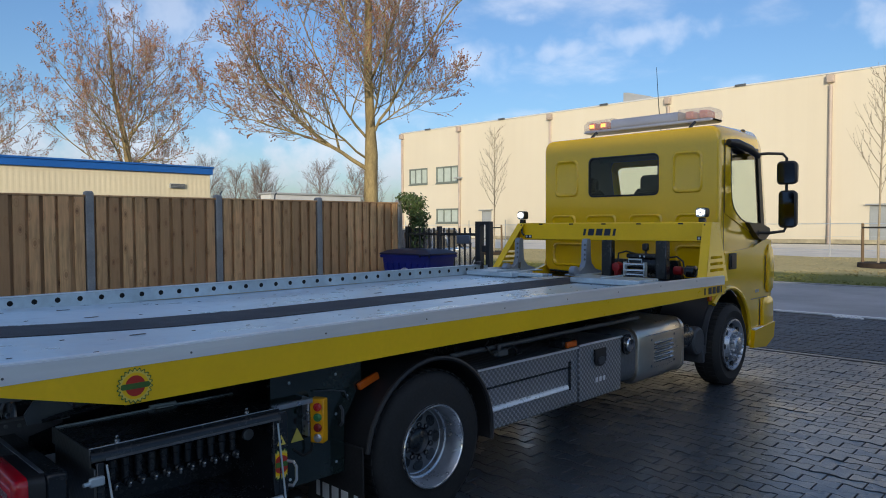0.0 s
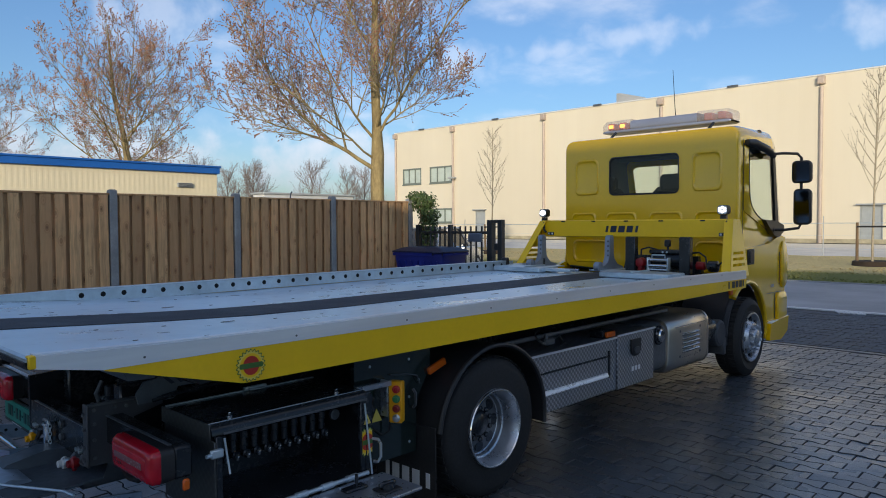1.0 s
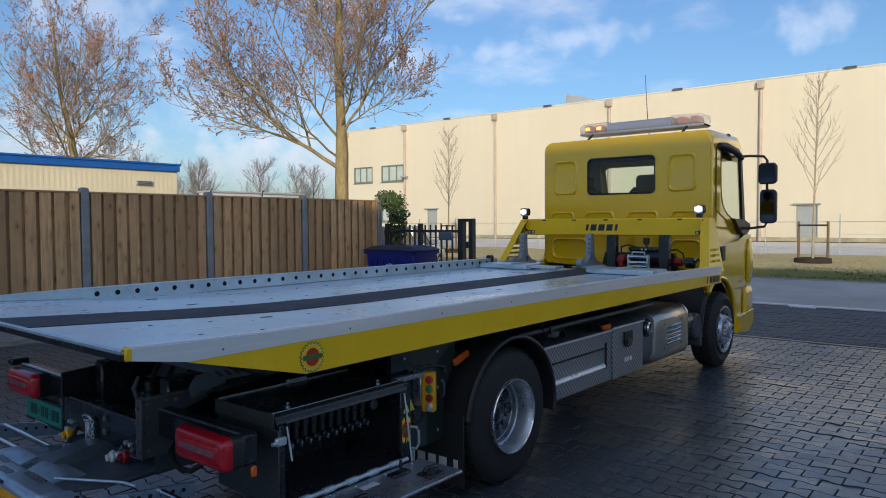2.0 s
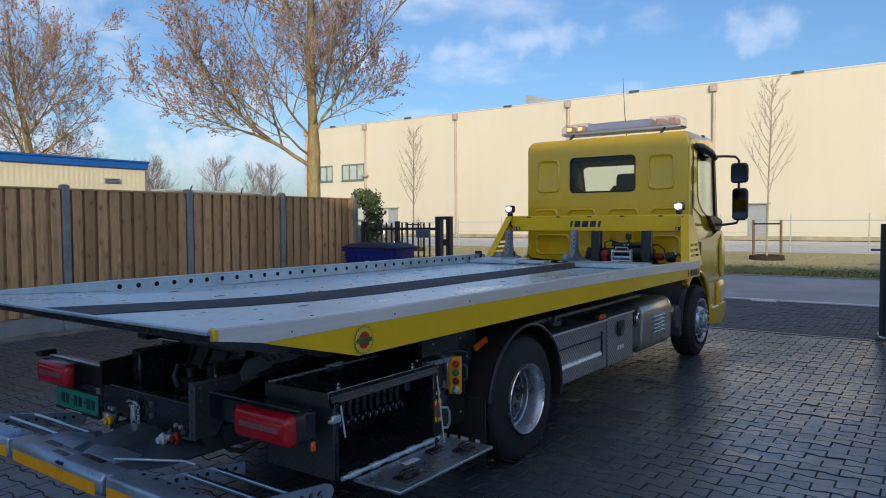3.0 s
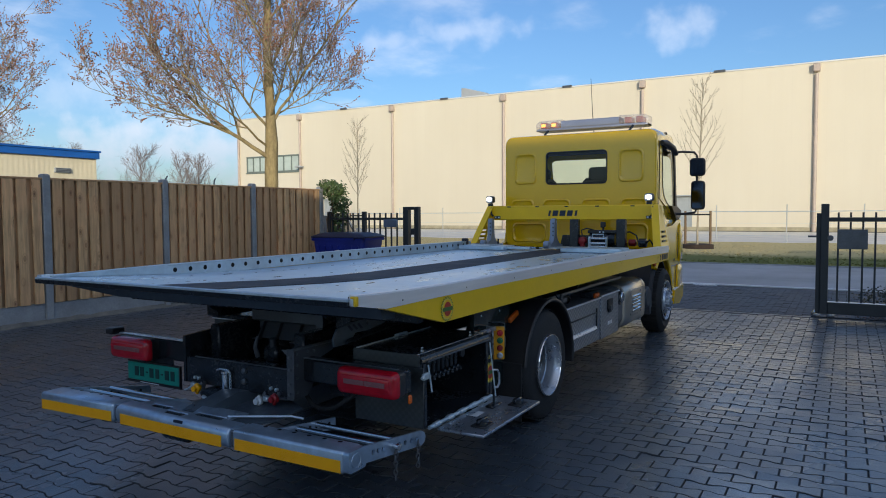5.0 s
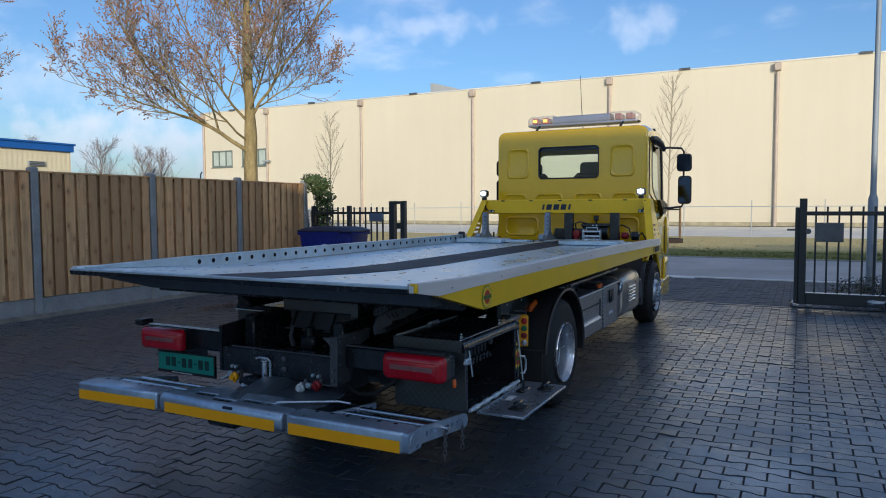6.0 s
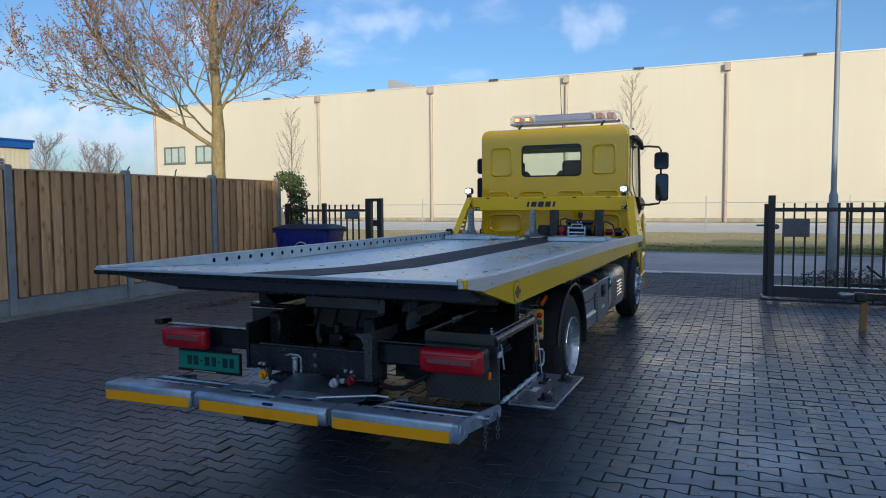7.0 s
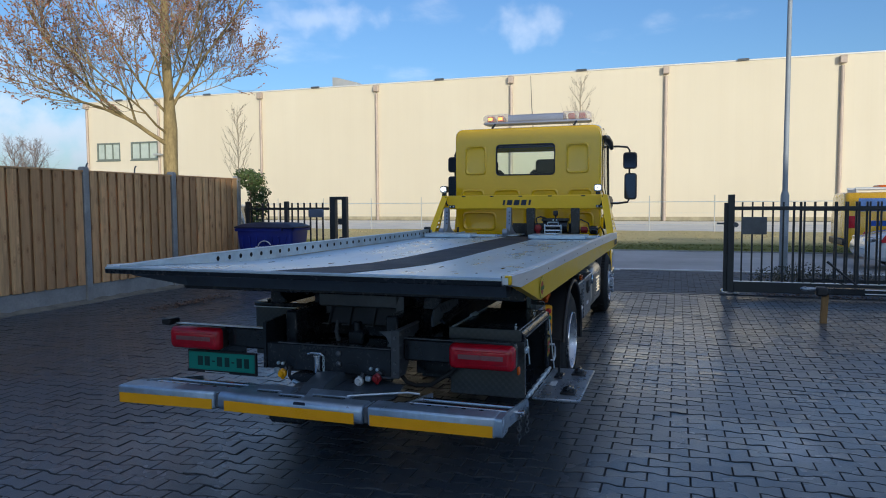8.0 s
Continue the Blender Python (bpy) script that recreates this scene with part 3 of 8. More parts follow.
g = Geo()
g.box(13.10, 13.42, -40, 60, -0.2, -0.006)
drain = tagged(part("drain_channel", g, SAND, smooth=0), "long drain channel with steel gratings across the entrance", "drain", kind="structure")
g = Geo().box(13.30, 13.42, -40, 60, -0.05, 0.016, 0.003)
part("edge_strip", g, EDGEWHITE, drain, "white kerb strip")
GRATE = 3.2
for k in range(6):
    y0 = GRATE + 0.075 * k
    part("grating", Geo().box(13.10, 13.335, y0, y0 + 0.05, -0.02, 0.012, 0.004, Matrix.Translation((13.2, y0, 0)) @ Matrix.Rotation(radians(28), 4, "Z") @ Matrix.Translation((-13.2, -y0, 0))), EDGEWHITE, drain, "pale grating bar")

# dark flat joint bar across the gateway, where the yard paving meets the entrance
tagged(part("threshold_rail", Geo().box(9.16, 9.26, 1.3, 8.0, -0.05, 0.003, 0.002), DARKSTEEL, smooth=0), "flat dark steel gate rail set in the paving", "rail", kind="structure")

# ---- plain unseen buildings added behind and beside the yard, sized to shade it ----
g = Geo().box(-36.0, -22.0, -26.0, -5.2, 0, 9.2)
g.box(-36.2, -21.8, -26.0, -5.0, 9.2, 9.35)
tagged(part("yard_building", g, SHADEBLOCK, smooth=0), "plain unseen block added behind the yard to shade it", "building", kind="structure")
g = Geo().box(-40.0, -22.0, -50.0, -26.2, 0, 11.1)
tagged(part("neighbour_building", g, SHADEBLOCK, smooth=0), "taller plain unseen block added to shade street and verge", "building", kind="structure")
g = Geo().box(-21.8, -7.0, -24.0, 16.0, -0.2, 0.0).box(-7.0, 13.1, -24.0, -7.02, -0.2, 0.0)
tagged(part("yard_floor", g, YARD, smooth=0), "plain grey yard surface behind the camera's path", "paving", kind="structure")

# ---- warehouse ----
WX = 56.6
wh = thing("warehouse", (WX + 20, 10, 0), "long cream clad warehouse with brown downpipes in sunlight", "warehouse")
# facade in bays, with window and door openings cut through
openings = [(58.0, 61.1, 6.24, 8.10), (53.1, 56.6, 6.22, 8.10), (53.1, 56.6, 1.70, 3.34), (48.3, 49.65, 0.0, 3.0), (11.65, 13.1, 0.0, 2.75)]
ys = sorted({-60.0, 62.5} | {o[0] for o in openings} | {o[1] for o in openings})
zs = sorted({0.0, 12.4} | {o[2] for o in openings} | {o[3] for o in openings})
g = Geo()
solid = {}
for i, (a, b) in enumerate(zip(ys, ys[1:])):
    for j, (c, d) in enumerate(zip(zs, zs[1:])):
        solid[i, j] = not any(o[0] <= a and o[1] >= b and o[2] <= c and o[3] >= d for o in openings)
for (i, j), full in solid.items():
    a, b, c, d = ys[i], ys[i + 1], zs[j], zs[j + 1]
    if full:
        for xx in (WX, WX + 0.25):
            g.add([(xx, a, c), (xx, b, c), (xx, b, d), (xx, a, d)], [(0, 1, 2, 3)])
    # reveals where the wall ends
    for (di, dj), (p, q) in {(-1, 0): ((a, c), (a, d)), (1, 0): ((b, c), (b, d)), (0, -1): ((a, c), (b, c)), (0, 1): ((a, d), (b, d))}.items():
        if full and not solid.get((i + di, j + dj), False):
            g.add([(WX, *p), (WX, *q), (WX + 0.25, *q), (WX + 0.25, *p)], [(0, 1, 2, 3)])
part("front_wall", g, CLAD, wh, smooth=0, weld=True)
part("side_wall", Geo().box(WX + 0.25, WX + 40, 62.25, 62.5, 0, 12.4), CLAD, wh, smooth=0)
part("roof", Geo().box(WX + 0.2, WX + 40, -60, 62.3, 12.2, 12.38), CAP, wh, smooth=0)
part("roof_trim", Geo().box(WX - 0.06, WX + 0.35, -60, 62.56, 12.4, 12.52, 0.02), TRIM, wh, "pale zinc roof edge trim")
part("plinth", Geo().box(WX - 0.07, WX, -60, 48.2, 0.0, 0.32, 0.02), PLINTH, wh, "stained concrete plinth")
part("rooflight", Geo().prism([(31.6, 12.4), (34.4, 12.4), (34.4, 13.95), (33.9, 13.9), (31.6, 13.25)], "x", WX + 3, WX + 6), CAP, wh)
for y in (62.2, 52.85, 40.63, 28.30, 15.68, 2.99, -9.55, -22.0, -34.4):
    dp = part("downpipe", Geo().tube([(WX - 0.14, y, 0.1), (WX - 0.14, y, 11.6)], 0.135, 12), PIPE, wh)
    part("hopper", Geo().box(WX - 0.46, WX - 0.003, y - 0.24, y + 0.24, 11.75, 12.32, 0.04), PIPE, dp)
    part("shoe", Geo().tube([(WX - 0.14, y, 0.0), (WX - 0.14, y, 0.55)], 0.155, 12), PIPE, dp)
for y in (57.8, 46.8, 34.6, 22.2, 9.7, -2.7, -15.2):
    part("overflow", Geo().box(WX - 0.22, WX - 0.06, y - 0.42, y + 0.42, 12.42, 12.58, 0.02), DARKSTEEL, wh)
for y0, y1, z0, z1 in openings[:3]:
    w = part("window", Geo().box(WX + 0.1, WX + 0.14, y0, y1, z0, z1), BLINDGLASS, wh, "pane with pale blinds behind")
    f = Geo()
    for a, b, c, d in ((y0, y1, z0, z0 + 0.16), (y0, y1, z1 - 0.16, z1), (y0, y0 + 0.16, z0 + 0.16, z1 - 0.16), (y1 - 0.16, y1, z0 + 0.16, z1 - 0.16)):
        f.box(WX - 0.02, WX + 0.12, a, b, c, d, 0.01)
    part("window_frame", f, WINFRAME, w)
    for k in (1, 2):
        yy = y0 + (y1 - y0) * k / 3
        part("mullion", Geo().box(WX - 0.01, WX + 0.11, yy - 0.06, yy + 0.06, z0 + 0.16, z1 - 0.16, 0.01), WINFRAME, w)
    part("window_sill", Geo().box(WX - 0.12, WX - 0.02, y0 - 0.05, y1 + 0.05, z0 - 0.1, z0, 0.01), WINFRAME, w)
for y0, y1, z0, z1 in openings[3:]:
    d = part("door", Geo().box(WX + 0.05, WX + 0.12, y0 + 0.08, y1 - 0.08, z0, z1 - 0.1, 0.01), GREYDOOR, wh)
    f = Geo()
    for a, b, c, e in ((y0, y0 + 0.08, z0, z1), (y1 - 0.08, y1, z0, z1), (y0 + 0.08, y1 - 0.08, z1 - 0.1, z1)):
        f.box(WX - 0.03, WX + 0.12, a, b, c, e, 0.01)
    f.box(WX - 0.35, WX - 0.005, y0 - 0.2, y1 + 0.2, z1 + 0.02, z1 + 0.12, 0.01)
    part("door_frame", f, GREYDOOR, d)
part("wall_lamp", Geo().box(WX - 1.0, WX - 0.4, 52.2, 52.9, 6.55, 6.75, 0.04).tube([(WX, 52.5, 6.7), (WX - 0.6, 52.5, 6.68)], 0.05, 6), GREYDOOR, wh)

# ---- wire fence beyond the street ----
wf = thing("wire_fence", (34.8, 5, 0), "thin grey wire fence on slim posts", "fence")
for i in range(26):
    y = -22 + 3.15 * i + 0.14
    part("post", Geo().tube([(34.8, y, 0), (34.8, y, 1.85)], 0.025, 6), CAP, wf)
for z, r in ((0.35, 0.004), (0.95, 0.004), (1.52, 0.015)):
    part("wire", Geo().tube([(34.77, -22, z), (34.77, 57, z)], r, 4), GALV, wf)

# ---- shed with blue fascia ----
sh = thing("site_cabin", (5.0, 19.5, 0), "cream ribbed cabin with a blue roof edge", "cabin")
g = Geo()
n = 300
pts = []
for i in range(n + 1):
    x = 0.0 + 9.1 * i / n
    pts.append((x, 17.66 + (0.0025 if i % 4 in (0, 1) else 0.0)))
for i in range(n):
    (xa, ya), (xb, yb) = pts[i], pts[i + 1]
    g.add([(xa, ya, 0), (xb, yb, 0), (xb, yb, 2.96), (xa, ya, 2.96)], [(0, 1, 2, 3)])
part("front_wall", g, SHEDWALL, sh, smooth=0, fix=False)
part("end_wall", Geo().box(9.04, 9.1, 17.68, 21.4, 0, 2.96), SHEDWALL, sh, smooth=0)
part("back_wall", Geo().box(0.0, 9.0, 21.34, 21.4, 0, 2.96), SHEDWALL, sh, smooth=0)
part("roof", Geo().box(0.0, 9.05, 17.7, 21.35, 2.97, 3.02), CAP, sh, smooth=0)
g = Geo()
g.box(0, 9.15, 17.58, 17.64, 2.95, 3.15, 0.01).box(9.09, 9.15, 17.64, 21.45, 2.95, 3.15, 0.01)
g.box(0, 9.18, 17.55, 17.62, 3.11, 3.16, 0.008)
part("fascia", g, SHEDBLUE, sh, "bright blue roof fascia")
v = part("vent", Geo().box(7.98, 8.38, 17.60, 17.66, 2.56, 2.68, 0.006), GREYDOOR, sh)
for k in range(3):
    part("slat", Geo().box(8.0, 8.36, 17.585, 17.60, 2.575 + 0.035 * k, 2.595 + 0.035 * k), DARKSTEEL, v)

# ---- tow truck ----
FLAPSTEEL = mat("grey_zinc_sheet", (0.38, 0.42, 0.48), 0.30, 0.75, var=0.15, scale=6, fine=40, bump=0.04)
REFLECTPALE = mat("pale_yellow_decal", (0.80, 0.62, 0.12), 0.5, var=0.08)
LIFTSTEEL = mat("worn_galvanised_lift", (0.44, 0.55, 0.68), 0.36, 0.7, var=0.25, scale=5, fine=26, rvar=0.12, bump=0.06)
RAILWHITE = mat("bright_rail", (0.80, 0.83, 0.88), 0.3, 0.35, var=0.06, bump=0.0)
YC = 3.90
truck = thing("tow_truck", (4.2, YC, 0), "yellow flatbed recovery truck with long galvanised deck and underlift", "truck")

# chassis
for y in (3.52, 4.20):
    part("chassis_rail", Geo().box(0.95, 7.6, y, y + 0.08, 0.60, 0.84, 0.01), BLACK, truck)
for y in (3.30, 4.36):
    part("deck_runner", Geo().box(1.10, 6.3, y, y + 0.12, 0.86, 1.03, 0.01), BLACK, truck)
for k in range(9):
    x = 0.95 + 0.66 * k
    part("cross_member", Geo().box(x, x + 0.06, 2.76, 5.04, 0.955, 1.035, 0.008), BLACK, truck)
part("slide_bed", Geo().box(1.2, 6.2, 3.62, 4.18, 0.84, 0.955, 0.01), DARKSTEEL, truck)
part("tilt_cylinder", Geo().tube([(2.2, 3.9, 0.72), (4.6, 3.9, 0.66)], 0.06, 12), BLACK, truck)
part("cardan_shaft", Geo().tube([(2.9, 3.9, 0.52), (6.6, 3.9, 0.6)], 0.05, 10), DARKSTEEL, truck)
part("rear_axle", Geo().tube([(2.74, 3.05, 0.41), (2.74, 4.75, 0.41)], 0.09, 12).lathe([(-0.2, 0.06), (-0.12, 0.19), (0.12, 0.19), (0.2, 0.06)], "y", (2.74, 3.9, 0.41), 16), BLACK, truck)
part("front_axle", Geo().box(6.98, 7.12, 3.1, 4.7, 0.34, 0.46, 0.02), BLACK, truck)
part("gearbox", Geo().box(5.6, 7.4, 3.62, 4.18, 0.38, 1.02, 0.06), BLACK, truck)
part("side_pipe", Geo().tube([(3.1, 2.98, 0.812), (5.35, 2.98, 0.822)], 0.016, 8), DARKSTEEL, truck)
part("side_rail", Geo().box(2.9, 6.2, 2.995, 3.035, 0.875, 0.905, 0.004), DARKSTEEL, truck)
part("valve_cluster", Geo().box(3.50, 3.60, 2.93, 2.99, 0.755, 0.80, 0.008).lathe([(0, 0.014), (0.03, 0.014), (0.034, 0.009)], "z", (3.52, 2.95, 0.80), 10).lathe([(0, 0.012), (-0.03, 0.012), (-0.034, 0.0)], "x", (3.50, 2.95, 0.775), 10), DARKSTEEL, truck)
part("cable_loop", Geo().tube([(3.58, 2.94, 0.79), (3.64, 2.93, 0.81), (3.70, 2.94, 0.77), (3.72, 2.97, 0.735), (3.80, 2.99, 0.735)], 0.007, 8), RUBBER, truck)
part("cable_loop", Geo().tube([(3.48, 2.95, 0.775), (3.42, 2.94, 0.80), (3.40, 2.96, 0.84), (3.46, 2.98, 0.86)], 0.006, 8), RUBBER, truck)

# wheels


def wheel(name, x, y, side, r, front, dual=False):
    """side: -1 faces -y, +1 faces +y."""
    s = side
    w = 0.245
    prof = [(0.0, r * (0.60 if front else 0.53)), (0.0 - s * 0.012, r * (0.66 if front else 0.61)), (0.0 + s * 0.006, r * 0.83), (-s * 0.02, r * 0.955), (-s * 0.045, r * 0.985), (-s * 0.12, r), (-s * 0.20, r * 0.985), (-s * 0.235, r * 0.94), (-s * w, r * 0.8), (-s * w, r * 0.6)]
    c = (x, y, r)
    wh_ = part(name, Geo().lathe(prof, "y", c, 48, caps=False), RUBBER, truck)
    g_ = Geo()
    for k in range(48):
        a = 2 * math.pi * k / 48
        m = Matrix.Translation(c) @ Matrix.Rotation(a, 4, "Y")
        g_.box(-0.017, 0.017, min(-s * 0.03, -s * 0.10), max(-s * 0.03, -s * 0.10), r * 0.985, r * 1.006, 0.003, m)
        g_.box(-0.017, 0.017, min(-s * 0.135, -s * 0.21), max(-s * 0.135, -s * 0.21), r * 0.985, r * 1.006, 0.003, m)
    part("tread", g_, RUBBER, wh_, smooth=0)
    R = r * (0.615 if front else 0.55)
    if front:
        rp = [(-s * 0.03, R * 0.97), (s * 0.012, R * 1.02), (s * 0.014, R * 0.97), (-s * 0.02, R * 0.90), (-s * 0.05, R * 0.86), (-s * 0.035, R * 0.76), (-s * 0.005, R * 0.66), (s * 0.022, R * 0.585), (s * 0.026, R * 0.50), (s * 0.012, R * 0.44), (s * 0.014, R * 0.36), (s * 0.050, R * 0.335), (s * 0.062, R * 0.28), (s * 0.064, 0.0)]
    else:
        rp = [(-s * 0.03, R * 0.97), (s * 0.012, R * 1.02), (s * 0.014, R * 0.965), (-s * 0.015, R * 0.91), (-s * 0.04, R * 0.885), (-s * 0.09, R * 0.875), (-s * 0.095, R * 0.83), (-s * 0.125, R * 0.82), (-s * 0.130, R * 0.79), (-s * 0.133, R * 0.72), (-s * 0.116, R * 0.46), (-s * 0.116, R * 0.30)]
    rim = part("rim", Geo().lathe(rp, "y", c, 40, caps=False), RIM, wh_, "silver steel rim")
    if not front:
        part("rim_edge", Geo().lathe([(s * 0.013, R * 0.972), (s * 0.019, R * 0.985), (s * 0.019, R * 1.008), (s * 0.013, R * 1.02)], "y", c, 48, caps=False), CHROME, rim, "bright rim edge")
        part("wheel_disc", Geo().lathe([(-s * 0.124, R * 0.78), (-s * 0.128, R * 0.72), (-s * 0.112, R * 0.46), (-s * 0.112, R * 0.28)], "y", c, 40, caps=False), DARKSTEEL, wh_, "dull grey wheel disc")
        part("hub", Geo().lathe([(-s * 0.120, R * 0.36), (-s * 0.108, R * 0.34), (-s * 0.096, R * 0.26), (-s * 0.094, 0.0)], "y", c, 24), BLACK, wh_, "dark wheel hub")
        part("brake_drum", Geo().lathe([(-s * 0.185, R * 0.66), (-s * 0.24, R * 0.66), (-s * 0.24, 0.0)], "y", c, 24, caps=False), BLACK, wh_)
    holes, rr, deep_, wide_ = (8, 0.74, -0.004, 0.026) if front else (8, 0.60, -0.117, 0.030)
    for k in range(holes):
        a = 2 * math.pi * k / holes
        oval = [(wide_ * math.cos(radians(30 * j)), wide_ * (1.0 if front else 1.15) * math.sin(radians(30 * j))) for j in range(12)]
        oval = [(x + R * rr * math.cos(a) + u * math.cos(a) - v * math.sin(a), r + R * rr * math.sin(a) + u * math.sin(a) + v * math.cos(a)) for u, v in oval]
        ya, yb = y + s * (deep_ - 0.02), y + s * (deep_ + 0.003)
        part("hand_hole", Geo().prism(oval, "y", min(ya, yb), max(ya, yb)), BLACK, wh_)
    for k in range(10):
        a = 2 * math.pi * (k + 0.5) / 10
        rn = R * (0.47 if front else 0.41)
        cx, cz = x + rn * math.cos(a), r + rn * math.sin(a)
        yb = y + s * (0.03 if front else -0.116)
        part("wheel_nut", Geo().lathe([(0.0, 0.016), (s * (0.028 if front else 0.016), 0.016), (s * (0.034 if front else 0.021), 0.010)], "y", (cx, yb, cz), 6), RIM if front else BLACK, wh_)
    if dual:
        inner = [(a - s * 0.28, b) for a, b in prof]
        part("inner_tyre", Geo().lathe(inner, "y", c, 40, caps=False), RUBBER, wh_)
    return wh_


wheel("rear_wheel", 2.74, 2.76, -1, 0.405, False, True)
wheel("rear_wheel", 2.74, 5.04, 1, 0.405, False, True)
wheel("front_wheel", 6.99, 2.85, -1, 0.402, True)
wheel("front_wheel", 6.99, 5.00, 1, 0.402, True)


def arc(cx, cz, r, a0, a1, n):
    return [(cx + r * math.cos(radians(a0 + (a1 - a0) * i / n)), cz + r * math.sin(radians(a0 + (a1 - a0) * i / n))) for i in range(n + 1)]


# rear mudguards: a curved band with a rolled lip
for s, y0, y1 in ((-1, 2.745, 3.24), (1, 4.56, 5.055)):
    outer, inner = arc(2.74, 0.41, 0.475, -8, 172, 22), arc(2.74, 0.41, 0.462, -8, 172, 22)
    mg = part("rear_mudguard", Geo().prism(outer + inner[::-1], "y", y0, y1), PLASTIC, truck)
    lip_y = y0 if s < 0 else y1
    part("rolled_lip", Geo().tube([(a, lip_y, b) for a, b in arc(2.74, 0.41, 0.472, -8, 172, 22)], 0.014, 8), PLASTIC, mg)
    xs = 2.27
    fl = part("mud_flap", Geo().box(xs - 0.01, xs, y0 + 0.02, y1, 0.10, 0.50, 0.003), RUBBER, truck)
    for k in range(5):
        ya = y0 + 0.06 + 0.08 * k
        part("flap_mark", Geo().box(xs - 0.0135, xs - 0.0105, ya, ya + (0.03 if k in (0, 4) else 0.055), 0.17, 0.25), WHITE, fl, "white block marking")

# dark side panel between tool box and rear wheel
part("side_panel", Geo().prism([(1.83, 0.36), (2.25, 0.36), (2.25, 0.62), (2.36, 0.80), (2.36, 0.92), (1.83, 0.92)], "y", 2.90, 2.93), SIDEBLACK, truck, "glossy green-black side panel")
for x, z in ((1.93, 0.86), (2.20, 0.86), (2.20, 0.66), (2.27, 0.74), (2.20, 0.42), (1.93, 0.40)):
    part("panel_screw", Geo().lathe([(0, 0.008), (-0.003, 0.007), (-0.004, 0)], "y", (x, 2.90, z), 8), GALV, truck)
part("panel_pipe", Geo().tube([(2.06, 2.89, 0.80), (2.16, 2.88, 0.79), (2.24, 2.88, 0.77), (2.27, 2.89, 0.72)], 0.004, 6), DARKSTEEL, truck)
part("side_marker", Geo().box(2.33, 2.47, 2.875, 2.90, 0.775, 0.815, 0.006, Matrix.Translation((2.4, 0, 0.79)) @ Matrix.Rotation(radians(-18), 4, "Y") @ Matrix.Translation((-2.4, 0, -0.79))), ORANGE, truck)
part("side_marker", Geo().box(4.16, 4.28, 2.86, 2.885, 0.735, 0.775, 0.006), ORANGE, truck)
part("marker_bracket", Geo().box(4.14, 4.30, 2.885, 3.0, 0.73, 0.78, 0.004), BLACK, truck)

# aluminium tread plate boxes
g = Geo().box(3.22, 4.288, 2.86, 3.26, 0.335, 0.725, 0.006)
bx = part("side_box", g, TREAD, truck, "aluminium tread plate locker")
part("locker_edge", Geo().box(3.21, 4.28, 2.845, 2.86, 0.718, 0.732, 0.003), ALU, bx)
part("locker_rail", Geo().prism([(2.861, 0.450), (2.861, 0.482), (2.848, 0.478), (2.840, 0.458), (2.844, 0.451)], "x", 3.34, 4.15), RAILWHITE, bx, "bright aluminium rail")
part("locker_recess", Geo().box(3.30, 4.18, 2.852, 2.8605, 0.595, 0.607).box(4.17, 4.19, 2.852, 2.8605, 0.44, 0.64), BLACK, bx)
g = Geo().box(4.29, 4.86, 2.85, 3.26, 0.33, 0.735, 0.006)
bx = part("side_box", g, TREAD, truck, "aluminium tread plate locker with latch")
la = part("latch", Geo().prism([(4.48, 0.685), (4.48, 0.60), (4.50, 0.57), (4.53, 0.556), (4.58, 0.556), (4.61, 0.57), (4.63, 0.60), (4.63, 0.685)], "y", 2.838, 2.852), PLASTIC, bx, "black paddle latch")
part("paddle", Geo().prism(rrect(4.515, 4.595, 0.575, 0.625, 0.02), "y", 2.826, 2.838), GREYPLASTIC, la)
part("locker_edge", Geo().box(4.28, 4.87, 2.838, 2.852, 0.730, 0.744, 0.003), ALU, bx)
for k in range(3):
    part("raised_mark", Geo().box(4.50 + 0.05 * k, 4.53 + 0.05 * k, 2.845, 2.851, 0.44, 0.475, 0.002), ALU, bx)

# closed lockers and rail added on the unseen far side, blocking light under the chassis
bx = part("side_box", Geo().box(3.24, 4.86, 4.74, 5.12, 0.335, 0.725, 0.006), TREAD, truck, "aluminium tread plate locker")
part("locker_edge", Geo().box(3.23, 4.87, 5.12, 5.135, 0.718, 0.732, 0.003), ALU, bx)
part("battery_case", Geo().box(5.0, 5.95, 4.62, 5.10, 0.32, 0.76, 0.03), PLASTIC, truck)

# fuel tank: rounded stainless drum with louvred cover
loop = lambda x, i: [(x, y, z) for y, z in rrect(2.86 + i, 3.40 - i, 0.30 + i, 0.775 - i, 0.10)]
tank = part("fuel_tank", Geo().loft([loop(5.15, 0.03), loop(5.156, 0.012), loop(5.18, 0), loop(5.93, 0), loop(5.95, 0.012), loop(5.96, 0.03)]), STAINLESS, truck, "polished stainless steel tank")
for x in (5.90,):
    part("tank_band", Geo().loft([loop(x, -0.004), loop(x + 0.035, -0.004)]), STAINLESS, tank)
part("cover_lip", Geo().box(5.26, 5.86, 2.852, 2.862, 0.684, 0.692, 0.003), CHROME, tank)
part("filler_recess", Geo().prism(rrect(4.93, 5.06, 0.575, 0.735, 0.06), "y", 2.868, 2.880), BLACK, tank)
for k in range(5):
    z = 0.618 - 0.037 * k
    part("louvre", Geo().prism([(2.862, z + 0.010), (2.862, z - 0.010), (2.846, z - 0.006), (2.842, z - 0.001), (2.846, z + 0.003)], "x", 5.40, 5.715), CHROME, tank, "bright pressed louvre")
    part("louvre_slot", Geo().box(5.405, 5.71, 2.8585, 2.8605, z - 0.018, z - 0.010), INK, tank, smooth=0)
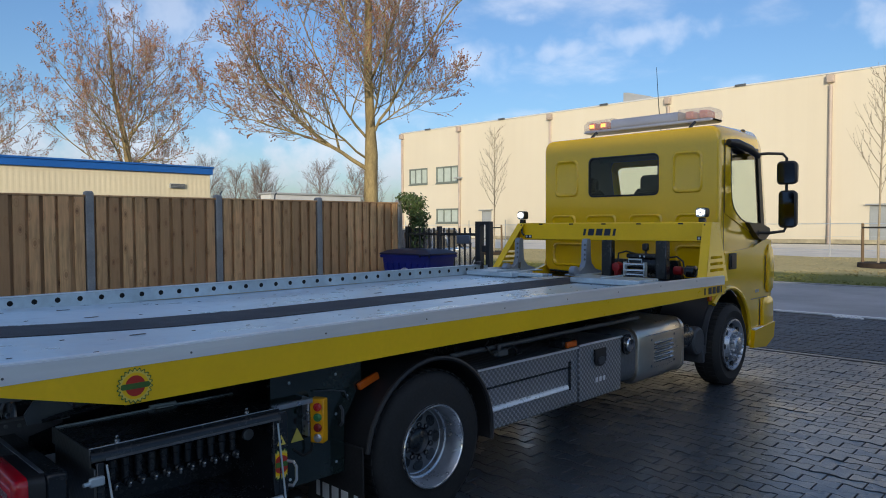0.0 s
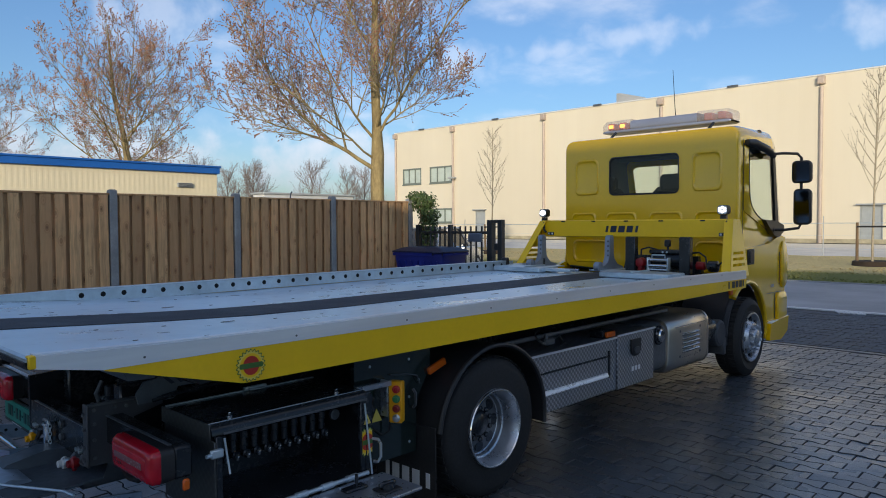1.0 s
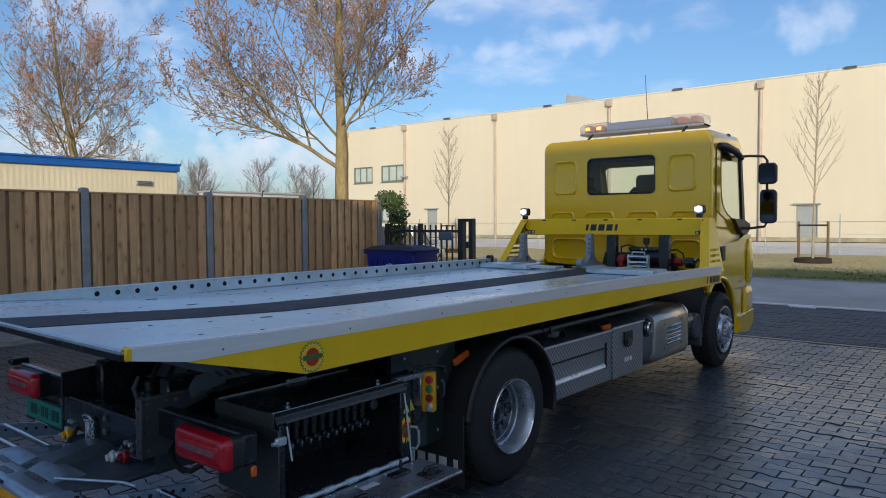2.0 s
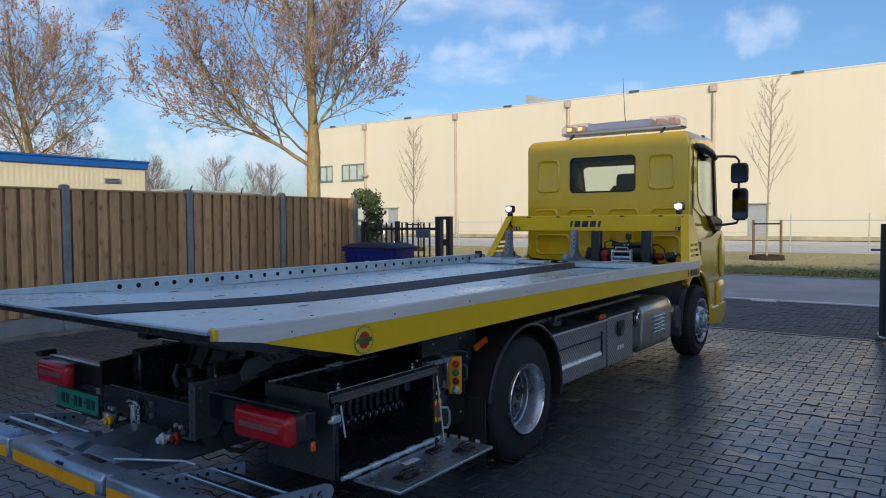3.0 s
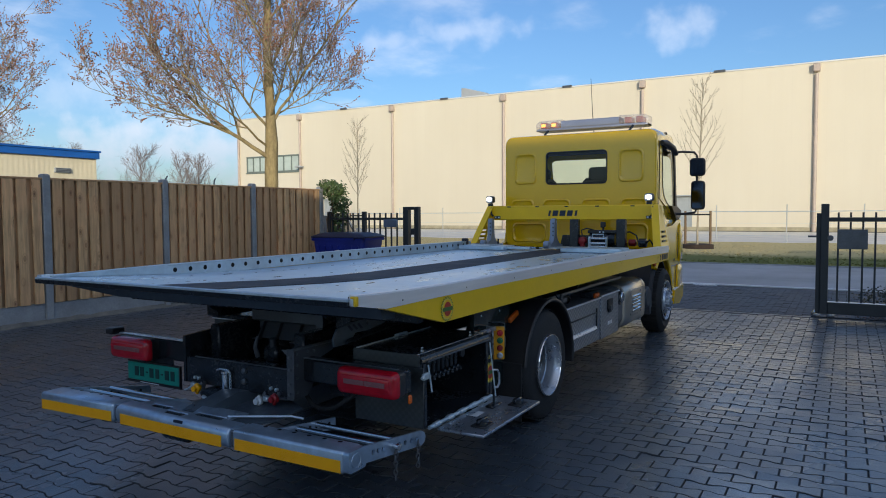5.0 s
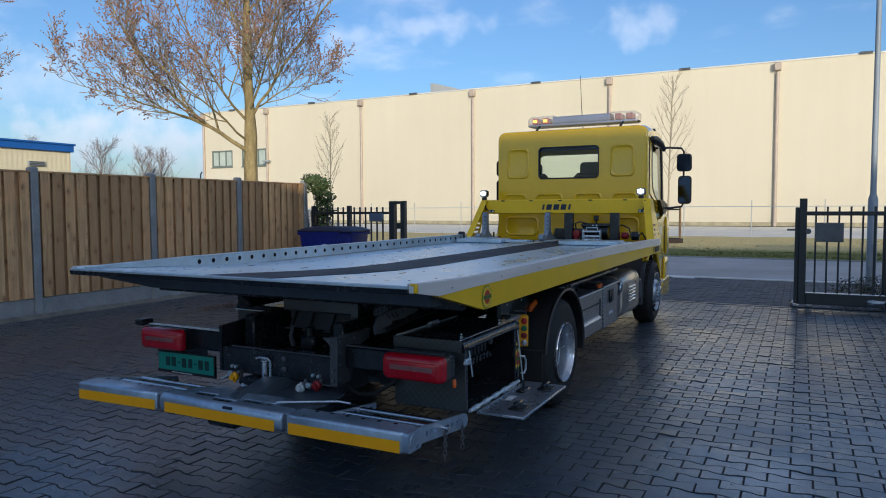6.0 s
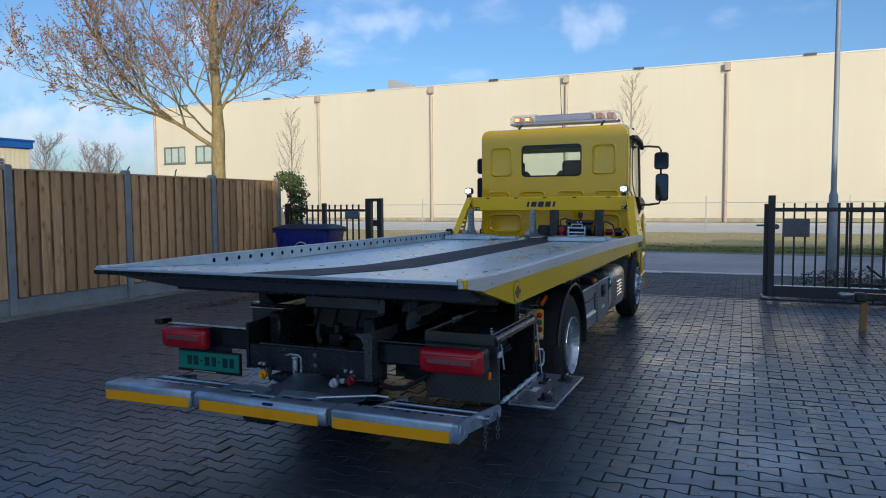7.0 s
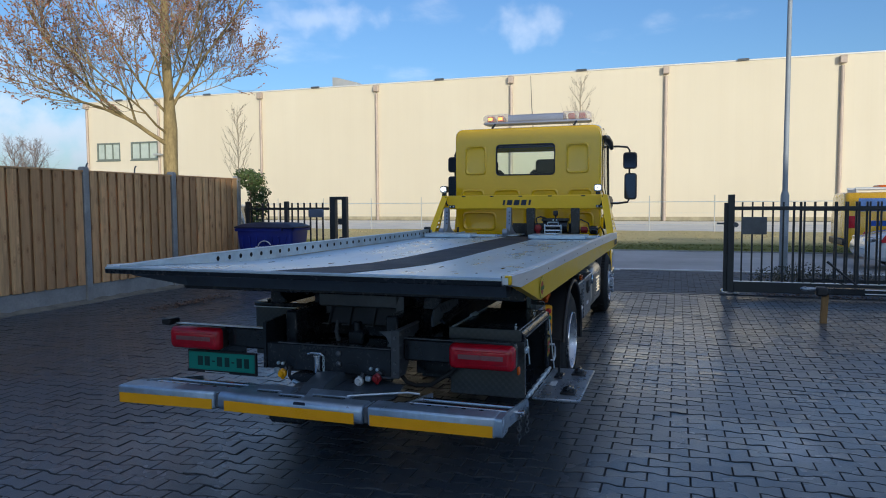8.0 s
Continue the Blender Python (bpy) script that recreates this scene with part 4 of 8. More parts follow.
for x, z in ((5.36, 0.645), (5.76, 0.652), (5.36, 0.43), (5.76, 0.43)):
    part("rivet", Geo().lathe([(0, 0.012), (-0.004, 0.010), (-0.005, 0)], "y", (x, 2.86, z), 10), DARKSTEEL, tank)
for k in range(9):
    part("rivet", Geo().lathe([(0, 0.004), (-0.002, 0.003), (-0.0025, 0)], "y", (5.41 + 0.038 * k, 2.86, 0.415), 6), DARKSTEEL, tank)
part("filler_cap", Geo().lathe([(0, 0.055), (-0.03, 0.055), (-0.04, 0.045), (-0.042, 0.0)], "y", (5.0, 2.88, 0.655), 16).tube([(5.0, 2.88, 0.655), (5.0, 3.1, 0.655)], 0.05, 10), CHROME, tank)
part("tank_end", Geo().loft([loop(4.885, 0.06), loop(4.90, 0.035), loop(5.155, 0.03)]), DARKSTEEL, tank)
part("air_tank", Geo().tube([(6.02, 3.05, 0.55), (6.32, 3.05, 0.55)], [0.12, 0.12], 16).lathe([(-0.02, 0.12), (-0.05, 0.10), (-0.06, 0)], "y", (6.17, 3.0, 0.56), 20), BLACK, truck)
part("brake_chamber", Geo().lathe([(-0.028, 0.0), (-0.028, 0.105), (-0.020, 0.112), (-0.016, 0.125), (0.0, 0.132), (0.06, 0.132)], "y", (6.40, 2.95, 0.50), 28), GREYPLASTIC, truck, "round grey air filter cover")
part("front_mudguard", Geo().prism(arc(7.04, 0.41, 0.52, 95, 185, 10) + arc(7.04, 0.41, 0.50, 95, 185, 10)[::-1], "y", 2.92, 3.25).box(6.46, 6.52, 2.92, 3.25, 0.28, 0.45, 0.01), GREYPLASTIC, truck)
part("side_marker", Geo().box(6.52, 6.58, 2.88, 2.91, 0.86, 0.93, 0.01), ORANGE, truck)

# ---- flat deck ----
TOP = [(0.37, 1.145), (0.75, 1.125), (1.2, 1.10), (1.7, 1.08), (2.3, 1.07), (5.95, 1.07)]
under = [(x, z - 0.032) for x, z in TOP]
deck = part("deck", Geo().prism(TOP + under[::-1], "y", 2.745, 5.055), DECK, truck, "scuffed galvanised deck sheet", smooth=20)
strip = [(x, z + 0.004) for x, z in TOP[:-1]] + [(5.95, 1.074)]
part("grip_strip", Geo().prism(strip + [(x, z + 0.0005) for x, z in TOP][::-1], "y", 3.60, 4.03), GRIP, deck, "black anti-slip strip", smooth=20)
part("rear_edge", Geo().prism([(0.357, 1.146), (0.372, 1.150), (0.372, 1.136), (0.357, 1.136)], "y", 2.745, 5.10), GALV, deck)
part("rear_lip", Geo().prism([(0.353, 1.135), (0.374, 1.135), (0.374, 1.108), (0.358, 1.112)], "y", 2.745, 5.10), BLACK, deck, "black rubber end lip")
part("tail_beam", Geo().prism([(0.66, 1.09), (0.80, 1.085), (0.80, 1.005), (0.70, 1.010)], "y", 2.80, 4.80), TAILSTEEL, deck)
part("tail_taper", Geo().loft([[(0.66, 4.80, 1.09), (0.80, 4.80, 1.085), (0.80, 4.80, 1.005), (0.70, 4.80, 1.010)], [(0.50, 5.06, 1.10), (0.70, 5.06, 1.09), (0.70, 5.06, 1.07), (0.52, 5.06, 1.085)]]), TAILSTEEL, deck)
for k in range(17):
    for y in (2.99, 3.40, 4.24, 4.72):
        x = 0.80 + 0.30 * k + (0.08 if y > 4 else 0.0)
        zt = np.interp(x, [p[0] for p in TOP], [p[1] for p in TOP])
        part("lashing_slot", Geo().prism(rrect(x, x + (0.075 if k % 7 == 2 else 0.022), y, y + (0.018 if k % 7 == 2 else 0.011), 0.005, 2), "z", zt + 0.0008, zt + 0.0022), BLACK, deck)

# right side: grey band over yellow strip
top_r = [(0.37, 1.160), (0.75, 1.147), (1.2, 1.142), (4.0, 1.143), (6.42, 1.118)]
mid_r = [(0.37, 1.118), (0.58, 1.083), (1.04, 1.086), (2.0, 1.085), (4.0, 1.072), (6.42, 1.042)]
low_r = [(0.585, 1.079), (1.11, 0.948), (6.42, 0.955)]
for s, y0, y1 in ((-1, 2.70, 2.745), (1, 5.055, 5.10)):
    part("side_band", Geo().prism(top_r + mid_r[::-1], "y", y0, y1), ALU, deck, "grey aluminium side band", smooth=20)
    part("side_strip", Geo().prism(low_r + mid_r[:0:-1], "y", y0 + 0.002, y1 - 0.002), YELLOW_FRAME, deck, "yellow painted side strip", smooth=20)
    if s < 0:
        part("corner_cap", Geo().box(0.352, 0.376, y0 - 0.003, y0 + 0.013, 1.118, 1.162, 0.004).box(0.352, 0.376, y0 + 0.013, y0 + 0.030, 1.152, 1.162, 0.003), YELLOW_FRAME, deck, "yellow corner cap")
part("top_lip", Geo().prism([(x, z + 0.005) for x, z in top_r] + [(x, z + 0.0005) for x, z in top_r][::-1], "y", 2.712, 2.745), ALU, deck, "bright worn rail edge", smooth=20)
# dark strip standing in for the lip's shadow on the deck
part("lip_gap", Geo().prism([(x, z - 0.002) for x, z in top_r] + [(x, z - 0.012) for x, z in top_r][::-1], "y", 2.7455, 2.752), DARKSTEEL, deck, smooth=20)
# left side: upstanding rail with round holes
cells = Geo()
x = 1.24
while x < 5.70:
    z0, z1 = 1.075, 1.16
    cx, cz, r = x + 0.0675, 1.124, 0.0180
    sq = [(x, z0), (cx, z0), (x + 0.135, z0), (x + 0.135, cz), (x + 0.135, z1), (cx, z1), (x, z1), (x, cz)]
    ho = [(cx + r * math.cos(radians(a)), cz + r * math.sin(radians(a))) for a in (225, 270, 315, 0, 45, 90, 135, 180)]
    for yy in (5.030,):
        cells.add([(a, yy, b) for a, b in sq] + [(a, yy, b) for a, b in ho], [(i, (i + 1) % 8, 8 + (i + 1) % 8, 8 + i) for i in range(8)])
    x += 0.135
part("holed_rail", cells, GALV, deck, "galvanised rail with round lashing holes", smooth=0, weld=True)
part("rail_top", Geo().box(1.24, 5.72, 5.026, 5.098, 1.158, 1.166, 0.003), GALV, deck)
part("rail_back", Geo().box(1.24, 5.72, 5.045, 5.095, 1.09, 1.158), RUBBER, deck)
part("rail_tail", Geo().prism([(0.42, 1.145), (1.24, 1.10), (1.24, 1.166), (0.42, 1.152)], "y", 5.030, 5.098), GALV, deck)
part("rail_end", Geo().box(5.70, 5.76, 5.02, 5.10, 1.08, 1.20, 0.012), PLASTIC, deck)

for k in range(9):
    part("band_bolt", Geo().lathe([(0, 0.0045), (-0.002, 0.0045), (-0.003, 0.0)], "y", (0.72 + 0.64 * k, 2.70, 1.108), 8), DARKSTEEL, deck)

# gear-wheel emblem on both sides, plain shapes in its colours


def emblem(x, y, z, r, axis_sign, owner, clip=1.0):
    teeth = []
    for k in range(44):
        a = 2 * math.pi * k / 44
        rr = r if k % 2 else r * 0.88
        for d in (-0.03, 0.03):
            teeth.append((x + rr * math.cos(a + d), z + rr * math.sin(a + d)))
    s = axis_sign
    def lay(poly, d, m, nm):
        poly = [(min(max(a, x - clip), x + clip), b) for a, b in poly]
        return part(nm, Geo().prism(poly, "y", min(y + s * d, y + s * (d - 0.0012)), max(y + s * d, y + s * (d - 0.0012))), m, owner, smooth=0)
    lay(teeth, 0.0018, GREENSTICK, "emblem_rim")
    lay([(x + (a - x) * 0.925, z + (b - z) * 0.925) for a, b in teeth], 0.0025, REFLECTPALE, "emblem_teeth")
    lay([(x + r * 0.74 * math.cos(2 * math.pi * k / 32), z + r * 0.74 * math.sin(2 * math.pi * k / 32)) for k in range(32)], 0.0032, YELLOW_FRAME, "emblem_ring")
    lay([(x + r * 0.55 * math.cos(2 * math.pi * k / 32), z + r * 0.58 * math.sin(2 * math.pi * k / 32)) for k in range(32)], 0.0046, REDSTICK, "emblem_disc")
    lay(rrect(x - r * 0.80, x + r * 0.80, z - r * 0.16, z + r * 0.16, r * 0.12), 0.006, GREENSTICK, "emblem_bar")


emblem(1.142, 2.70, 1.015, 0.066, -1, deck)
for k in range(5):
    part("maker_mark", Geo().box(5.99 + 0.085 * k, 5.99 + 0.085 * k + (0.025 if k in (0, 4) else 0.062), 2.6975, 2.6995, 0.975, 1.035), INK, deck, "dark block marking", smooth=0)

# ---- rear end ----
part("rear_cross_beam", Geo().box(0.802, 0.90, 3.50, 4.32, 0.51, 0.668, 0.006), BLACK, truck)
part("beam_lip", Geo().box(0.797, 0.812, 3.50, 4.24, 0.6685, 0.6745, 0.002), DARKSTEEL, truck)
sp = part("frame_side_plate", Geo().prism([(0.786, 0.515), (0.786, 0.788), (1.12, 0.780), (1.12, 0.735), (0.985, 0.70), (0.975, 0.60), (0.90, 0.515)], "y", 3.452, 3.466), GREYPLASTIC, truck, "dark grey bolted side plate")
part("plate_flange", Geo().box(0.776, 0.786, 3.440, 3.492, 0.512, 0.790, 0.003).box(0.776, 0.80, 3.492, 3.56, 0.508, 0.517, 0.002), GREYPLASTIC, sp)
part("plate_edge", Geo().box(0.786, 1.12, 3.445, 3.470, 0.7795, 0.7905, 0.002), DARKSTEEL, sp)
for z in (0.545, 0.60, 0.68, 0.745):
    part("bolt", Geo().lathe([(0, 0.009), (-0.010, 0.009), (-0.011, 0)], "x", (0.776, 3.467, z), 8), DARKSTEEL, sp)
for x, z in ((0.81, 0.762), (0.90, 0.762), (0.95, 0.757), (0.81, 0.70), (0.81, 0.63), (0.81, 0.55)):
    part("bolt", Geo().lathe([(0, 0.008), (-0.009, 0.008), (-0.010, 0)], "y", (x, 3.452, z), 8), DARKSTEEL, sp)
part("frame_side_plate", Geo().prism([(0.80, 0.51), (0.80, 0.788), (1.42, 0.825), (1.42, 0.60), (0.95, 0.51)], "y", 4.322, 4.342), BLACK, truck)
part("corner_gusset", Geo().prism([(3.492, 0.674), (3.492, 0.770), (3.592, 0.764), (3.552, 0.735), (3.530, 0.70), (3.545, 0.680)], "x", 0.845, 0.857), DARKSTEEL, truck)
part("inner_lever", Geo().tube([(1.02, 3.945, 0.66), (1.00, 3.95, 0.72), (1.03, 3.955, 0.78)], [0.016, 0.013, 0.010], 8), DARKSTEEL, truck)
part("pump_block", Geo().box(0.98, 1.08, 3.76, 3.87, 0.64, 0.735, 0.015).lathe([(0, 0.030), (0.05, 0.030), (0.055, 0.02)], "z", (1.02, 3.815, 0.73), 14), BLACK, truck)
# black panels added below the arm to shut off the lit ground beyond
part("wheel_shield", Geo().box(1.10, 1.115, 3.22, 3.46, 0.47, 0.64, 0.004), BLACK, truck)
part("wheel_shield", Geo().box(1.30, 1.32, 3.22, 3.50, 0.40, 0.66, 0.004), BLACK, truck)
part("floor_tray", Geo().box(0.90, 1.46, 3.47, 4.32, 0.60, 0.612), BLACK, truck)
# light arms
part("light_arm", Geo().box(0.86, 0.94, 4.342, 5.02, 0.605, 0.735, 0.012), BLACK, truck)
part("light_arm_top", Geo().box(0.852, 0.872, 4.342, 5.03, 0.7365, 0.7455, 0.002), ALU, truck, "bright aluminium top edge")
part("light_arm", Geo().box(0.86, 0.94, 2.79, 3.452, 0.600, 0.730, 0.012), BLACK, truck)
part("light_arm_top", Geo().box(0.852, 0.868, 2.82, 3.44, 0.7305, 0.7355, 0.001), DARKSTEEL, truck)
part("plate_bracket", Geo().box(0.852, 0.86, 4.5, 4.9, 0.54, 0.62, 0.003), BLACK, truck)


def tail_light(y0, y1):
    c = lambda x, i, d=0.0: [(x, y, z) for y, z in rrect(y0 + i, y1 - i - d, 0.597 + i, 0.737 - i, 0.028)]
    hs = part("tail_light", Geo().loft([c(0.86, 0.004), c(0.806, 0.0)]), PLASTIC, truck, "large red tail light unit")
    part("lens", Geo().loft([c(0.8055, 0.001), c(0.780, 0.003), c(0.766, 0.012), c(0.760, 0.026)]), TAIL, hs, "glossy red lens")
    part("lens_ridge", Geo().loft([[(x, y, z) for y, z in rrect(y0 + 0.035 + i, y1 - 0.035 - i, 0.632 + i, 0.704 - i, 0.012)] for x, i in ((0.7605, 0.0), (0.7565, 0.004))]), TAIL, hs)
    for ya, yb in ((y0 + 0.060, (y0 + y1) / 2 - 0.001), ((y0 + y1) / 2 + 0.001, y1 - 0.060)):
        part("light_guide", Geo().box(0.7535, 0.7562, ya, yb, 0.657, 0.683, 0.001), TAILSTRIP, hs, "pale light guide strip")
    return hs


tail_light(2.775, 3.148)
tail_light(4.635, 5.008)
part("position_lamp", Geo().box(0.80, 0.90, 5.03, 5.10, 0.735, 0.775, 0.008).tube([(0.87, 5.0, 0.73), (0.87, 5.06, 0.75)], 0.012, 8), PLASTIC, truck, "small black side lamp")
part("turn_lamp", Geo().box(0.890, 0.918, 2.774, 2.79, 0.555, 0.600, 0.006), ORANGE, truck)
# number plate with plain bars
npl = part("number_plate", Geo().box(0.834, 0.842, 4.430, 4.922, 0.455, 0.570, 0.003), PLATE, truck, "green number plate in a black holder")
part("plate_holder", Geo().box(0.842, 0.852, 4.418, 4.934, 0.438, 0.582, 0.004).box(0.837, 0.842, 4.418, 4.934, 0.438, 0.454).box(0.832, 0.842, 4.418, 4.429, 0.455, 0.582), PLASTIC, npl)
part("holder_label", Geo().box(0.8355, 0.8368, 4.62, 4.80, 0.4425, 0.4475), WHITE, npl, smooth=0)
for a, b in ((4.812, 4.850), (4.760, 4.798), (4.668, 4.706), (4.614, 4.648), (4.522, 4.560), (4.470, 4.505)):
    part("plate_bar", Geo().box(0.8315, 0.8335, a, b, 0.484, 0.544), PLATEINK, npl, "plain dark bar", smooth=0)
for a in (4.722, 4.578):
    part("plate_bar", Geo().box(0.8315, 0.8335, a, a + 0.02, 0.510, 0.519), PLATEINK, npl, smooth=0)
# couplings, sockets and hoses at the rear
tp = part("tow_pin", Geo().lathe([(0.0, 0.020), (0.09, 0.020), (0.095, 0.026), (0.105, 0.026), (0.110, 0.018)], "z", (0.775, 3.960, 0.512), 14), CHROME, truck, "bright coupling pin")
part("pin_handle", Geo().tube([(0.775, 4.025, 0.618), (0.770, 3.995, 0.628), (0.770, 3.935, 0.628), (0.775, 3.92, 0.610)], 0.006, 8), RIM, tp)
g = Geo()
for i in range(6):
    m = Matrix.Translation((0.772, 3.918, 0.604 - 0.018 * i)) @ Matrix.Rotation(radians(90 * (i % 2)), 4, "Z")
    g.tube([m @ Vector((0.007 * math.cos(t), 0, 0.012 * math.sin(t))) for t in [2 * math.pi * j / 8 for j in range(9)]], 0.0025, 5, caps=False)
part("pin_chain", g, GALV, tp)
part("tow_jaw", Geo().prism([(3.90, 0.505), (4.10, 0.505), (4.13, 0.478), (4.10, 0.446), (3.98, 0.440), (3.92, 0.462)], "x", 0.735, 0.83), BLACK, truck)
part("tow_jaw_lip", Geo().tube([(0.735, 4.10, 0.462), (0.715, 4.03, 0.448), (0.715, 3.97, 0.448), (0.735, 3.92, 0.462)], 0.012, 8), GALV, truck)
for y, x, z, m, nm in ((4.193, 0.79, 0.492, REFLECT, "yellow air coupling"), (3.574, 0.785, 0.510, REDBTN, "red air coupling"), (3.683, 0.78, 0.486, WHITE, "white air coupling")):
    cp = part("hose_coupling", Geo().lathe([(0, 0.016), (-0.012, 0.026), (-0.03, 0.026), (-0.036, 0.017), (-0.05, 0.016), (-0.051, 0)], "x", (x, y, z), 14).lathe([(-0.034, 0.009), (-0.016, 0.013), (0.016, 0.013), (0.03, 0.007)], "z", (x - 0.02, y, z), 10), m, truck, nm)
    part("coupling_stem", Geo().tube([(x, y, z), (x + 0.02, y, z + 0.02), (0.815, y, 0.525)], 0.013, 8), DARKSTEEL, cp)
part("coupling_tap", Geo().box(0.74, 0.77, 3.605, 3.640, 0.492, 0.522, 0.006), GALV, truck)
for y, z in ((3.625, 0.555), (3.585, 0.552), (4.235, 0.548), (4.205, 0.547)):
    part("plug", Geo().lathe([(0, 0.010), (-0.015, 0.010), (-0.017, 0)], "x", (0.802, y, z), 10), GALV, truck)
for z in (0.628, 0.568):
    part("socket", Geo().lathe([(0, 0.017), (-0.012, 0.017), (-0.016, 0.011)], "x", (0.802, 3.833, z), 12), DARKSTEEL, truck)
part("valve_tap", Geo().box(0.775, 0.80, 4.225, 4.262, 0.485, 0.520, 0.006).tube([(0.78, 4.24, 0.50), (0.77, 4.28, 0.475), (0.77, 4.30, 0.47)], 0.006, 6), GALV, truck)
part("hose", Geo().tube([(0.97, 3.52, 0.54), (0.95, 3.503, 0.494), (0.94, 3.46, 0.455), (0.94, 3.40, 0.438), (0.94, 3.31, 0.450), (0.96, 3.20, 0.52), (1.0, 3.14, 0.58)], 0.013, 10), RUBBER, truck)
part("hose", Geo().tube([(0.80, 4.16, 0.53), (0.775, 4.15, 0.48), (0.78, 4.10, 0.455), (0.85, 4.05, 0.47)], 0.011, 10), RUBBER, truck)
part("hose", Geo().tube([(0.82, 3.70, 0.52), (0.80, 3.74, 0.46), (0.83, 3.80, 0.43), (0.92, 3.86, 0.44)], 0.009, 10), RUBBER, truck)
# ribbed cradle and gussets under the tail of the deck
cr = part("deck_cradle", Geo().prism([(1.268, 0.872), (1.280, 0.868), (1.208, 0.732), (1.196, 0.737)], "y", 3.615, 4.105), GREYPLASTIC, truck, "ribbed steel cradle plate")
for y in (4.092, 3.950, 3.783, 3.640):
    part("cradle_rib", Geo().prism([(1.270, 0.874), (1.240, 0.874), (1.165, 0.735), (1.196, 0.726)], "y", y - 0.005, y + 0.005), GREYPLASTIC, cr)
    part("rib_foot", Geo().box(1.168, 1.20, y - 0.004, y + 0.05, 0.727, 0.733), DARKSTEEL, cr)
part("cradle_bar", Geo().tube([(1.255, 3.60, 0.884), (1.255, 4.12, 0.884)], 0.011, 10), DARKSTEEL, cr)
part("gusset", Geo().prism([(4.142, 1.03), (4.142, 0.788), (4.098, 0.795), (4.092, 0.850), (4.122, 0.95), (4.126, 1.03)], "x", 1.236, 1.246), DARKSTEEL, truck)
part("gusset", Geo().prism([(3.568, 1.03), (3.568, 0.805), (3.618, 0.812), (3.622, 0.862), (3.590, 0.95), (3.586, 1.03)], "x", 1.172, 1.182), DARKSTEEL, truck)
for y in (4.25, 3.485):
    part("stop_bolt", Geo().tube([(1.18, y, 0.915), (1.18, y, 1.03)], 0.008, 8), DARKSTEEL, truck)
part("guide_plate", Geo().box(1.40, 1.43, 3.47, 4.32, 0.62, 1.03, 0.004), BLACK, truck)
part("roller", Geo().tube([(1.34, 3.50, 0.955), (1.34, 4.30, 0.955)], 0.035, 14), BLACK, truck)
for y in (3.42, 4.36):
    part("hinge_plate", Geo().prism([(1.00, 1.035), (1.42, 1.035), (1.36, 0.90), (1.14, 0.87), (1.02, 0.93)], "y", y - 0.008, y + 0.008), BLACK, truck)
la_ = part("lift_bracket", Geo().prism([(0.93, 0.835), (0.965, 0.885), (1.10, 0.905), (1.42, 0.905), (1.42, 0.815), (1.30, 0.838), (1.12, 0.842), (1.10, 0.79), (0.94, 0.79)], "y", 3.292, 3.304), TAILSTEEL, truck, "grey steel lift bracket")
for k in range(3):
    part("dark_stripe", Geo().prism([(1.05 + 0.045 * k, 0.892), (1.068 + 0.045 * k, 0.895), (1.105 + 0.045 * k, 0.862), (1.087 + 0.045 * k, 0.858)], "y", 3.2895, 3.2915), INK, la_, smooth=0)
part("bracket_eye", Geo().lathe([(0, 0.010), (-0.002, 0.010)], "y", (1.24, 3.292, 0.882), 12), INK, la_)
for k in range(5):
    part("valve_pipe", Geo().tube([(0.98 + 0.03 * k, 3.24 + 0.02 * k, 0.81), (1.5, 3.24 + 0.03 * k, 0.845 + 0.01 * k), (2.2, 3.28 + 0.02 * k, 0.9)], 0.008, 6), BLACK, truck)

# ---- tool boxes behind the rear wheels ----
TX0, TX1, TY0, TY1 = 1.018, 1.803, 2.772, 3.215
tb = part("tool_box", Geo().box(TX0, TX0 + 0.008, TY0, TY1, 0.392, 0.715, 0.002), TREADDARK, truck, "tread plate tool box, front flap open")
part("end_panel", Geo().box(TX1 - 0.008, TX1, TY0, TY1, 0.392, 0.768, 0.002), BLACK, tb)
part("back_panel", Geo().box(TX0 + 0.008, TX1 - 0.008, TY1 - 0.008, TY1, 0.392, 0.768), BLACK, tb)
part("bottom_panel", Geo().box(TX0 + 0.008, TX1 - 0.008, TY0, TY1 - 0.008, 0.392, 0.400), BLACK, tb)
part("box_lid", Geo().box(TX0 - 0.008, TX1 + 0.005, 2.800, TY1 + 0.004, 0.769, 0.782, 0.004), BLACK, tb, "glossy black lid")
part("lid_skirt", Geo().box(TX0 - 0.010, TX0 - 0.003, 2.790, TY1 + 0.004, 0.718, 0.784, 0.002), TREADDARK, tb, "tread plate lid skirt")
part("lid_front", Geo().prism([(2.800, 0.781), (2.788, 0.776), (2.774, 0.758), (2.772, 0.740), (2.778, 0.740), (2.780, 0.754), (2.800, 0.770)], "x", TX0 - 0.008, TX1 + 0.005), BLACK, tb, "bent black front edge")
part("lid_lip", Geo().box(TX0 + 0.04, TX1, 2.768, 2.7715, 0.738, 0.748, 0.001), DARKSTEEL, tb)
part("lid_line", Geo().box(TX0 - 0.008, TX1 + 0.005, 2.797, 2.806, 0.7825, 0.788, 0.001), CHROME, tb, "bright aluminium lid edge")
for x in (1.13, 1.68):
    part("lid_stud", Geo().lathe([(0, 0.011), (0.006, 0.011), (0.010, 0.007), (0.020, 0.007)], "z", (x, 2.85, 0.782), 10), CHROME, tb)
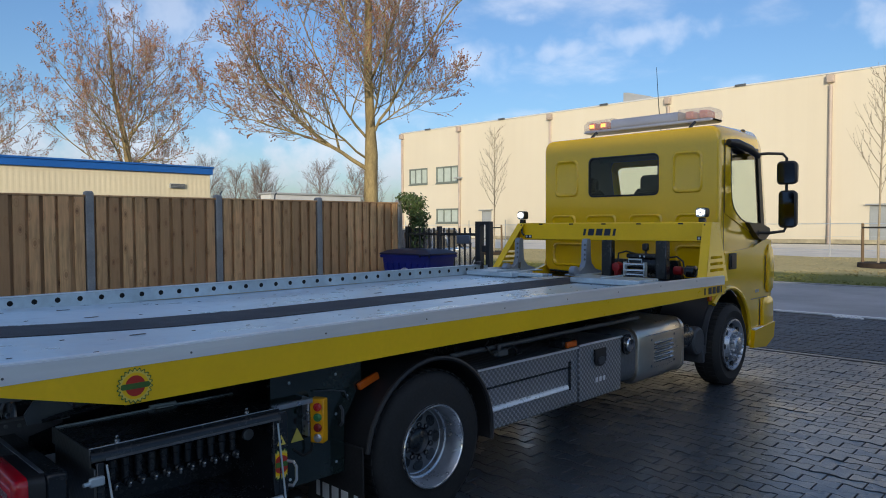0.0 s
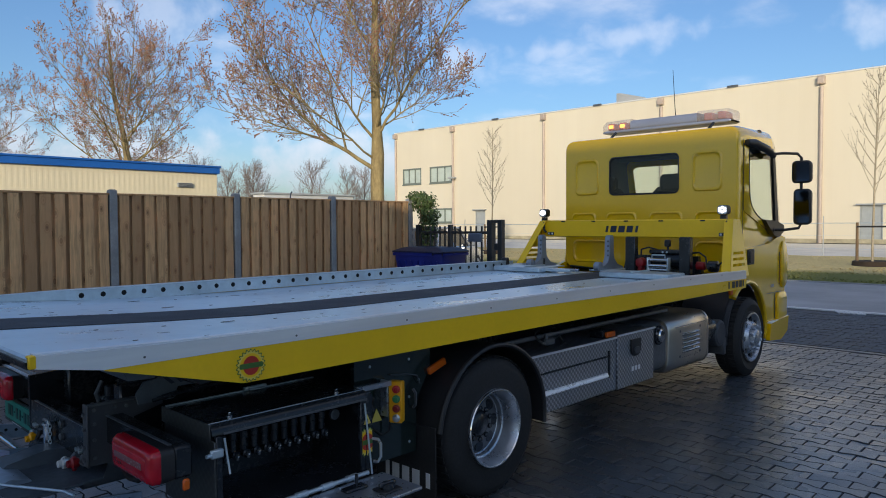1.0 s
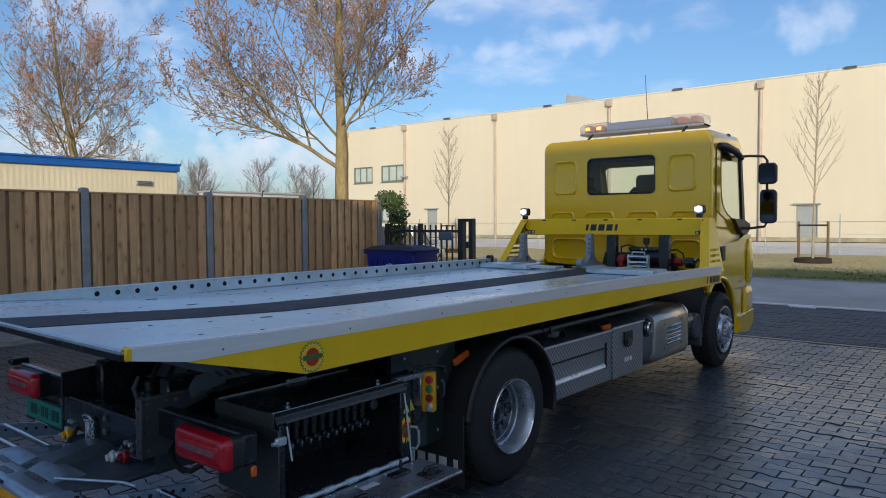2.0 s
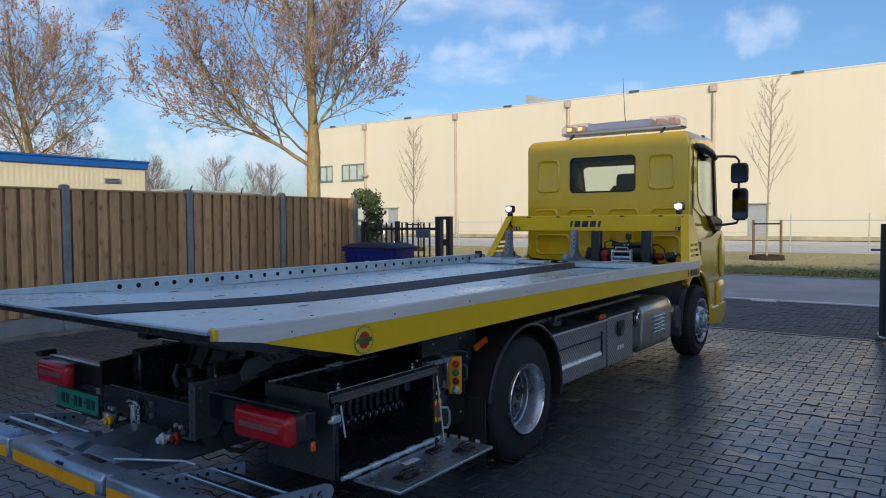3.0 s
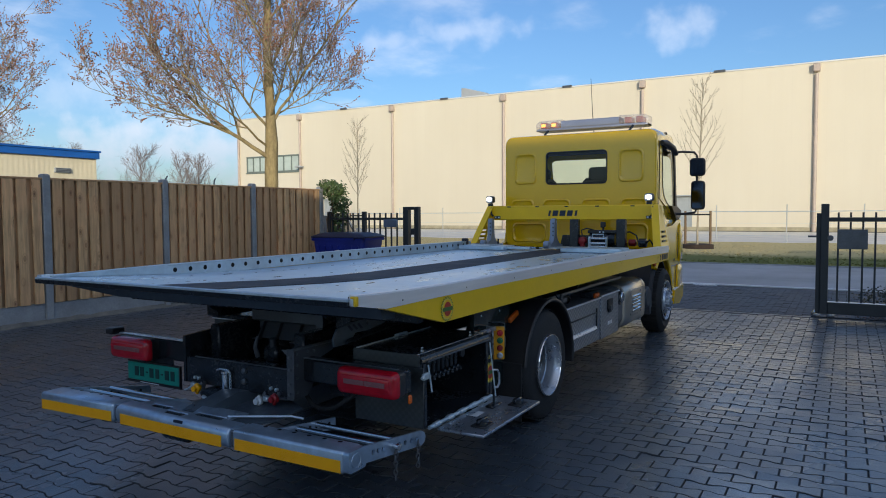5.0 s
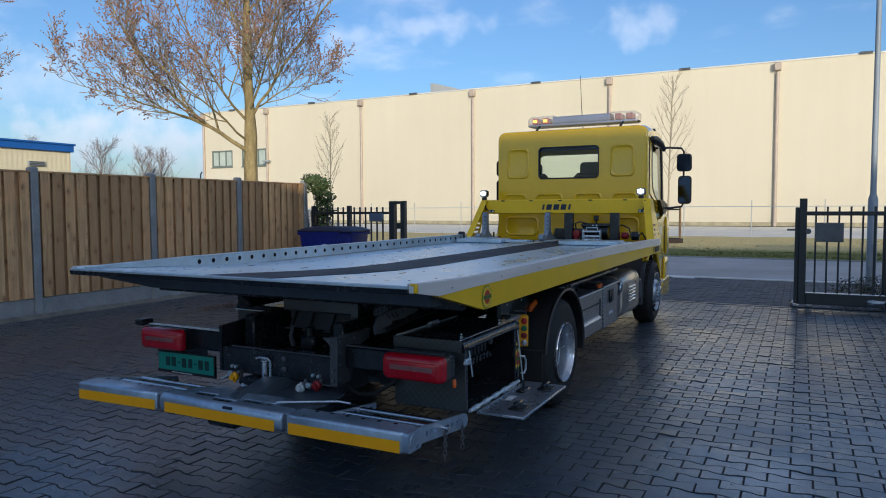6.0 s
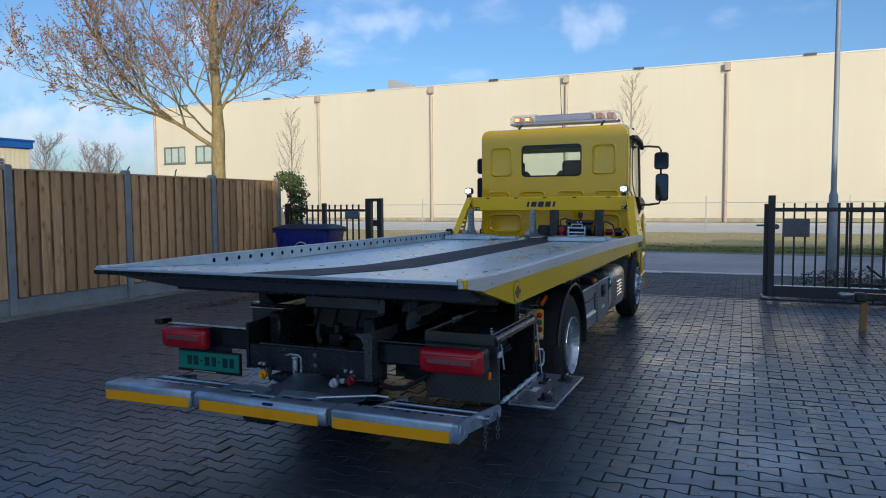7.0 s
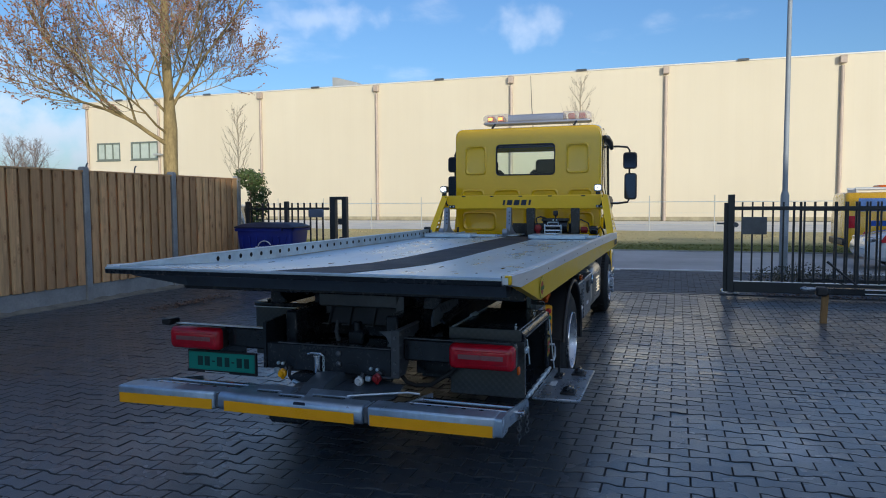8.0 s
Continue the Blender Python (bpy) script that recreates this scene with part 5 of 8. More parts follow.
part("lid_trim", Geo().box(TX0, TX1, TY1 - 0.02, TY1 - 0.008, 0.7825, 0.788, 0.001), GALV, tb)
part("lid_hinge", Geo().tube([(1.40, TY1 - 0.014, 0.792), (1.52, TY1 - 0.014, 0.792)], 0.010, 8).box(1.42, 1.50, TY1 - 0.04, TY1 - 0.02, 0.785, 0.792, 0.002), GALV, tb)
part("corner_clip", Geo().box(0.995, 1.05, 2.752, 2.772, 0.655, 0.690, 0.005).tube([(1.0, 2.76, 0.672), (0.975, 2.755, 0.672)], 0.008, 8), GALV, tb, "small galvanised corner clip")
part("door_post", Geo().box(TX0 + 0.009, 1.055, TY0, 2.79, 0.40, 0.735, 0.004), BLACK, tb)
vb = part("valve_block", Geo().box(1.10, 1.70, 2.97, 3.08, 0.56, 0.68, 0.01), BLACK, truck)
for k in range(11):
    x = 1.14 + 0.052 * k
    part("valve_lever", Geo().tube([(x, 2.95, 0.605), (x, 2.925, 0.595), (x, 2.905, 0.577)], 0.003, 6).lathe([(-0.007, 0.0), (-0.005, 0.006), (0.005, 0.006), (0.007, 0.0)], "y", (x, 2.902, 0.575), 8), DARKSTEEL, vb)
    part("valve_spool", Geo().lathe([(0, 0.017), (0.05, 0.017), (0.054, 0.021), (0.082, 0.021), (0.088, 0.012), (0.098, 0.010), (0.099, 0)], "z", (x, 2.945, 0.60), 10), BLACK, vb)
    part("spool_cap", Geo().lathe([(0, 0.019), (-0.03, 0.019), (-0.036, 0.012), (-0.044, 0.012), (-0.045, 0)], "y", (x + 0.004, 2.95, 0.585), 10), BLACK, vb)
    part("coil_screw", Geo().lathe([(0, 0.006), (-0.005, 0.005), (-0.006, 0)], "y", (x + 0.004, 2.905, 0.585), 6), CHROME, vb)
part("pressure_gauge", Geo().lathe([(0, 0.026), (-0.016, 0.026), (-0.018, 0.022), (-0.016, 0)], "y", (1.73, 2.94, 0.655), 14), DARKSTEEL, vb)
for x, x2, y2, z2 in ((1.06, 1.075, 2.755, 0.58), (1.785, 1.80, 2.735, 0.392)):
    part("flap_strut", Geo().tube([(x, 2.768, 0.725), (x2, y2, z2)], 0.0045, 8), GALV, tb)
fl = part("box_flap", Geo().box(1.12, 1.88, 2.475, 2.752, 0.362, 0.378, 0.004), FLAPSTEEL, truck, "open steel flap lying flat")
part("flap_hinge", Geo().tube([(1.06, 2.765, 0.392), (1.80, 2.765, 0.392)], 0.011, 10), GALV, fl)
for k in range(5):
    part("hinge_knuckle", Geo().tube([(1.11 + 0.14 * k, 2.765, 0.392), (1.17 + 0.14 * k, 2.765, 0.392)], 0.016, 10), GALV, fl)
for k in range(4):
    part("flap_rivet", Geo().lathe([(0, 0.006), (0.003, 0.005), (0.004, 0)], "z", (1.22 + 0.19 * k, 2.725, 0.378), 8), GALV, fl)
for x, y in ((1.27, 2.56), (1.74, 2.56)):
    lt = part("flap_latch", Geo().box(x - 0.055, x + 0.055, y - 0.045, y + 0.045, 0.378, 0.388, 0.005), PLASTIC, truck, "black flush latch")
    part("latch_body", Geo().lathe([(0, 0.034), (0.018, 0.032), (0.024, 0.024), (0.024, 0)], "z", (x, y, 0.388), 16).box(x - 0.05, x + 0.05, y - 0.010, y + 0.010, 0.395, 0.418, 0.006), BLACK, lt)
    part("latch_cup", Geo().lathe([(0, 0.045), (-0.02, 0.042), (-0.03, 0.03), (-0.03, 0)], "z", (x, y, 0.362), 14), PLASTIC, lt)
part("flap_catch", Geo().box(1.58, 1.70, 2.645, 2.70, 0.378, 0.392, 0.005).tube([(1.66, 2.68, 0.39), (1.66, 2.68, 0.44)], 0.008, 6), BLACK, fl)
part("flap_label", Geo().box(1.40, 1.50, 2.66, 2.70, 0.3785, 0.3795), WHITE, fl, smooth=0)
bp = part("box_post", Geo().box(1.768, 1.842, 2.777, 2.80, 0.40, 0.765, 0.004), BLACK, tb)
part("warning_label", Geo().prism([(1.785, 0.622), (1.828, 0.622), (1.806, 0.668)], "y", 2.7735, 2.7765), REFLECTPALE, tb, "yellow warning triangle", smooth=0)
part("warning_label", Geo().prism([(1.935, 0.575), (2.005, 0.575), (1.970, 0.64)], "y", 2.8955, 2.8985), REFLECTPALE, tb, "yellow warning triangle", smooth=0)
part("label_sign", Geo().box(1.803, 1.809, 2.7722, 2.7732, 0.630, 0.648), INK, tb, smooth=0)
emblem(1.805, 2.777, 0.536, 0.070, -1, tb, 0.030)
part("grab_hook", Geo().tube([(1.835, 2.775, 0.545), (1.848, 2.745, 0.545), (1.860, 2.740, 0.52), (1.860, 2.740, 0.46), (1.845, 2.745, 0.437), (1.835, 2.765, 0.437)], 0.007, 6), RIM, tb)

# left tool box, of which the rear end shows between arm and deck
lb = part("tool_box", Geo().box(1.50, 2.02, 4.45, 4.86, 0.42, 0.768, 0.006), TREADDARK, truck, "closed tread plate tool box")
part("box_lid", Geo().box(1.49, 2.03, 4.44, 4.87, 0.769, 0.803, 0.010), BLACK, lb, "glossy black lid")
part("lid_line", Geo().box(1.484, 1.4895, 4.45, 4.865, 0.764, 0.772, 0.002), ALU, lb)
part("lid_catch", Geo().box(1.52, 1.60, 4.68, 4.78, 0.803, 0.822, 0.006).tube([(1.54, 4.73, 0.82), (1.54, 4.73, 0.85)], 0.012, 8), BLACK, lb)
# bright sliver laid on the lid in place of a glint
part("lid_stay", Geo().box(1.50, 1.51, 4.52, 4.55, 0.8035, 0.807, 0.001), GALV, lb)

# yellow push-button station on the right side
TURN_BOX = Matrix.Translation((2.030, 2.822, 0)) @ Matrix.Rotation(radians(-60), 4, "Z")


def turned(geo):
    """The control box looks half backwards."""
    geo.v = [tuple(TURN_BOX @ Vector(p)) for p in geo.v]
    return geo


cb = part("control_box", turned(Geo().box(-0.036, 0.036, 0.0, 0.050, 0.568, 0.780, 0.006)), BOXAMBER, truck, "amber yellow push-button control box")
for k, m in enumerate((CARRED, GREENBTN, REDBTN, RIM)):
    z = 0.742 - 0.049 * k
    part("push_button", turned(Geo().lathe([(0, 0.020), (-0.008, 0.020), (-0.012, 0.014), (-0.020, 0.013), (-0.021, 0)], "y", (0.006, 0.0, z), 14)), m, cb)
part("control_bracket", Geo().box(1.80, 2.02, 2.835, 2.850, 0.760, 0.786, 0.003).box(2.0, 2.012, 2.85, 2.93, 0.60, 0.786, 0.003), FLAPSTEEL, cb)
part("bracket_cable", Geo().tube([(2.03, 2.86, 0.568), (2.03, 2.87, 0.52), (2.0, 2.89, 0.50), (1.95, 2.895, 0.54)], 0.006, 8), RUBBER, cb)
part("latch_hook", Geo().tube([(2.22, 2.89, 0.70), (2.22, 2.87, 0.68), (2.22, 2.87, 0.62), (2.22, 2.89, 0.60)], 0.008, 6), DARKSTEEL, truck)

# ---- underlift (spectacle lift) folded behind the truck ----
ul = part("underlift", Geo().box(0.86, 1.6, 3.78, 4.10, 0.30, 0.44, 0.012), DARKSTEEL, truck, "galvanised underlift with yellow reflective edge")


def segment(y0, y1, xa, xb, r, inset):
    """A box-section bar whose front runs from xa at y0 to xb at y1, with a reflective strip along it."""
    def ring(f, i):
        y, x0_ = y0 + (y1 - y0) * f, xa + (xb - xa) * f
        return [(x, y, z) for x, z in rrect(x0_ + i, x0_ + 0.135 - i, 0.376 + i, 0.478 - i, r)]
    e = 0.010 / (y1 - y0)
    sg = part("cross_bar", Geo().loft([ring(0, 0.008), ring(e * 0.3, 0.003), ring(e, 0), ring(1 - e, 0), ring(1 - e * 0.3, 0.003), ring(1, 0.008)]), LIFTSTEEL, truck)
    fa_, fb_ = inset / (y1 - y0), 1 - inset / (y1 - y0)
    q = [(xa + (xb - xa) * f - d, y0 + (y1 - y0) * f, z) for d in (0.0006, 0.0024) for f, z in ((fa_, 0.381), (fb_, 0.381), (fb_, 0.437), (fa_, 0.437))]
    part("reflective_strip", Geo().add(q, [(0, 1, 2, 3), (7, 6, 5, 4), (0, 4, 5, 1), (1, 5, 6, 2), (2, 6, 7, 3), (3, 7, 4, 0)]), REFLECT, sg, "amber yellow reflective strip", smooth=0)
    return sg


segment(4.362, 4.985, 0.337, 0.300, 0.014, 0.012)
ms = segment(3.468, 4.338, 0.334, 0.334, 0.034, 0.045)
segment(2.772, 3.440, 0.347, 0.338, 0.014, 0.014)
for y in (3.454, 4.350):
    part("hinge_core", Geo().box(0.350, 0.458, y - 0.013, y + 0.013, 0.385, 0.466, 0.006), DARKSTEEL, ul)
    part("hinge_lip", Geo().box(0.352, 0.46, y - 0.004, y + 0.004, 0.468, 0.474, 0.002), LIFTSTEEL, ul)
part("maker_badge", Geo().prism(rrect(3.795, 3.865, 0.444, 0.466, 0.008), "x", 0.3335, 0.342, Matrix.Translation((0.002, 0, 0))), INK, ms)


def fork_top(x):
    """The forks fall towards the truck."""
    return 0.482 - 0.125 * (x - 0.396)


# right fork: a plate with round openings, a pin and a rounded end
g = Geo()
holes = (0.530, 0.570, 0.610, 0.745, 0.798, 0.851, 0.903)
edges = [0.47, 0.55, 0.59, 0.655, 0.77, 0.8245, 0.877, 0.945]
for cx, x0_, x1_ in zip(holes, edges, edges[1:]):
    cz, r = fork_top(cx) - 0.038, 0.0135
    lo, hi = (lambda x: fork_top(x) - 0.078), fork_top
    sq = [(x0_, lo(x0_)), (cx, lo(cx)), (x1_, lo(x1_)), (x1_, fork_top(x1_) - 0.038), (x1_, hi(x1_)), (cx, hi(cx)), (x0_, hi(x0_)), (x0_, fork_top(x0_) - 0.038)]
    ho = [(cx + r * math.cos(radians(a)), cz + r * math.sin(radians(a))) for a in (225, 270, 315, 0, 45, 90, 135, 180)]
    rim8 = [(i, (i + 1) % 8, 8 + (i + 1) % 8, 8 + i) for i in range(8)]
    for yy in (2.742, 2.754):
        g.add([(a, yy, b) for a, b in sq] + [(a, yy, b) for a, b in ho], rim8)
    g.add([(a, 2.742, b) for a, b in ho] + [(a, 2.754, b) for a, b in ho], rim8)
    for f in (lo, hi):
        g.add([(x0_, 2.742, f(x0_)), (x1_, 2.742, f(x1_)), (x1_, 2.754, f(x1_)), (x0_, 2.754, f(x0_))], [(0, 1, 2, 3)])
fk = part("fork_plate", g, LIFTSTEEL, truck, "perforated galvanised fork plate", smooth=0, weld=True)
part("fork_end", Geo().prism(rrect(0.351, 0.475, 0.380, 0.476, 0.014), "y", 2.742, 2.778), LIFTSTEEL, fk)
part("fork_cap", Geo().lathe([(0, 0.036), (-0.003, 0.035), (-0.003, 0.030), (-0.0015, 0.029), (-0.0015, 0)], "y", (0.402, 2.742, 0.428), 24), LIFTSTEEL, fk)
part("fork_tip", Geo().prism([(0.945, fork_top(0.945)), (0.975, fork_top(0.975) - 0.012), (0.988, fork_top(0.98) - 0.038), (0.975, fork_top(0.975) - 0.064), (0.945, fork_top(0.945) - 0.078)], "y", 2.742, 2.754), LIFTSTEEL, fk)
part("lock_pin", Geo().lathe([(0, 0.012), (-0.022, 0.012), (-0.026, 0.017), (-0.038, 0.017), (-0.04, 0)], "y", (0.69, 2.742, fork_top(0.69) - 0.036), 14), CHROME, fk, "bright locking pin")
part("fork_inner", Geo().prism([(0.47, 0.392), (0.95, 0.335), (0.95, 0.400), (0.47, 0.462)], "y", 3.300, 3.314), LIFTSTEEL, ul)
for k in range(8):
    x = 0.53 + 0.052 * k
    part("plate_hole", Geo().lathe([(0, 0.010), (-0.002, 0.010)], "y", (x, 3.2995, fork_top(x) - 0.040), 10), BLACK, ul)
for x in (0.642, 0.790):
    z = fork_top(x) - 0.030
    part("rod", Geo().tube([(x, 2.756, z), (x, 3.298, z)], 0.014, 10), CHROME, ul, "bright steel rod")
# left fork
lf_ = part("fork_plate", Geo().prism([(0.43, 0.476), (1.025, 0.360), (1.035, 0.32), (1.02, 0.282), (0.43, 0.385)], "y", 4.962, 4.978), LIFTSTEEL, truck, "perforated galvanised fork plate")
for k in range(9):
    x = 0.52 + 0.054 * k
    part("plate_hole", Geo().lathe([(0, 0.009), (-0.002, 0.009)], "y", (x, 4.9615, 0.430 - 0.165 * (x - 0.43)), 10), BLACK, lf_)
part("fork_inner", Geo().prism([(0.47, 0.392), (0.78, 0.35), (0.78, 0.415), (0.47, 0.462)], "y", 4.300, 4.312), LIFTSTEEL, ul)
for x in (0.590, 0.734):
    z = fork_top(x) - 0.030
    part("rod", Geo().tube([(x, 4.31, z), (x, 4.96, z - 0.004)], 0.014, 10), CHROME, ul, "bright steel rod")
# thin dark sheets that draw the shadow below the rods
for x in (0.60, 0.745):
    part("rod_shadow_tray", Geo().box(x + 0.03, x + 0.075, 4.32, 4.95, fork_top(x) - 0.085, fork_top(x) - 0.080), DARKSTEEL, ul)
# centre plates, slots and boom
part("cover_plate", Geo().prism([(0.46, 3.47), (0.60, 3.40), (0.84, 3.44), (0.92, 3.60), (0.92, 3.94), (0.72, 4.02), (0.46, 4.02)], "z", 0.452, 0.462), TAILSTEEL, ul)
part("cover_plate", Geo().prism([(0.46, 4.02), (0.62, 4.02), (0.66, 4.16), (0.60, 4.30), (0.46, 4.33)], "z", 0.448, 0.458), LIFTSTEEL, ul)
part("cover_fold", Geo().prism([(0.455, 0.470), (0.52, 0.492), (0.60, 0.470), (0.60, 0.463), (0.455, 0.463)], "y", 3.60, 3.86), LIFTSTEEL, ul)
part("cover_fold", Geo().prism([(0.455, 0.466), (0.53, 0.486), (0.60, 0.464), (0.60, 0.459), (0.455, 0.459)], "y", 3.96, 4.20), LIFTSTEEL, ul)
for x, y0_, y1_, z in ((0.385, 3.846, 3.978, 0.4785), (0.432, 4.015, 4.145, 0.4785), (0.432, 3.610, 3.800, 0.4785)):
    part("slot", Geo().prism(rrect(x - 0.016, x + 0.016, y0_, y1_, 0.010, 2), "z", z, z + 0.0012), BLACK, ul)
    part("slot_lip", Geo().box(x + 0.017, x + 0.023, y0_ - 0.01, y1_ + 0.01, z - 0.001, z + 0.006, 0.002), LIFTSTEEL, ul)
part("boom", Geo().prism([(0.50, 0.463), (0.56, 0.498), (0.72, 0.530), (0.90, 0.505), (0.96, 0.47), (0.96, 0.40), (0.56, 0.40)], "y", 3.80, 3.93), TAILSTEEL, ul, "folded steel boom")
part("pivot", Geo().lathe([(0, 0.05), (0.04, 0.05), (0.05, 0.035), (0.05, 0)], "z", (0.60, 3.96, 0.44), 18), DARKSTEEL, ul)
part("edge_bar", Geo().tube([(0.48, 3.62, 0.480), (0.494, 3.581, 0.482), (0.645, 3.34, 0.478), (0.664, 3.276, 0.470)], 0.006, 6), GALV, ul)
for y0_, x0_ in ((2.87, 0.452), (4.43, 0.440)):
    for k in range(6):
        part("top_hole", Geo().prism([(x0_ - 0.0006 * k + 0.010 * math.cos(radians(60 * j)), y0_ + 0.092 * k + 0.013 * math.sin(radians(60 * j))) for j in range(6)], "z", 0.4784, 0.4794), BLACK, ul, smooth=0)
part("boom_shoe", Geo().box(0.42, 0.70, 3.86, 4.08, 0.31, 0.374, 0.02), BLACK, ul)
# safety chains at the fork
for k, (x, n_) in enumerate(((0.70, 7), (0.90, 6))):
    g = Geo()
    for i in range(n_):
        z = fork_top(x) - 0.055 - 0.022 * i
        m = Matrix.Translation((x + 0.004 * math.sin(2 * i), 2.733, z)) @ Matrix.Rotation(radians(90 * (i % 2) + 20), 4, "Z")
        g.tube([m @ Vector((0.009 * math.cos(t), 0, 0.0165 * math.sin(t))) for t in [2 * math.pi * j / 10 for j in range(11)]], 0.003, 5, caps=False)
    part("chain", g, DARKSTEEL, fk)

# ---- yellow headboard over the deck ----
hb = part("headboard", Geo().box(6.45, 6.52, 2.83, 5.09, 1.42, 1.61, 0.012), YELLOW_FRAME, truck, "yellow steel headboard beam")
for k, y in enumerate((3.14, 3.58, 3.98, 4.38, 4.78)):
    part("slot", Geo().box(6.447, 6.4495, y - 0.025, y + 0.025, 1.588, 1.602), BLACK, hb, smooth=0)
x_marks = [(3.845, 0.028), (3.905, 0.07), (4.0, 0.075), (4.10, 0.07), (4.20, 0.028)]
for y, w in x_marks:
    part("maker_mark", Geo().prism([(y, 1.475), (y + w, 1.475), (y + w - 0.014, 1.545), (y - 0.014, 1.545)], "x", 6.446, 6.449), INK, hb, "dark block marking", smooth=0)
for y in (2.93, 4.95):
    part("reflector", Geo().box(6.442, 6.449, y - 0.045, y + 0.045, 1.44, 1.475, 0.002), INK, hb)
    for d in (-0.024, 0.024):
        part("reflector_eye", Geo().lathe([(0, 0.012), (-0.003, 0.012), (-0.003, 0.006)], "x", (6.442, y + d, 1.457), 12), WHITE, hb)
for s, yt, yb in ((-1, 2.83, 2.70), (1, 5.09, 5.17)):
    q = -s
    # bent plate: a narrow leaning face and a splayed slotted side
    def leg_at(u, z, d):
        f = (1.605 - z) / 0.535
        xa, xb = 6.43 - 0.40 * f, 6.60 - 0.11 * f
        return (xa + (xb - xa) * u, yt + (yb - yt) * f + q * d, z)
    o = [leg_at(0, 1.605, 0), leg_at(0, 1.605, 0.085), leg_at(0, 1.07, 0.085), leg_at(0, 1.07, 0)]
    box_faces = [(0, 1, 2, 3), (7, 6, 5, 4), (0, 4, 5, 1), (1, 5, 6, 2), (2, 6, 7, 3), (3, 7, 4, 0)]
    lg = part("headboard_leg", Geo().add(o + [(x + 0.012, y, z) for x, y, z in o], box_faces), YELLOW_FRAME, truck)
    g = Geo()
    bands = [(1.605, 1.30, 0, 1)]
    for z in (1.30, 1.245, 1.19):
        bands += [(z, z - 0.026, 0, 0.13), (z, z - 0.026, 0.86, 1), (z - 0.026, z - 0.055, 0, 1)]
    bands.append((1.135, 1.07, 0, 1))
    for z0, z1, u0, u1 in bands:
        o = [leg_at(u0, z0, 0), leg_at(u1, z0, 0), leg_at(u1, z1, 0), leg_at(u0, z1, 0)]
        g.add(o + [(x, y + q * 0.008, z) for x, y, z in o], box_faces)
    part("side_plate", g, YELLOW_FRAME, lg, "slotted yellow side plate", smooth=0)
    part("hook", Geo().tube([(6.445, yt + q * 0.06, 1.60), (6.42, yt + q * 0.06, 1.58), (6.42, yt + q * 0.065, 1.50), (6.435, yt + q * 0.085, 1.47)], 0.012, 8), BLACK, hb)
# working lamps
for y in (2.955, 5.085):
    wl_ = part("work_lamp", Geo().prism(rrect(y - 0.052, y + 0.052, 1.652, 1.745, 0.03), "x", 6.48, 6.55), PLASTIC, truck, "square LED working lamp, switched on")
    part("lamp_bezel", Geo().prism(rrect(y - 0.047, y + 0.047, 1.657, 1.740, 0.026), "x", 6.472, 6.4795), RIM, wl_)
    for dy, dz in ((0, 0.020), (0, -0.020), (0.025, 0.010), (-0.025, 0.010), (0.025, -0.010), (-0.025, -0.010)):
        part("led", Geo().lathe([(0, 0.0135), (-0.004, 0.0135), (-0.006, 0.008), (-0.006, 0)], "x", (6.472, y + dy, 1.70 + dz), 10), LED, wl_)
    part("lamp_foot", Geo().box(6.49, 6.54, y - 0.03, y + 0.03, 1.605, 1.65, 0.006), BLACK, wl_)

# wheel stops and winch at the front of the deck
for y0, y1, xa in ((4.10, 5.0, 5.45), (2.85, 3.65, 5.35)):
    ws = part("wheel_stop", Geo().box(xa, xa + 0.34, y0 + (0.30 if y0 > 4 else 0.12), y1, 1.075, 1.125, 0.008), GALV, truck, "galvanised wheel stop")
    part("stop_bar", Geo().box(xa + 0.10, xa + 0.20, y0, y0 + 0.42, 1.085, 1.115, 0.006).box(xa - 0.01, xa + 0.34, y0 + 0.46, y0 + 0.48, 1.125, 1.14, 0.003), GALV, ws)
    part("stop_pin", Geo().tube([(xa + 0.24, y0 - 0.02, 1.10), (xa + 0.24, y0 + 0.3, 1.10)], 0.014, 8), CHROME, ws)
for y in (4.98, 4.10):
    up = part("stop_post", Geo().prism([(6.06, 1.07), (6.56, 1.07), (6.56, 1.10), (6.44, 1.13), (6.37, 1.19), (6.355, 1.26), (6.35, 1.42), (6.33, 1.445), (6.29, 1.44), (6.275, 1.41), (6.265, 1.22), (6.235, 1.155), (6.16, 1.12), (6.06, 1.10)], "y", y - 0.03, y + 0.03), POSTSTEEL, truck, "curved grey steel post")
    part("foot_plate", Geo().box(6.07, 6.54, y - 0.16, y + 0.10, 1.072, 1.085, 0.003), GALV, up)
    part("foot_toe", Geo().lathe([(-0.034, 0.045), (-0.03, 0.05), (0.03, 0.05), (0.034, 0.045)], "y", (6.09, y, 1.118), 16), POSTSTEEL, up)
    for k in range(4):
        part("post_stud", Geo().lathe([(0, 0.012), (-0.008, 0.012), (-0.010, 0)], "x", (6.272, y - 0.012, 1.23 + 0.05 * k), 8), DARKSTEEL, up)
for y in (3.79, 3.21):
    part("winch_post", Geo().box(6.19, 6.27, y - 0.055, y + 0.055, 1.07, 1.435, 0.008), BLACK, truck)
wn_ = part("winch", Geo().box(6.20, 6.62, 3.33, 3.66, 1.07, 1.09, 0.006).tube([(6.46, 3.34, 1.19), (6.46, 3.66, 1.19)], 0.085, 18), BLACK, truck, "cable winch with steel rollers")
for z, r in ((1.10, 0.016), (1.14, 0.02), (1.20, 0.016)):
    part("roller", Geo().tube([(6.24, 3.40, z), (6.24, 3.60, z)], r, 12), CHROME, wn_)
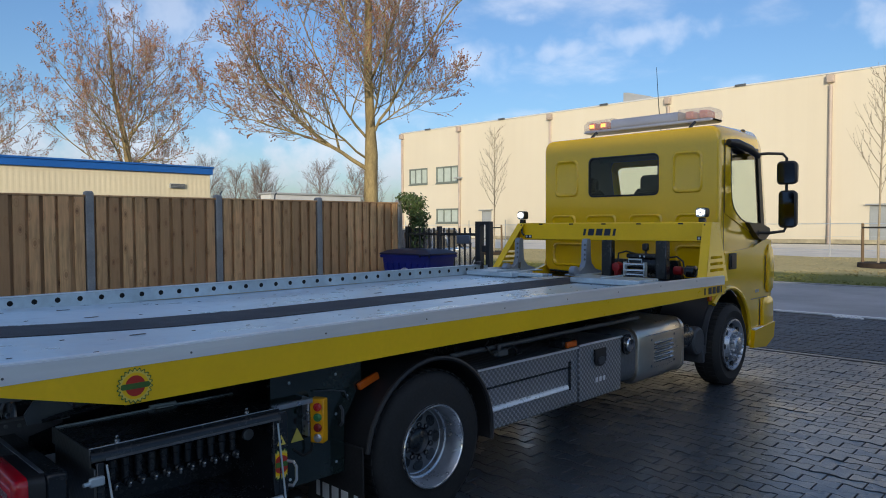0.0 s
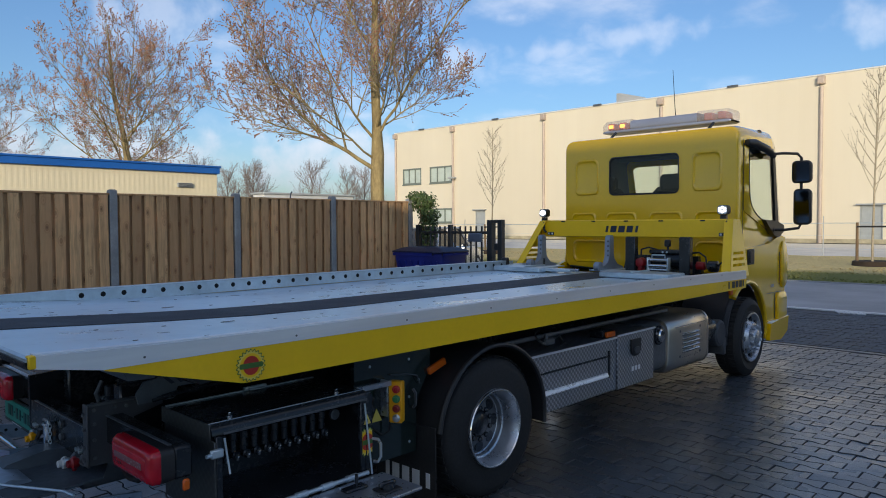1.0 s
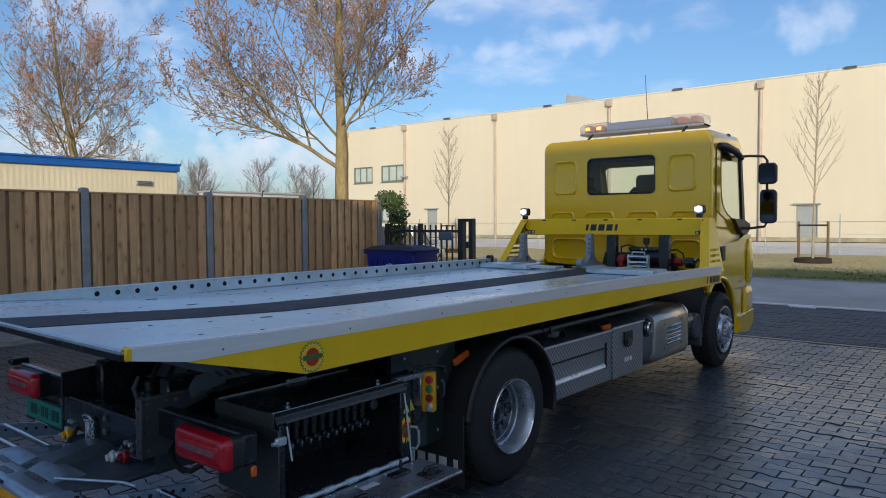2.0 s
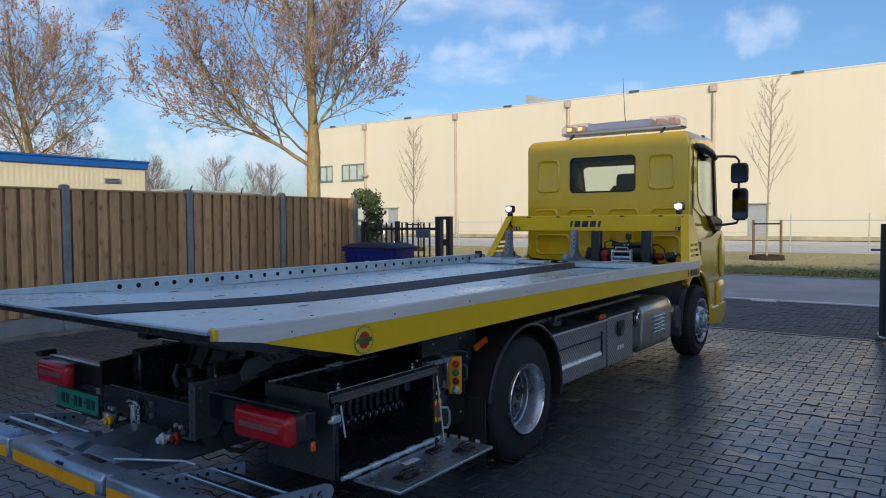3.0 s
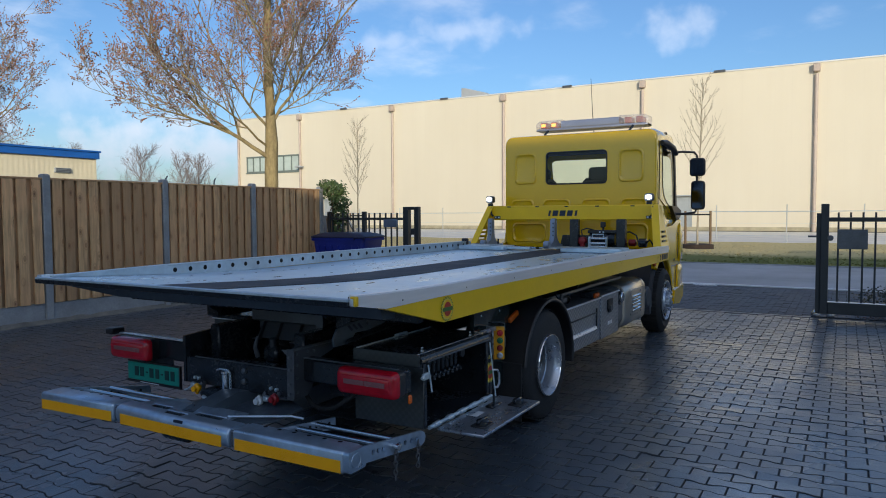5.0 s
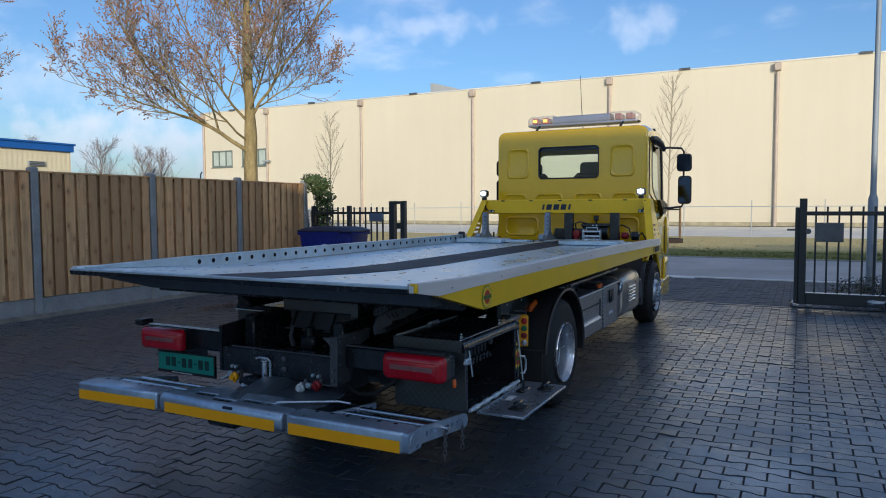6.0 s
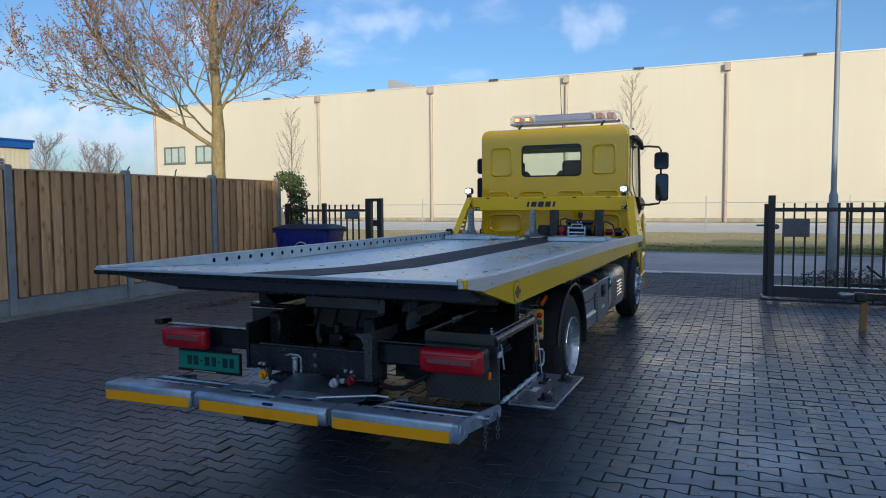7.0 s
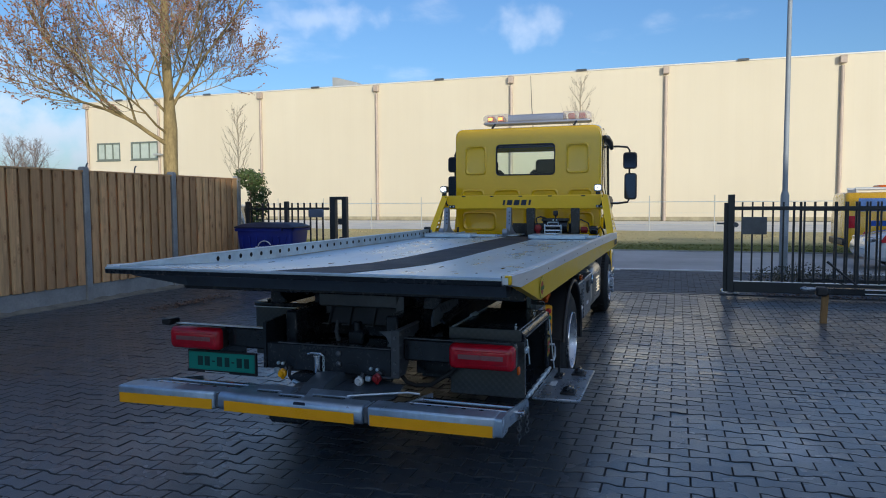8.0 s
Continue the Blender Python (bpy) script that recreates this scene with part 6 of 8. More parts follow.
part("fairlead", Geo().box(6.21, 6.27, 3.385, 3.40, 1.075, 1.225, 0.004), GALV, wn_)
part("fairlead", Geo().box(6.21, 6.27, 3.60, 3.615, 1.075, 1.225, 0.004), GALV, wn_)
part("cable_guide", Geo().tube([(6.24, 3.43, 1.22), (6.24, 3.43, 1.25), (6.24, 3.57, 1.25), (6.24, 3.57, 1.22)], 0.008, 6), GALV, wn_)
part("winch_motor", Geo().lathe([(-0.05, 0.02), (-0.045, 0.045), (0.03, 0.05), (0.05, 0.03)], "x", (6.26, 3.70, 1.17), 14).box(6.22, 6.30, 3.675, 3.725, 1.08, 1.15, 0.012), REDBTN, wn_, "red winch clutch")
part("winch_motor", Geo().lathe([(-0.045, 0.02), (-0.035, 0.042), (0.04, 0.042), (0.05, 0.02)], "y", (6.36, 3.11, 1.15), 14), REDBTN, wn_, "red winch motor end")
part("winch_brake", Geo().lathe([(-0.05, 0.03), (-0.04, 0.055), (0.04, 0.055), (0.05, 0.03)], "y", (6.36, 2.99, 1.15), 14), BLACK, wn_)
part("winch_camera", Geo().box(6.42, 6.47, 3.47, 3.53, 1.33, 1.40, 0.01).tube([(6.45, 3.5, 1.30), (6.45, 3.5, 1.34)], 0.012, 8), PLASTIC, wn_)
for y in (3.475, 3.52):
    part("winch_eye", Geo().lathe([(0, 0.010), (-0.006, 0.010), (-0.007, 0.0)], "x", (6.375, y, 1.275), 10), GALV, wn_)
part("winch_cover", Geo().box(6.38, 6.54, 3.32, 3.68, 1.255, 1.30, 0.012), BLACK, wn_)
part("winch_hose", Geo().tube([(6.36, 2.95, 1.15), (6.33, 2.90, 1.19), (6.34, 2.87, 1.14), (6.38, 2.86, 1.09)], 0.010, 8), RUBBER, wn_)
part("winch_hose", Geo().tube([(6.30, 3.72, 1.22), (6.34, 3.74, 1.30), (6.42, 3.70, 1.32), (6.46, 3.60, 1.29)], 0.009, 8), RUBBER, wn_)
part("winch_hose", Geo().tube([(6.30, 3.02, 1.12), (6.34, 3.06, 1.24), (6.42, 3.16, 1.28), (6.46, 3.30, 1.26)], 0.009, 8), RUBBER, wn_)
part("sensor_stub", Geo().tube([(5.98, 4.72, 1.09), (5.99, 4.72, 1.19)], 0.012, 8), BLACK, truck)

# ---- cab ----
cab_y0, cab_y1 = 2.955, 5.03


def rake(x, z):
    """The front leans: further forward at belt height than at the roof."""
    return x + max(0.0, x - 7.10) / 0.9 * 0.17 * min(1.0, max(0.0, (2.45 - z) / 0.85))


def cab_loop(x, ins, z1=2.565, z0=1.04):
    zl = 1.74 - 0.24 * min(1.0, max(0.0, (x - 7.03) / 0.83))
    a, b, c, d, r = cab_y0 + ins, cab_y1 - ins, z0 + ins, z1 - ins, 0.105
    lp = [(a, c + r), (a, 1.30), (a, zl), (a, 2.36), (a, d - r)]
    lp += [(a + r - r * math.cos(radians(t)), d - r + r * math.sin(radians(t))) for t in (25, 45, 65)]
    lp += [(a + r, d), (3.7, d), (4.3, d), (b - r, d)]
    lp += [(b - r + r * math.sin(radians(t)), d - r + r * math.cos(radians(t))) for t in (25, 45, 65)]
    lp += [(b, d - r), (b, 2.36), (b, zl), (b, 1.30), (b, c + r)]
    lp += [(b - r + r * math.cos(radians(t)), c + r - r * math.sin(radians(t))) for t in (30, 60)]
    lp += [(b - r, c), (a + r, c)]
    lp += [(a + r - r * math.sin(radians(t)), c + r - r * math.cos(radians(t))) for t in (30, 60)]
    return [(rake(x, z), y, z) for y, z in lp]


stations = [(6.868, 0.022, 2.56), (6.8705, 0.011, 2.56), (6.877, 0.004, 2.56), (6.89, 0.0, 2.561), (6.95, 0.0, 2.566), (7.03, 0.0, 2.58), (7.86, 0.01, 2.60), (8.02, 0.03, 2.57), (8.16, 0.07, 2.50), (8.24, 0.12, 2.44)]
loops = [cab_loop(*s) for s in stations]
skip = {(5, 2), (5, 17)}
cab = part("cab", Geo().loft(loops, False, False, skip), YELLOW, truck, "yellow painted driver's cab", smooth=50)
# inner lining
inn = [[(x + (0.03 if i == 0 else 0), y + (0.03 if y < 4 else -0.03), z + (0.03 if z < 1.8 else -0.03)) for x, y, z in lp] for i, lp in enumerate(loops)]
part("lining", Geo().loft(inn[1:9], False, False, {(4, 2), (4, 17)}), LINER, cab, smooth=50)


def window_panel(loop_pts, x_out, cy, cz, hw, hh, r):
    """A wall from the loop inwards to a rounded window opening."""
    n = len(loop_pts)
    inner = []
    for _, y, z in loop_pts:
        dy, dz = y - cy, z - cz
        k = min(hw / max(abs(dy), 1e-6), hh / max(abs(dz), 1e-6))
        py, pz = dy * k, dz * k
        # round the corners
        ey, ez = abs(py) - (hw - r), abs(pz) - (hh - r)
        if ey > 0 and ez > 0:
            l = math.hypot(ey, ez)
            if l > r:
                py = math.copysign(hw - r + ey / l * r, py)
                pz = math.copysign(hh - r + ez / l * r, pz)
        inner.append((x_out, cy + py, cz + pz))
    return inner


def dense(lp, k):
    out = []
    for i in range(len(lp)):
        a, b = Vector(lp[i]), Vector(lp[(i + 1) % len(lp)])
        m = max(1, int((b - a).length / k))
        out += [tuple(a.lerp(b, j / m)) for j in range(m)]
    return out


WY, WZ, WHW, WHH = 4.003, 2.112, 0.422, 0.218
back = dense(loops[0], 0.03)
hole = window_panel(back, 6.868, WY, WZ, WHW, WHH, 0.06)
part("back_wall", Geo().loft([back, hole, [(6.90, y, z) for _, y, z in hole]], False, False), YELLOW, cab, smooth=0)
seal = [[(x, WY + (y - WY) * k, WZ + (z - WZ) * k2) for _, y, z in hole] for x, k, k2 in ((6.862, 1.005, 1.01), (6.860, 0.97, 0.94), (6.874, 0.955, 0.92))]
rw = part("rear_window", Geo().loft([[(6.866, y, z) for _, y, z in hole]] + seal, False, False), PLASTIC, truck, "rear window in a black rubber seal")
part("pane", Geo().add([(6.876, WY + (y - WY) * 0.97, WZ + (z - WZ) * 0.94) for _, y, z in hole], [tuple(range(len(hole)))]), GLASS, rw, "clear pane", smooth=0, fix=False).visible_shadow = False
front = dense(loops[-1], 0.03)
fh = [(rake(8.25, z), y, z) for _, y, z in window_panel(front, 8.255, 3.992, 1.97, 0.90, 0.43, 0.08)]
part("front_wall", Geo().loft([front, fh], False, False), YELLOW, cab, smooth=0)
part("windscreen", Geo().add(fh, [tuple(range(len(fh)))]), GLASS, cab, "clear windscreen", smooth=0, fix=False).visible_shadow = False
for y, s in ((cab_y0, -1), (cab_y1, 1)):
    q = -s * 0.01
    glass_pts = [(7.03, y, 1.74), (rake(7.86, 1.5), y + q, 1.50), (rake(7.86, 2.36), y + q, 2.36), (7.03, y, 2.36)]
    dw = part("side_window", Geo().add(glass_pts, [(0, 1, 2, 3)]), GLASS, truck, "clear door window", smooth=0, fix=False)
    dw.visible_shadow = False
    ya, yb = (y - 0.005, y + 0.014) if s < 0 else (y - 0.014, y + 0.005)
    f = Geo().prism([(7.01, 1.74), (7.88, 1.485), (8.02, 1.47), (8.02, 1.42), (7.01, 1.70)], "y", ya, yb)
    f.prism([(7.01, 2.35), (7.88, 2.35), (7.88, 2.39), (7.01, 2.39)], "y", ya, yb)
    f.prism([(7.01, 1.74), (7.045, 1.74), (7.045, 2.35), (7.01, 2.35)], "y", ya, yb)
    f.prism([(7.86, 2.35), (7.93, 2.35), (8.09, 1.47), (7.99, 1.485)], "y", ya, yb)
    part("window_rubber", f, PLASTIC, dw, weld=True)
    sill = [(7.14, 2.35), (7.148, 2.0), (7.172, 1.84), (7.215, 1.76), (7.29, 1.70), (7.40, 1.645), (7.53, 1.605), (7.86, 1.585), (7.985, 1.58)]
    yp = (y - 0.009, y + 0.012) if s < 0 else (y - 0.012, y + 0.009)
    part("door_panel", Geo().prism([(7.014, 2.37), (7.014, 1.69), (8.0, 1.41), (8.08, 1.44)] + sill[::-1], "y", *yp), YELLOW, dw, smooth=0)
    part("window_seal", Geo().tube([(a, y + s * 0.009, b) for a, b in sill], 0.007, 6), PLASTIC, dw)
    yo = (y - 0.003, y - 0.001) if s < 0 else (y + 0.001, y + 0.003)
    part("door_gap", Geo().box(6.99, 6.996, *yo, 1.17, 2.43), INK, cab, smooth=0)
    yo = (2.910, 2.926) if s < 0 else (5.059, 5.075)
    dh = part("door_handle", Geo().box(7.05, 7.225, *yo, 1.135, 1.295, 0.007), PLASTIC, cab, "black recessed door handle")
    yo = (2.899, 2.912) if s < 0 else (5.073, 5.086)
    part("grip", Geo().box(7.075, 7.125, *yo, 1.155, 1.275, 0.005), PLASTIC, dh)
    yo = (y - 0.045, y) if s < 0 else (y, y + 0.045)
    part("rain_deflector", Geo().tube([(7.04, yo[0] + 0.02, 2.40), (7.2, y - s * -0.045, 2.40), (7.5, y + s * 0.06, 2.36), (7.72, y + s * 0.06, 2.30)], [0.03, 0.042, 0.042, 0.03], 10), PLASTIC, cab)
# pressed panels of the back wall
presses = [(4.565, 4.885, 1.905, 2.325, 0.06), (3.115, 3.435, 1.905, 2.325, 0.06), (4.60, 4.93, 1.48, 1.70, 0.05), (4.08, 4.46, 1.48, 1.70, 0.05), (3.54, 3.92, 1.48, 1.70, 0.05), (3.07, 3.40, 1.48, 1.70, 0.05), (4.42, 4.92, 1.11, 1.38, 0.07), (3.05, 3.40, 1.11, 1.38, 0.07)]
for y0, y1, z0, z1, r in presses:
    lv = [[(x, y, z) for y, z in rrect(y0 + i, y1 - i, z0 + i, z1 - i, r, 5)] for x, i in ((6.8685, 0.0), (6.856, 0.007), (6.8525, 0.014), (6.8535, 0.020), (6.8655, 0.030), (6.8665, 0.038))]
    part("pressed_panel", Geo().loft(lv, False, True), YELLOW, cab, smooth=50)
# centre tunnel below the back wall
part("engine_tunnel", Geo().prism([(3.28, 0.98), (4.22, 0.98), (4.16, 1.22), (3.34, 1.22)], "x", 6.80, 6.866), BLACK, cab)
part("lower_beam", Geo().tube([(6.86, 4.3, 1.05), (6.86, 4.55, 1.035), (6.86, 4.95, 1.06)], 0.012, 8), BLACK, cab)
# seats and wheel inside
for y in (3.74, 4.60):
    st = part("seat", Geo().box(7.10, 7.62, y - 0.25, y + 0.25, 1.35, 1.50, 0.05), SEAT, truck, "dark fabric seat")
    part("seat_back", Geo().box(7.02, 7.14, y - 0.24, y + 0.24, 1.50, 1.98, 0.05), SEAT, st)
    part("headrest", Geo().loft([[(x, yy, zz) for yy, zz in rrect(y - 0.15 + i, y + 0.15 - i, 1.93 + i, 2.12 - i, 0.05)] for x, i in ((7.03, 0.02), (7.05, 0), (7.11, 0), (7.13, 0.02))]), SEAT, st)
part("dashboard", Geo().box(7.85, 8.2, 3.05, 4.93, 1.25, 1.52, 0.05), PLASTIC, cab)
part("sun_curtain", Geo().box(7.86, 7.90, 3.1, 4.9, 2.36, 2.50, 0.01), LINER, cab)
part("cab_floor", Geo().box(6.92, 8.1, 3.02, 4.97, 1.07, 1.10), PLASTIC, cab)
# lower side skin with wheel arch
arch = arc(7.04, 0.42, 0.53, 132, -6, 16)
skin = [(6.66, 1.06)] + arch + [(7.60, 0.30), (7.98, 0.27), (8.16, 0.34), (8.22, 0.80), (8.22, 1.40), (8.05, 1.43), (7.7, 1.34), (6.96, 1.30), (6.90, 1.12)]
for y0, y1 in ((2.925, 2.965), (5.02, 5.06)):
    sk = part("side_skin", Geo().prism(skin, "y", y0, y1), YELLOW, truck, smooth=30)
    rim_ = arc(7.04, 0.42, 0.535, 132, -6, 16)
    yy = y0 - 0.012 if y0 < 4 else y1 + 0.012
    part("arch_lip", Geo().tube([(a, yy, b) for a, b in rim_], 0.022, 8), YELLOW, sk)
    s0, s1 = (y0 - 0.045, y0) if y0 < 4 else (y1, y1 + 0.045)
    part("step_panel", Geo().prism([(7.62, 0.28), (7.98, 0.25), (8.20, 0.33), (8.24, 0.50), (7.66, 0.46)], "y", s0, s1), YELLOW, sk)
    part("step_tread", Geo().box(7.66, 8.0, s0 + 0.004, s1 - 0.002, 0.455, 0.480, 0.006), ALU, sk, "bare aluminium step edge")
    t0, t1 = (y0 - 0.003, y0 + 0.002) if y0 < 4 else (y1 - 0.002, y1 + 0.003)
    part("step_slot", Geo().box(7.875, 7.905, t0, t1, 0.49, 0.78), INK, sk, smooth=0)
    part("skin_seam", Geo().box(7.64, 8.10, t0, t1, 0.785, 0.793), INK, sk, smooth=0)
    u0, u1 = (y0 - 0.03, y0 + 0.005) if y0 < 4 else (y1 - 0.005, y1 + 0.03)
    part("bumper_corner", Geo().loft([[(a, b, z) for a, b in rrect(7.93 + i, 8.23 - i, u0 + i * 0.3, u1, 0.012)] for z, i in ((0.47, 0.0), (0.70, 0.0), (0.76, 0.015), (0.785, 0.05))]), YELLOW, sk)
    part("corner_deflector", Geo().loft([[(a, b, z) for a, b in rrect(8.05 + i, 8.235 - i, u0 + i * 0.3, u1, 0.012)] for z, i in ((0.83, 0.05), (0.88, 0.01), (1.0, 0.0), (1.2, 0.0), (1.30, 0.02), (1.36, 0.06))]), YELLOW, sk)
    part("deflector_groove", Geo().box(8.025, 8.045, t0, t1, 0.87, 1.24), INK, sk, smooth=0)
    for k in range(3):
        part("badge_bar", Geo().box(7.75 + 0.035 * k, 7.775 + 0.035 * k, t0 - 0.002, t1 + 0.002, 0.852, 0.885), CHROME, sk, "small bright badge", smooth=0)
for y0, y1 in ((2.966, 3.42), (4.56, 5.019)):
    liner = arc(7.04, 0.42, 0.528, 170, -6, 18) + arc(7.04, 0.42, 0.505, 170, -6, 18)[::-1]
    part("wheel_liner", Geo().prism(liner, "y", y0, y1), PLASTIC, truck)
part("bumper", Geo().loft([[(x, y, z) for y, z in rrect(2.90 + i, 5.08 - i, 0.28 + i * 0.4, 0.78 - i * 0.4, 0.08)] for x, i in ((7.95, 0.02), (8.15, 0.0), (8.28, 0.04), (8.34, 0.12))]), YELLOW, cab)
part("grille", Geo().box(8.20, 8.27, 3.2, 4.8, 0.85, 1.45, 0.03), PLASTIC, cab)
# light bar on the roof
lbx0, lbx1 = 7.16, 7.42
bar = part("light_bar", Geo().loft([[(x, y, z) for x, z in rrect(lbx0, lbx1, 2.672, 2.782, 0.03)] for y in (3.52, 4.32)]), BARSILVER, truck, "silver and clear amber light bar")
part("bar_base", Geo().loft([[(x, y, z) for x, z in rrect(lbx0 + i, lbx1 - i, 2.647 + i, 2.682 - i, 0.015)] for y, i in ((3.15, 0.012), (3.18, 0.0), (4.66, 0.0), (4.69, 0.012))]), BARSILVER, bar)
for y0, y1 in ((3.14, 3.52), (4.32, 4.70)):
    a, b = (0.03, 0.0) if y0 < 4 else (0.0, 0.03)
    dm = part("dome", Geo().loft([[(x, y, z) for x, z in rrect(lbx0 + i, lbx1 - i, 2.672, 2.802 - i, 0.04)] for y, i in ((y0, a), (y0 + 0.05, a * 0.2), (y1 - 0.05, b * 0.2), (y1, b))]), DOME, bar, "clear dome")
    dm.visible_shadow = False
    for k in range(2):
        yy = y0 + 0.075 + 0.15 * k
        part("flash_module", Geo().box(lbx0 + 0.03, lbx1 - 0.03, yy, yy + 0.09, 2.692, 2.772, 0.01), AMBEROFF, bar)
        part("flash_led", Geo().box(lbx0 + 0.022, lbx0 + 0.029, yy + 0.015, yy + 0.075, 2.712, 2.752, 0.002), AMBER if y0 > 4 else AMBEROFF, bar, "amber flash light")
    part("bar_foot", Geo().tube([(lbx0 + 0.02, (y0 + y1) / 2, 2.662), (lbx0 - 0.05, (y0 + y1) / 2 + 0.03, 2.592), (lbx0 - 0.05, (y0 + y1) / 2 + 0.03, 2.562)], 0.016, 8), BLACK, bar)
part("antenna", Geo().tube([(7.95, 4.10, 2.56), (7.90, 4.12, 3.0), (7.86, 4.13, 3.45)], [0.008, 0.005, 0.003], 6), BLACK, cab)
part("roof_lamp", Geo().lathe([(0, 0.03), (0.03, 0.028), (0.045, 0.015), (0.045, 0)], "z", (7.62, 3.02, 2.54), 12), BLACK, cab)
# mirrors
for s, y in ((-1, cab_y0), (1, cab_y1)):
    o = lambda d: y + s * d
    arm = part("mirror_arm", Geo().tube([(7.70, o(0.0), 2.32), (7.75, o(0.15), 2.325), (7.80, o(0.28), 2.315), (7.83, o(0.31), 2.27), (7.84, o(0.31), 1.56), (7.83, o(0.29), 1.51), (7.80, o(0.15), 1.49), (7.78, o(0.0), 1.49)], 0.015, 8), PLASTIC, truck, "black tubular mirror arm")
    for z0, z1, near in ((1.995, 2.24, 0.22), (1.545, 1.935, 0.24)):
        lp = lambda x, i: [(x, yy, z) for yy, z in rrect(min(o(near), o(0.42)) + i, max(o(near), o(0.42)) - i, z0 + i, z1 - i, 0.045)]
        md = part("mirror", Geo().loft([lp(7.80, 0.012), lp(7.81, 0.0), lp(7.87, 0.006), lp(7.90, 0.03)]), PLASTIC, truck, "black mirror housing")
        mg_ = [(7.7985 - (z - z0) * 0.09, yy, z) for yy, z in rrect(min(o(near + 0.018), o(0.402)), max(o(near + 0.018), o(0.402)), z0 + 0.02, z1 - 0.02, 0.025)]
        part("mirror_glass", Geo().add(mg_ + [(x + 0.003, yy, z) for x, yy, z in mg_], [tuple(range(len(mg_)))] + [(k, (k + 1) % len(mg_), len(mg_) + (k + 1) % len(mg_), len(mg_) + k) for k in range(len(mg_))]), MIRROR, md)
    part("arm_foot", Geo().lathe([(-0.03, 0.03), (0.03, 0.05), (0.06, 0.05)], "y", (7.78, o(0.03), 1.49), 12).prism([(7.51, 1.60), (7.865, 1.592), (8.10, 1.54), (8.12, 1.48), (7.96, 1.41), (7.79, 1.43), (7.656, 1.505)], "y", min(o(-0.005), o(0.055)), max(o(-0.005), o(0.055))), PLASTIC, arm)

# ---- steel fence and gate posts on the far side of the entrance ----


def bars_fence(th, p0, p1, z0, z1, rails, step, bar=0.014, proud=0.09):
    """Vertical square bars through horizontal rails between two points on the ground."""
    a, b = Vector((p0[0], p0[1], 0)), Vector((p1[0], p1[1], 0))
    d = (b - a).normalized()
    ang = math.atan2(d.y, d.x)
    L = (b - a).length
    for z in rails:
        m = Matrix.Translation((a.x, a.y, z)) @ Matrix.Rotation(ang, 4, "Z")
        part("rail", Geo().box(0, L, -0.02, 0.02, -0.025, 0.025, 0.003, m), GATE, th)
    k = step * 0.5
    while k < L:
        p = a + d * k
        m = Matrix.Translation((p.x, p.y, 0)) @ Matrix.Rotation(ang, 4, "Z")
        part("bar", Geo().box(-bar, bar, -bar, bar, z0, z1, 0.002, m), GATE, th)
        k += step


sf = thing("steel_fence", (9.6, 9.4, 0), "anthracite steel bar fence beside the entrance", "fence")
bars_fence(sf, (9.66, 10.45), (9.52, 8.50), 0.10, 1.53, (0.25, 1.41), 0.145)
part("post", Geo().box(9.56, 9.64, 9.46, 9.54, 0, 1.56, 0.004), GATE, sf)
part("post", Geo().box(9.62, 9.70, 10.42, 10.50, 0, 1.56, 0.004), GATE, sf)
gp = thing("gate_guide_post", (9.5, 8.3, 0), "pair of anthracite gate posts joined at the top", "gate post")
part("post", Geo().box(9.43, 9.55, 8.32, 8.44, 0, 1.645, 0.006), GATE, gp)
part("post", Geo().box(9.38, 9.48, 8.05, 8.15, 0, 1.645, 0.006), GATE, gp)
part("top_bar", Geo().box(9.40, 9.52, 8.15, 8.32, 1.585, 1.645, 0.004), GATE, gp)
part("catch", Geo().box(9.39, 9.47, 8.15, 8.24, 1.10, 1.22, 0.006), GATE, gp)
part("catch", Geo().box(9.39, 9.47, 8.15, 8.22, 0.80, 0.86, 0.006), GATE, gp)
tagged(part("sign_box", Geo().box(9.46, 9.50, 8.60, 8.93, 1.24, 1.40, 0.01), BOXBLUE), "dark blue-grey box fixed to the steel fence", "box")

# ---- sliding gate, pushed open ----
sg_ = thing("sliding_gate", (9.2, -1.5, 0), "anthracite sliding gate leaf standing open on its wheel", "gate")
GX = 9.18
part("end_post", Geo().box(GX - 0.06, GX + 0.06, 1.10, 1.20, 0.07, 1.62, 0.006).box(GX - 0.03, GX + 0.03, 1.20, 1.255, 0.07, 1.49, 0.004), GATE, sg_)
part("bottom_beam", Geo().box(GX - 0.05, GX + 0.05, -7.0, 1.10, 0.07, 0.235, 0.006), GATE, sg_, "deep bottom beam")
# pale strip that paints the highlight along the beam's upper face
part("beam_top", Geo().box(GX - 0.045, GX + 0.045, -7.0, 1.10, 0.236, 0.242), ALU, sg_)
part("top_rail", Geo().box(GX - 0.03, GX + 0.03, -7.0, 1.10, 1.37, 1.43, 0.005), GATE, sg_)
y = 0.985
k = 0
while y > -6.9:
    w = 0.0165 if k % 6 == 5 else 0.0125
    part("bar", Geo().box(GX - w, GX + w, y - w, y + w, 0.242, 1.50 if w < 0.02 else 1.47, 0.002), GATE, sg_)
    y -= 0.148
    k += 1
for yy in (1.06, 1.24):
    part("gate_wheel", Geo().lathe([(-0.02, 0.05), (-0.014, 0.058), (0.014, 0.058), (0.02, 0.05)], "x", (GX, yy, 0.058), 16), CHROME, sg_)
part("latch", Geo().tube([(GX, 1.36, 1.16), (GX, 1.20, 1.16)], 0.014, 8), DARKSTEEL, sg_)
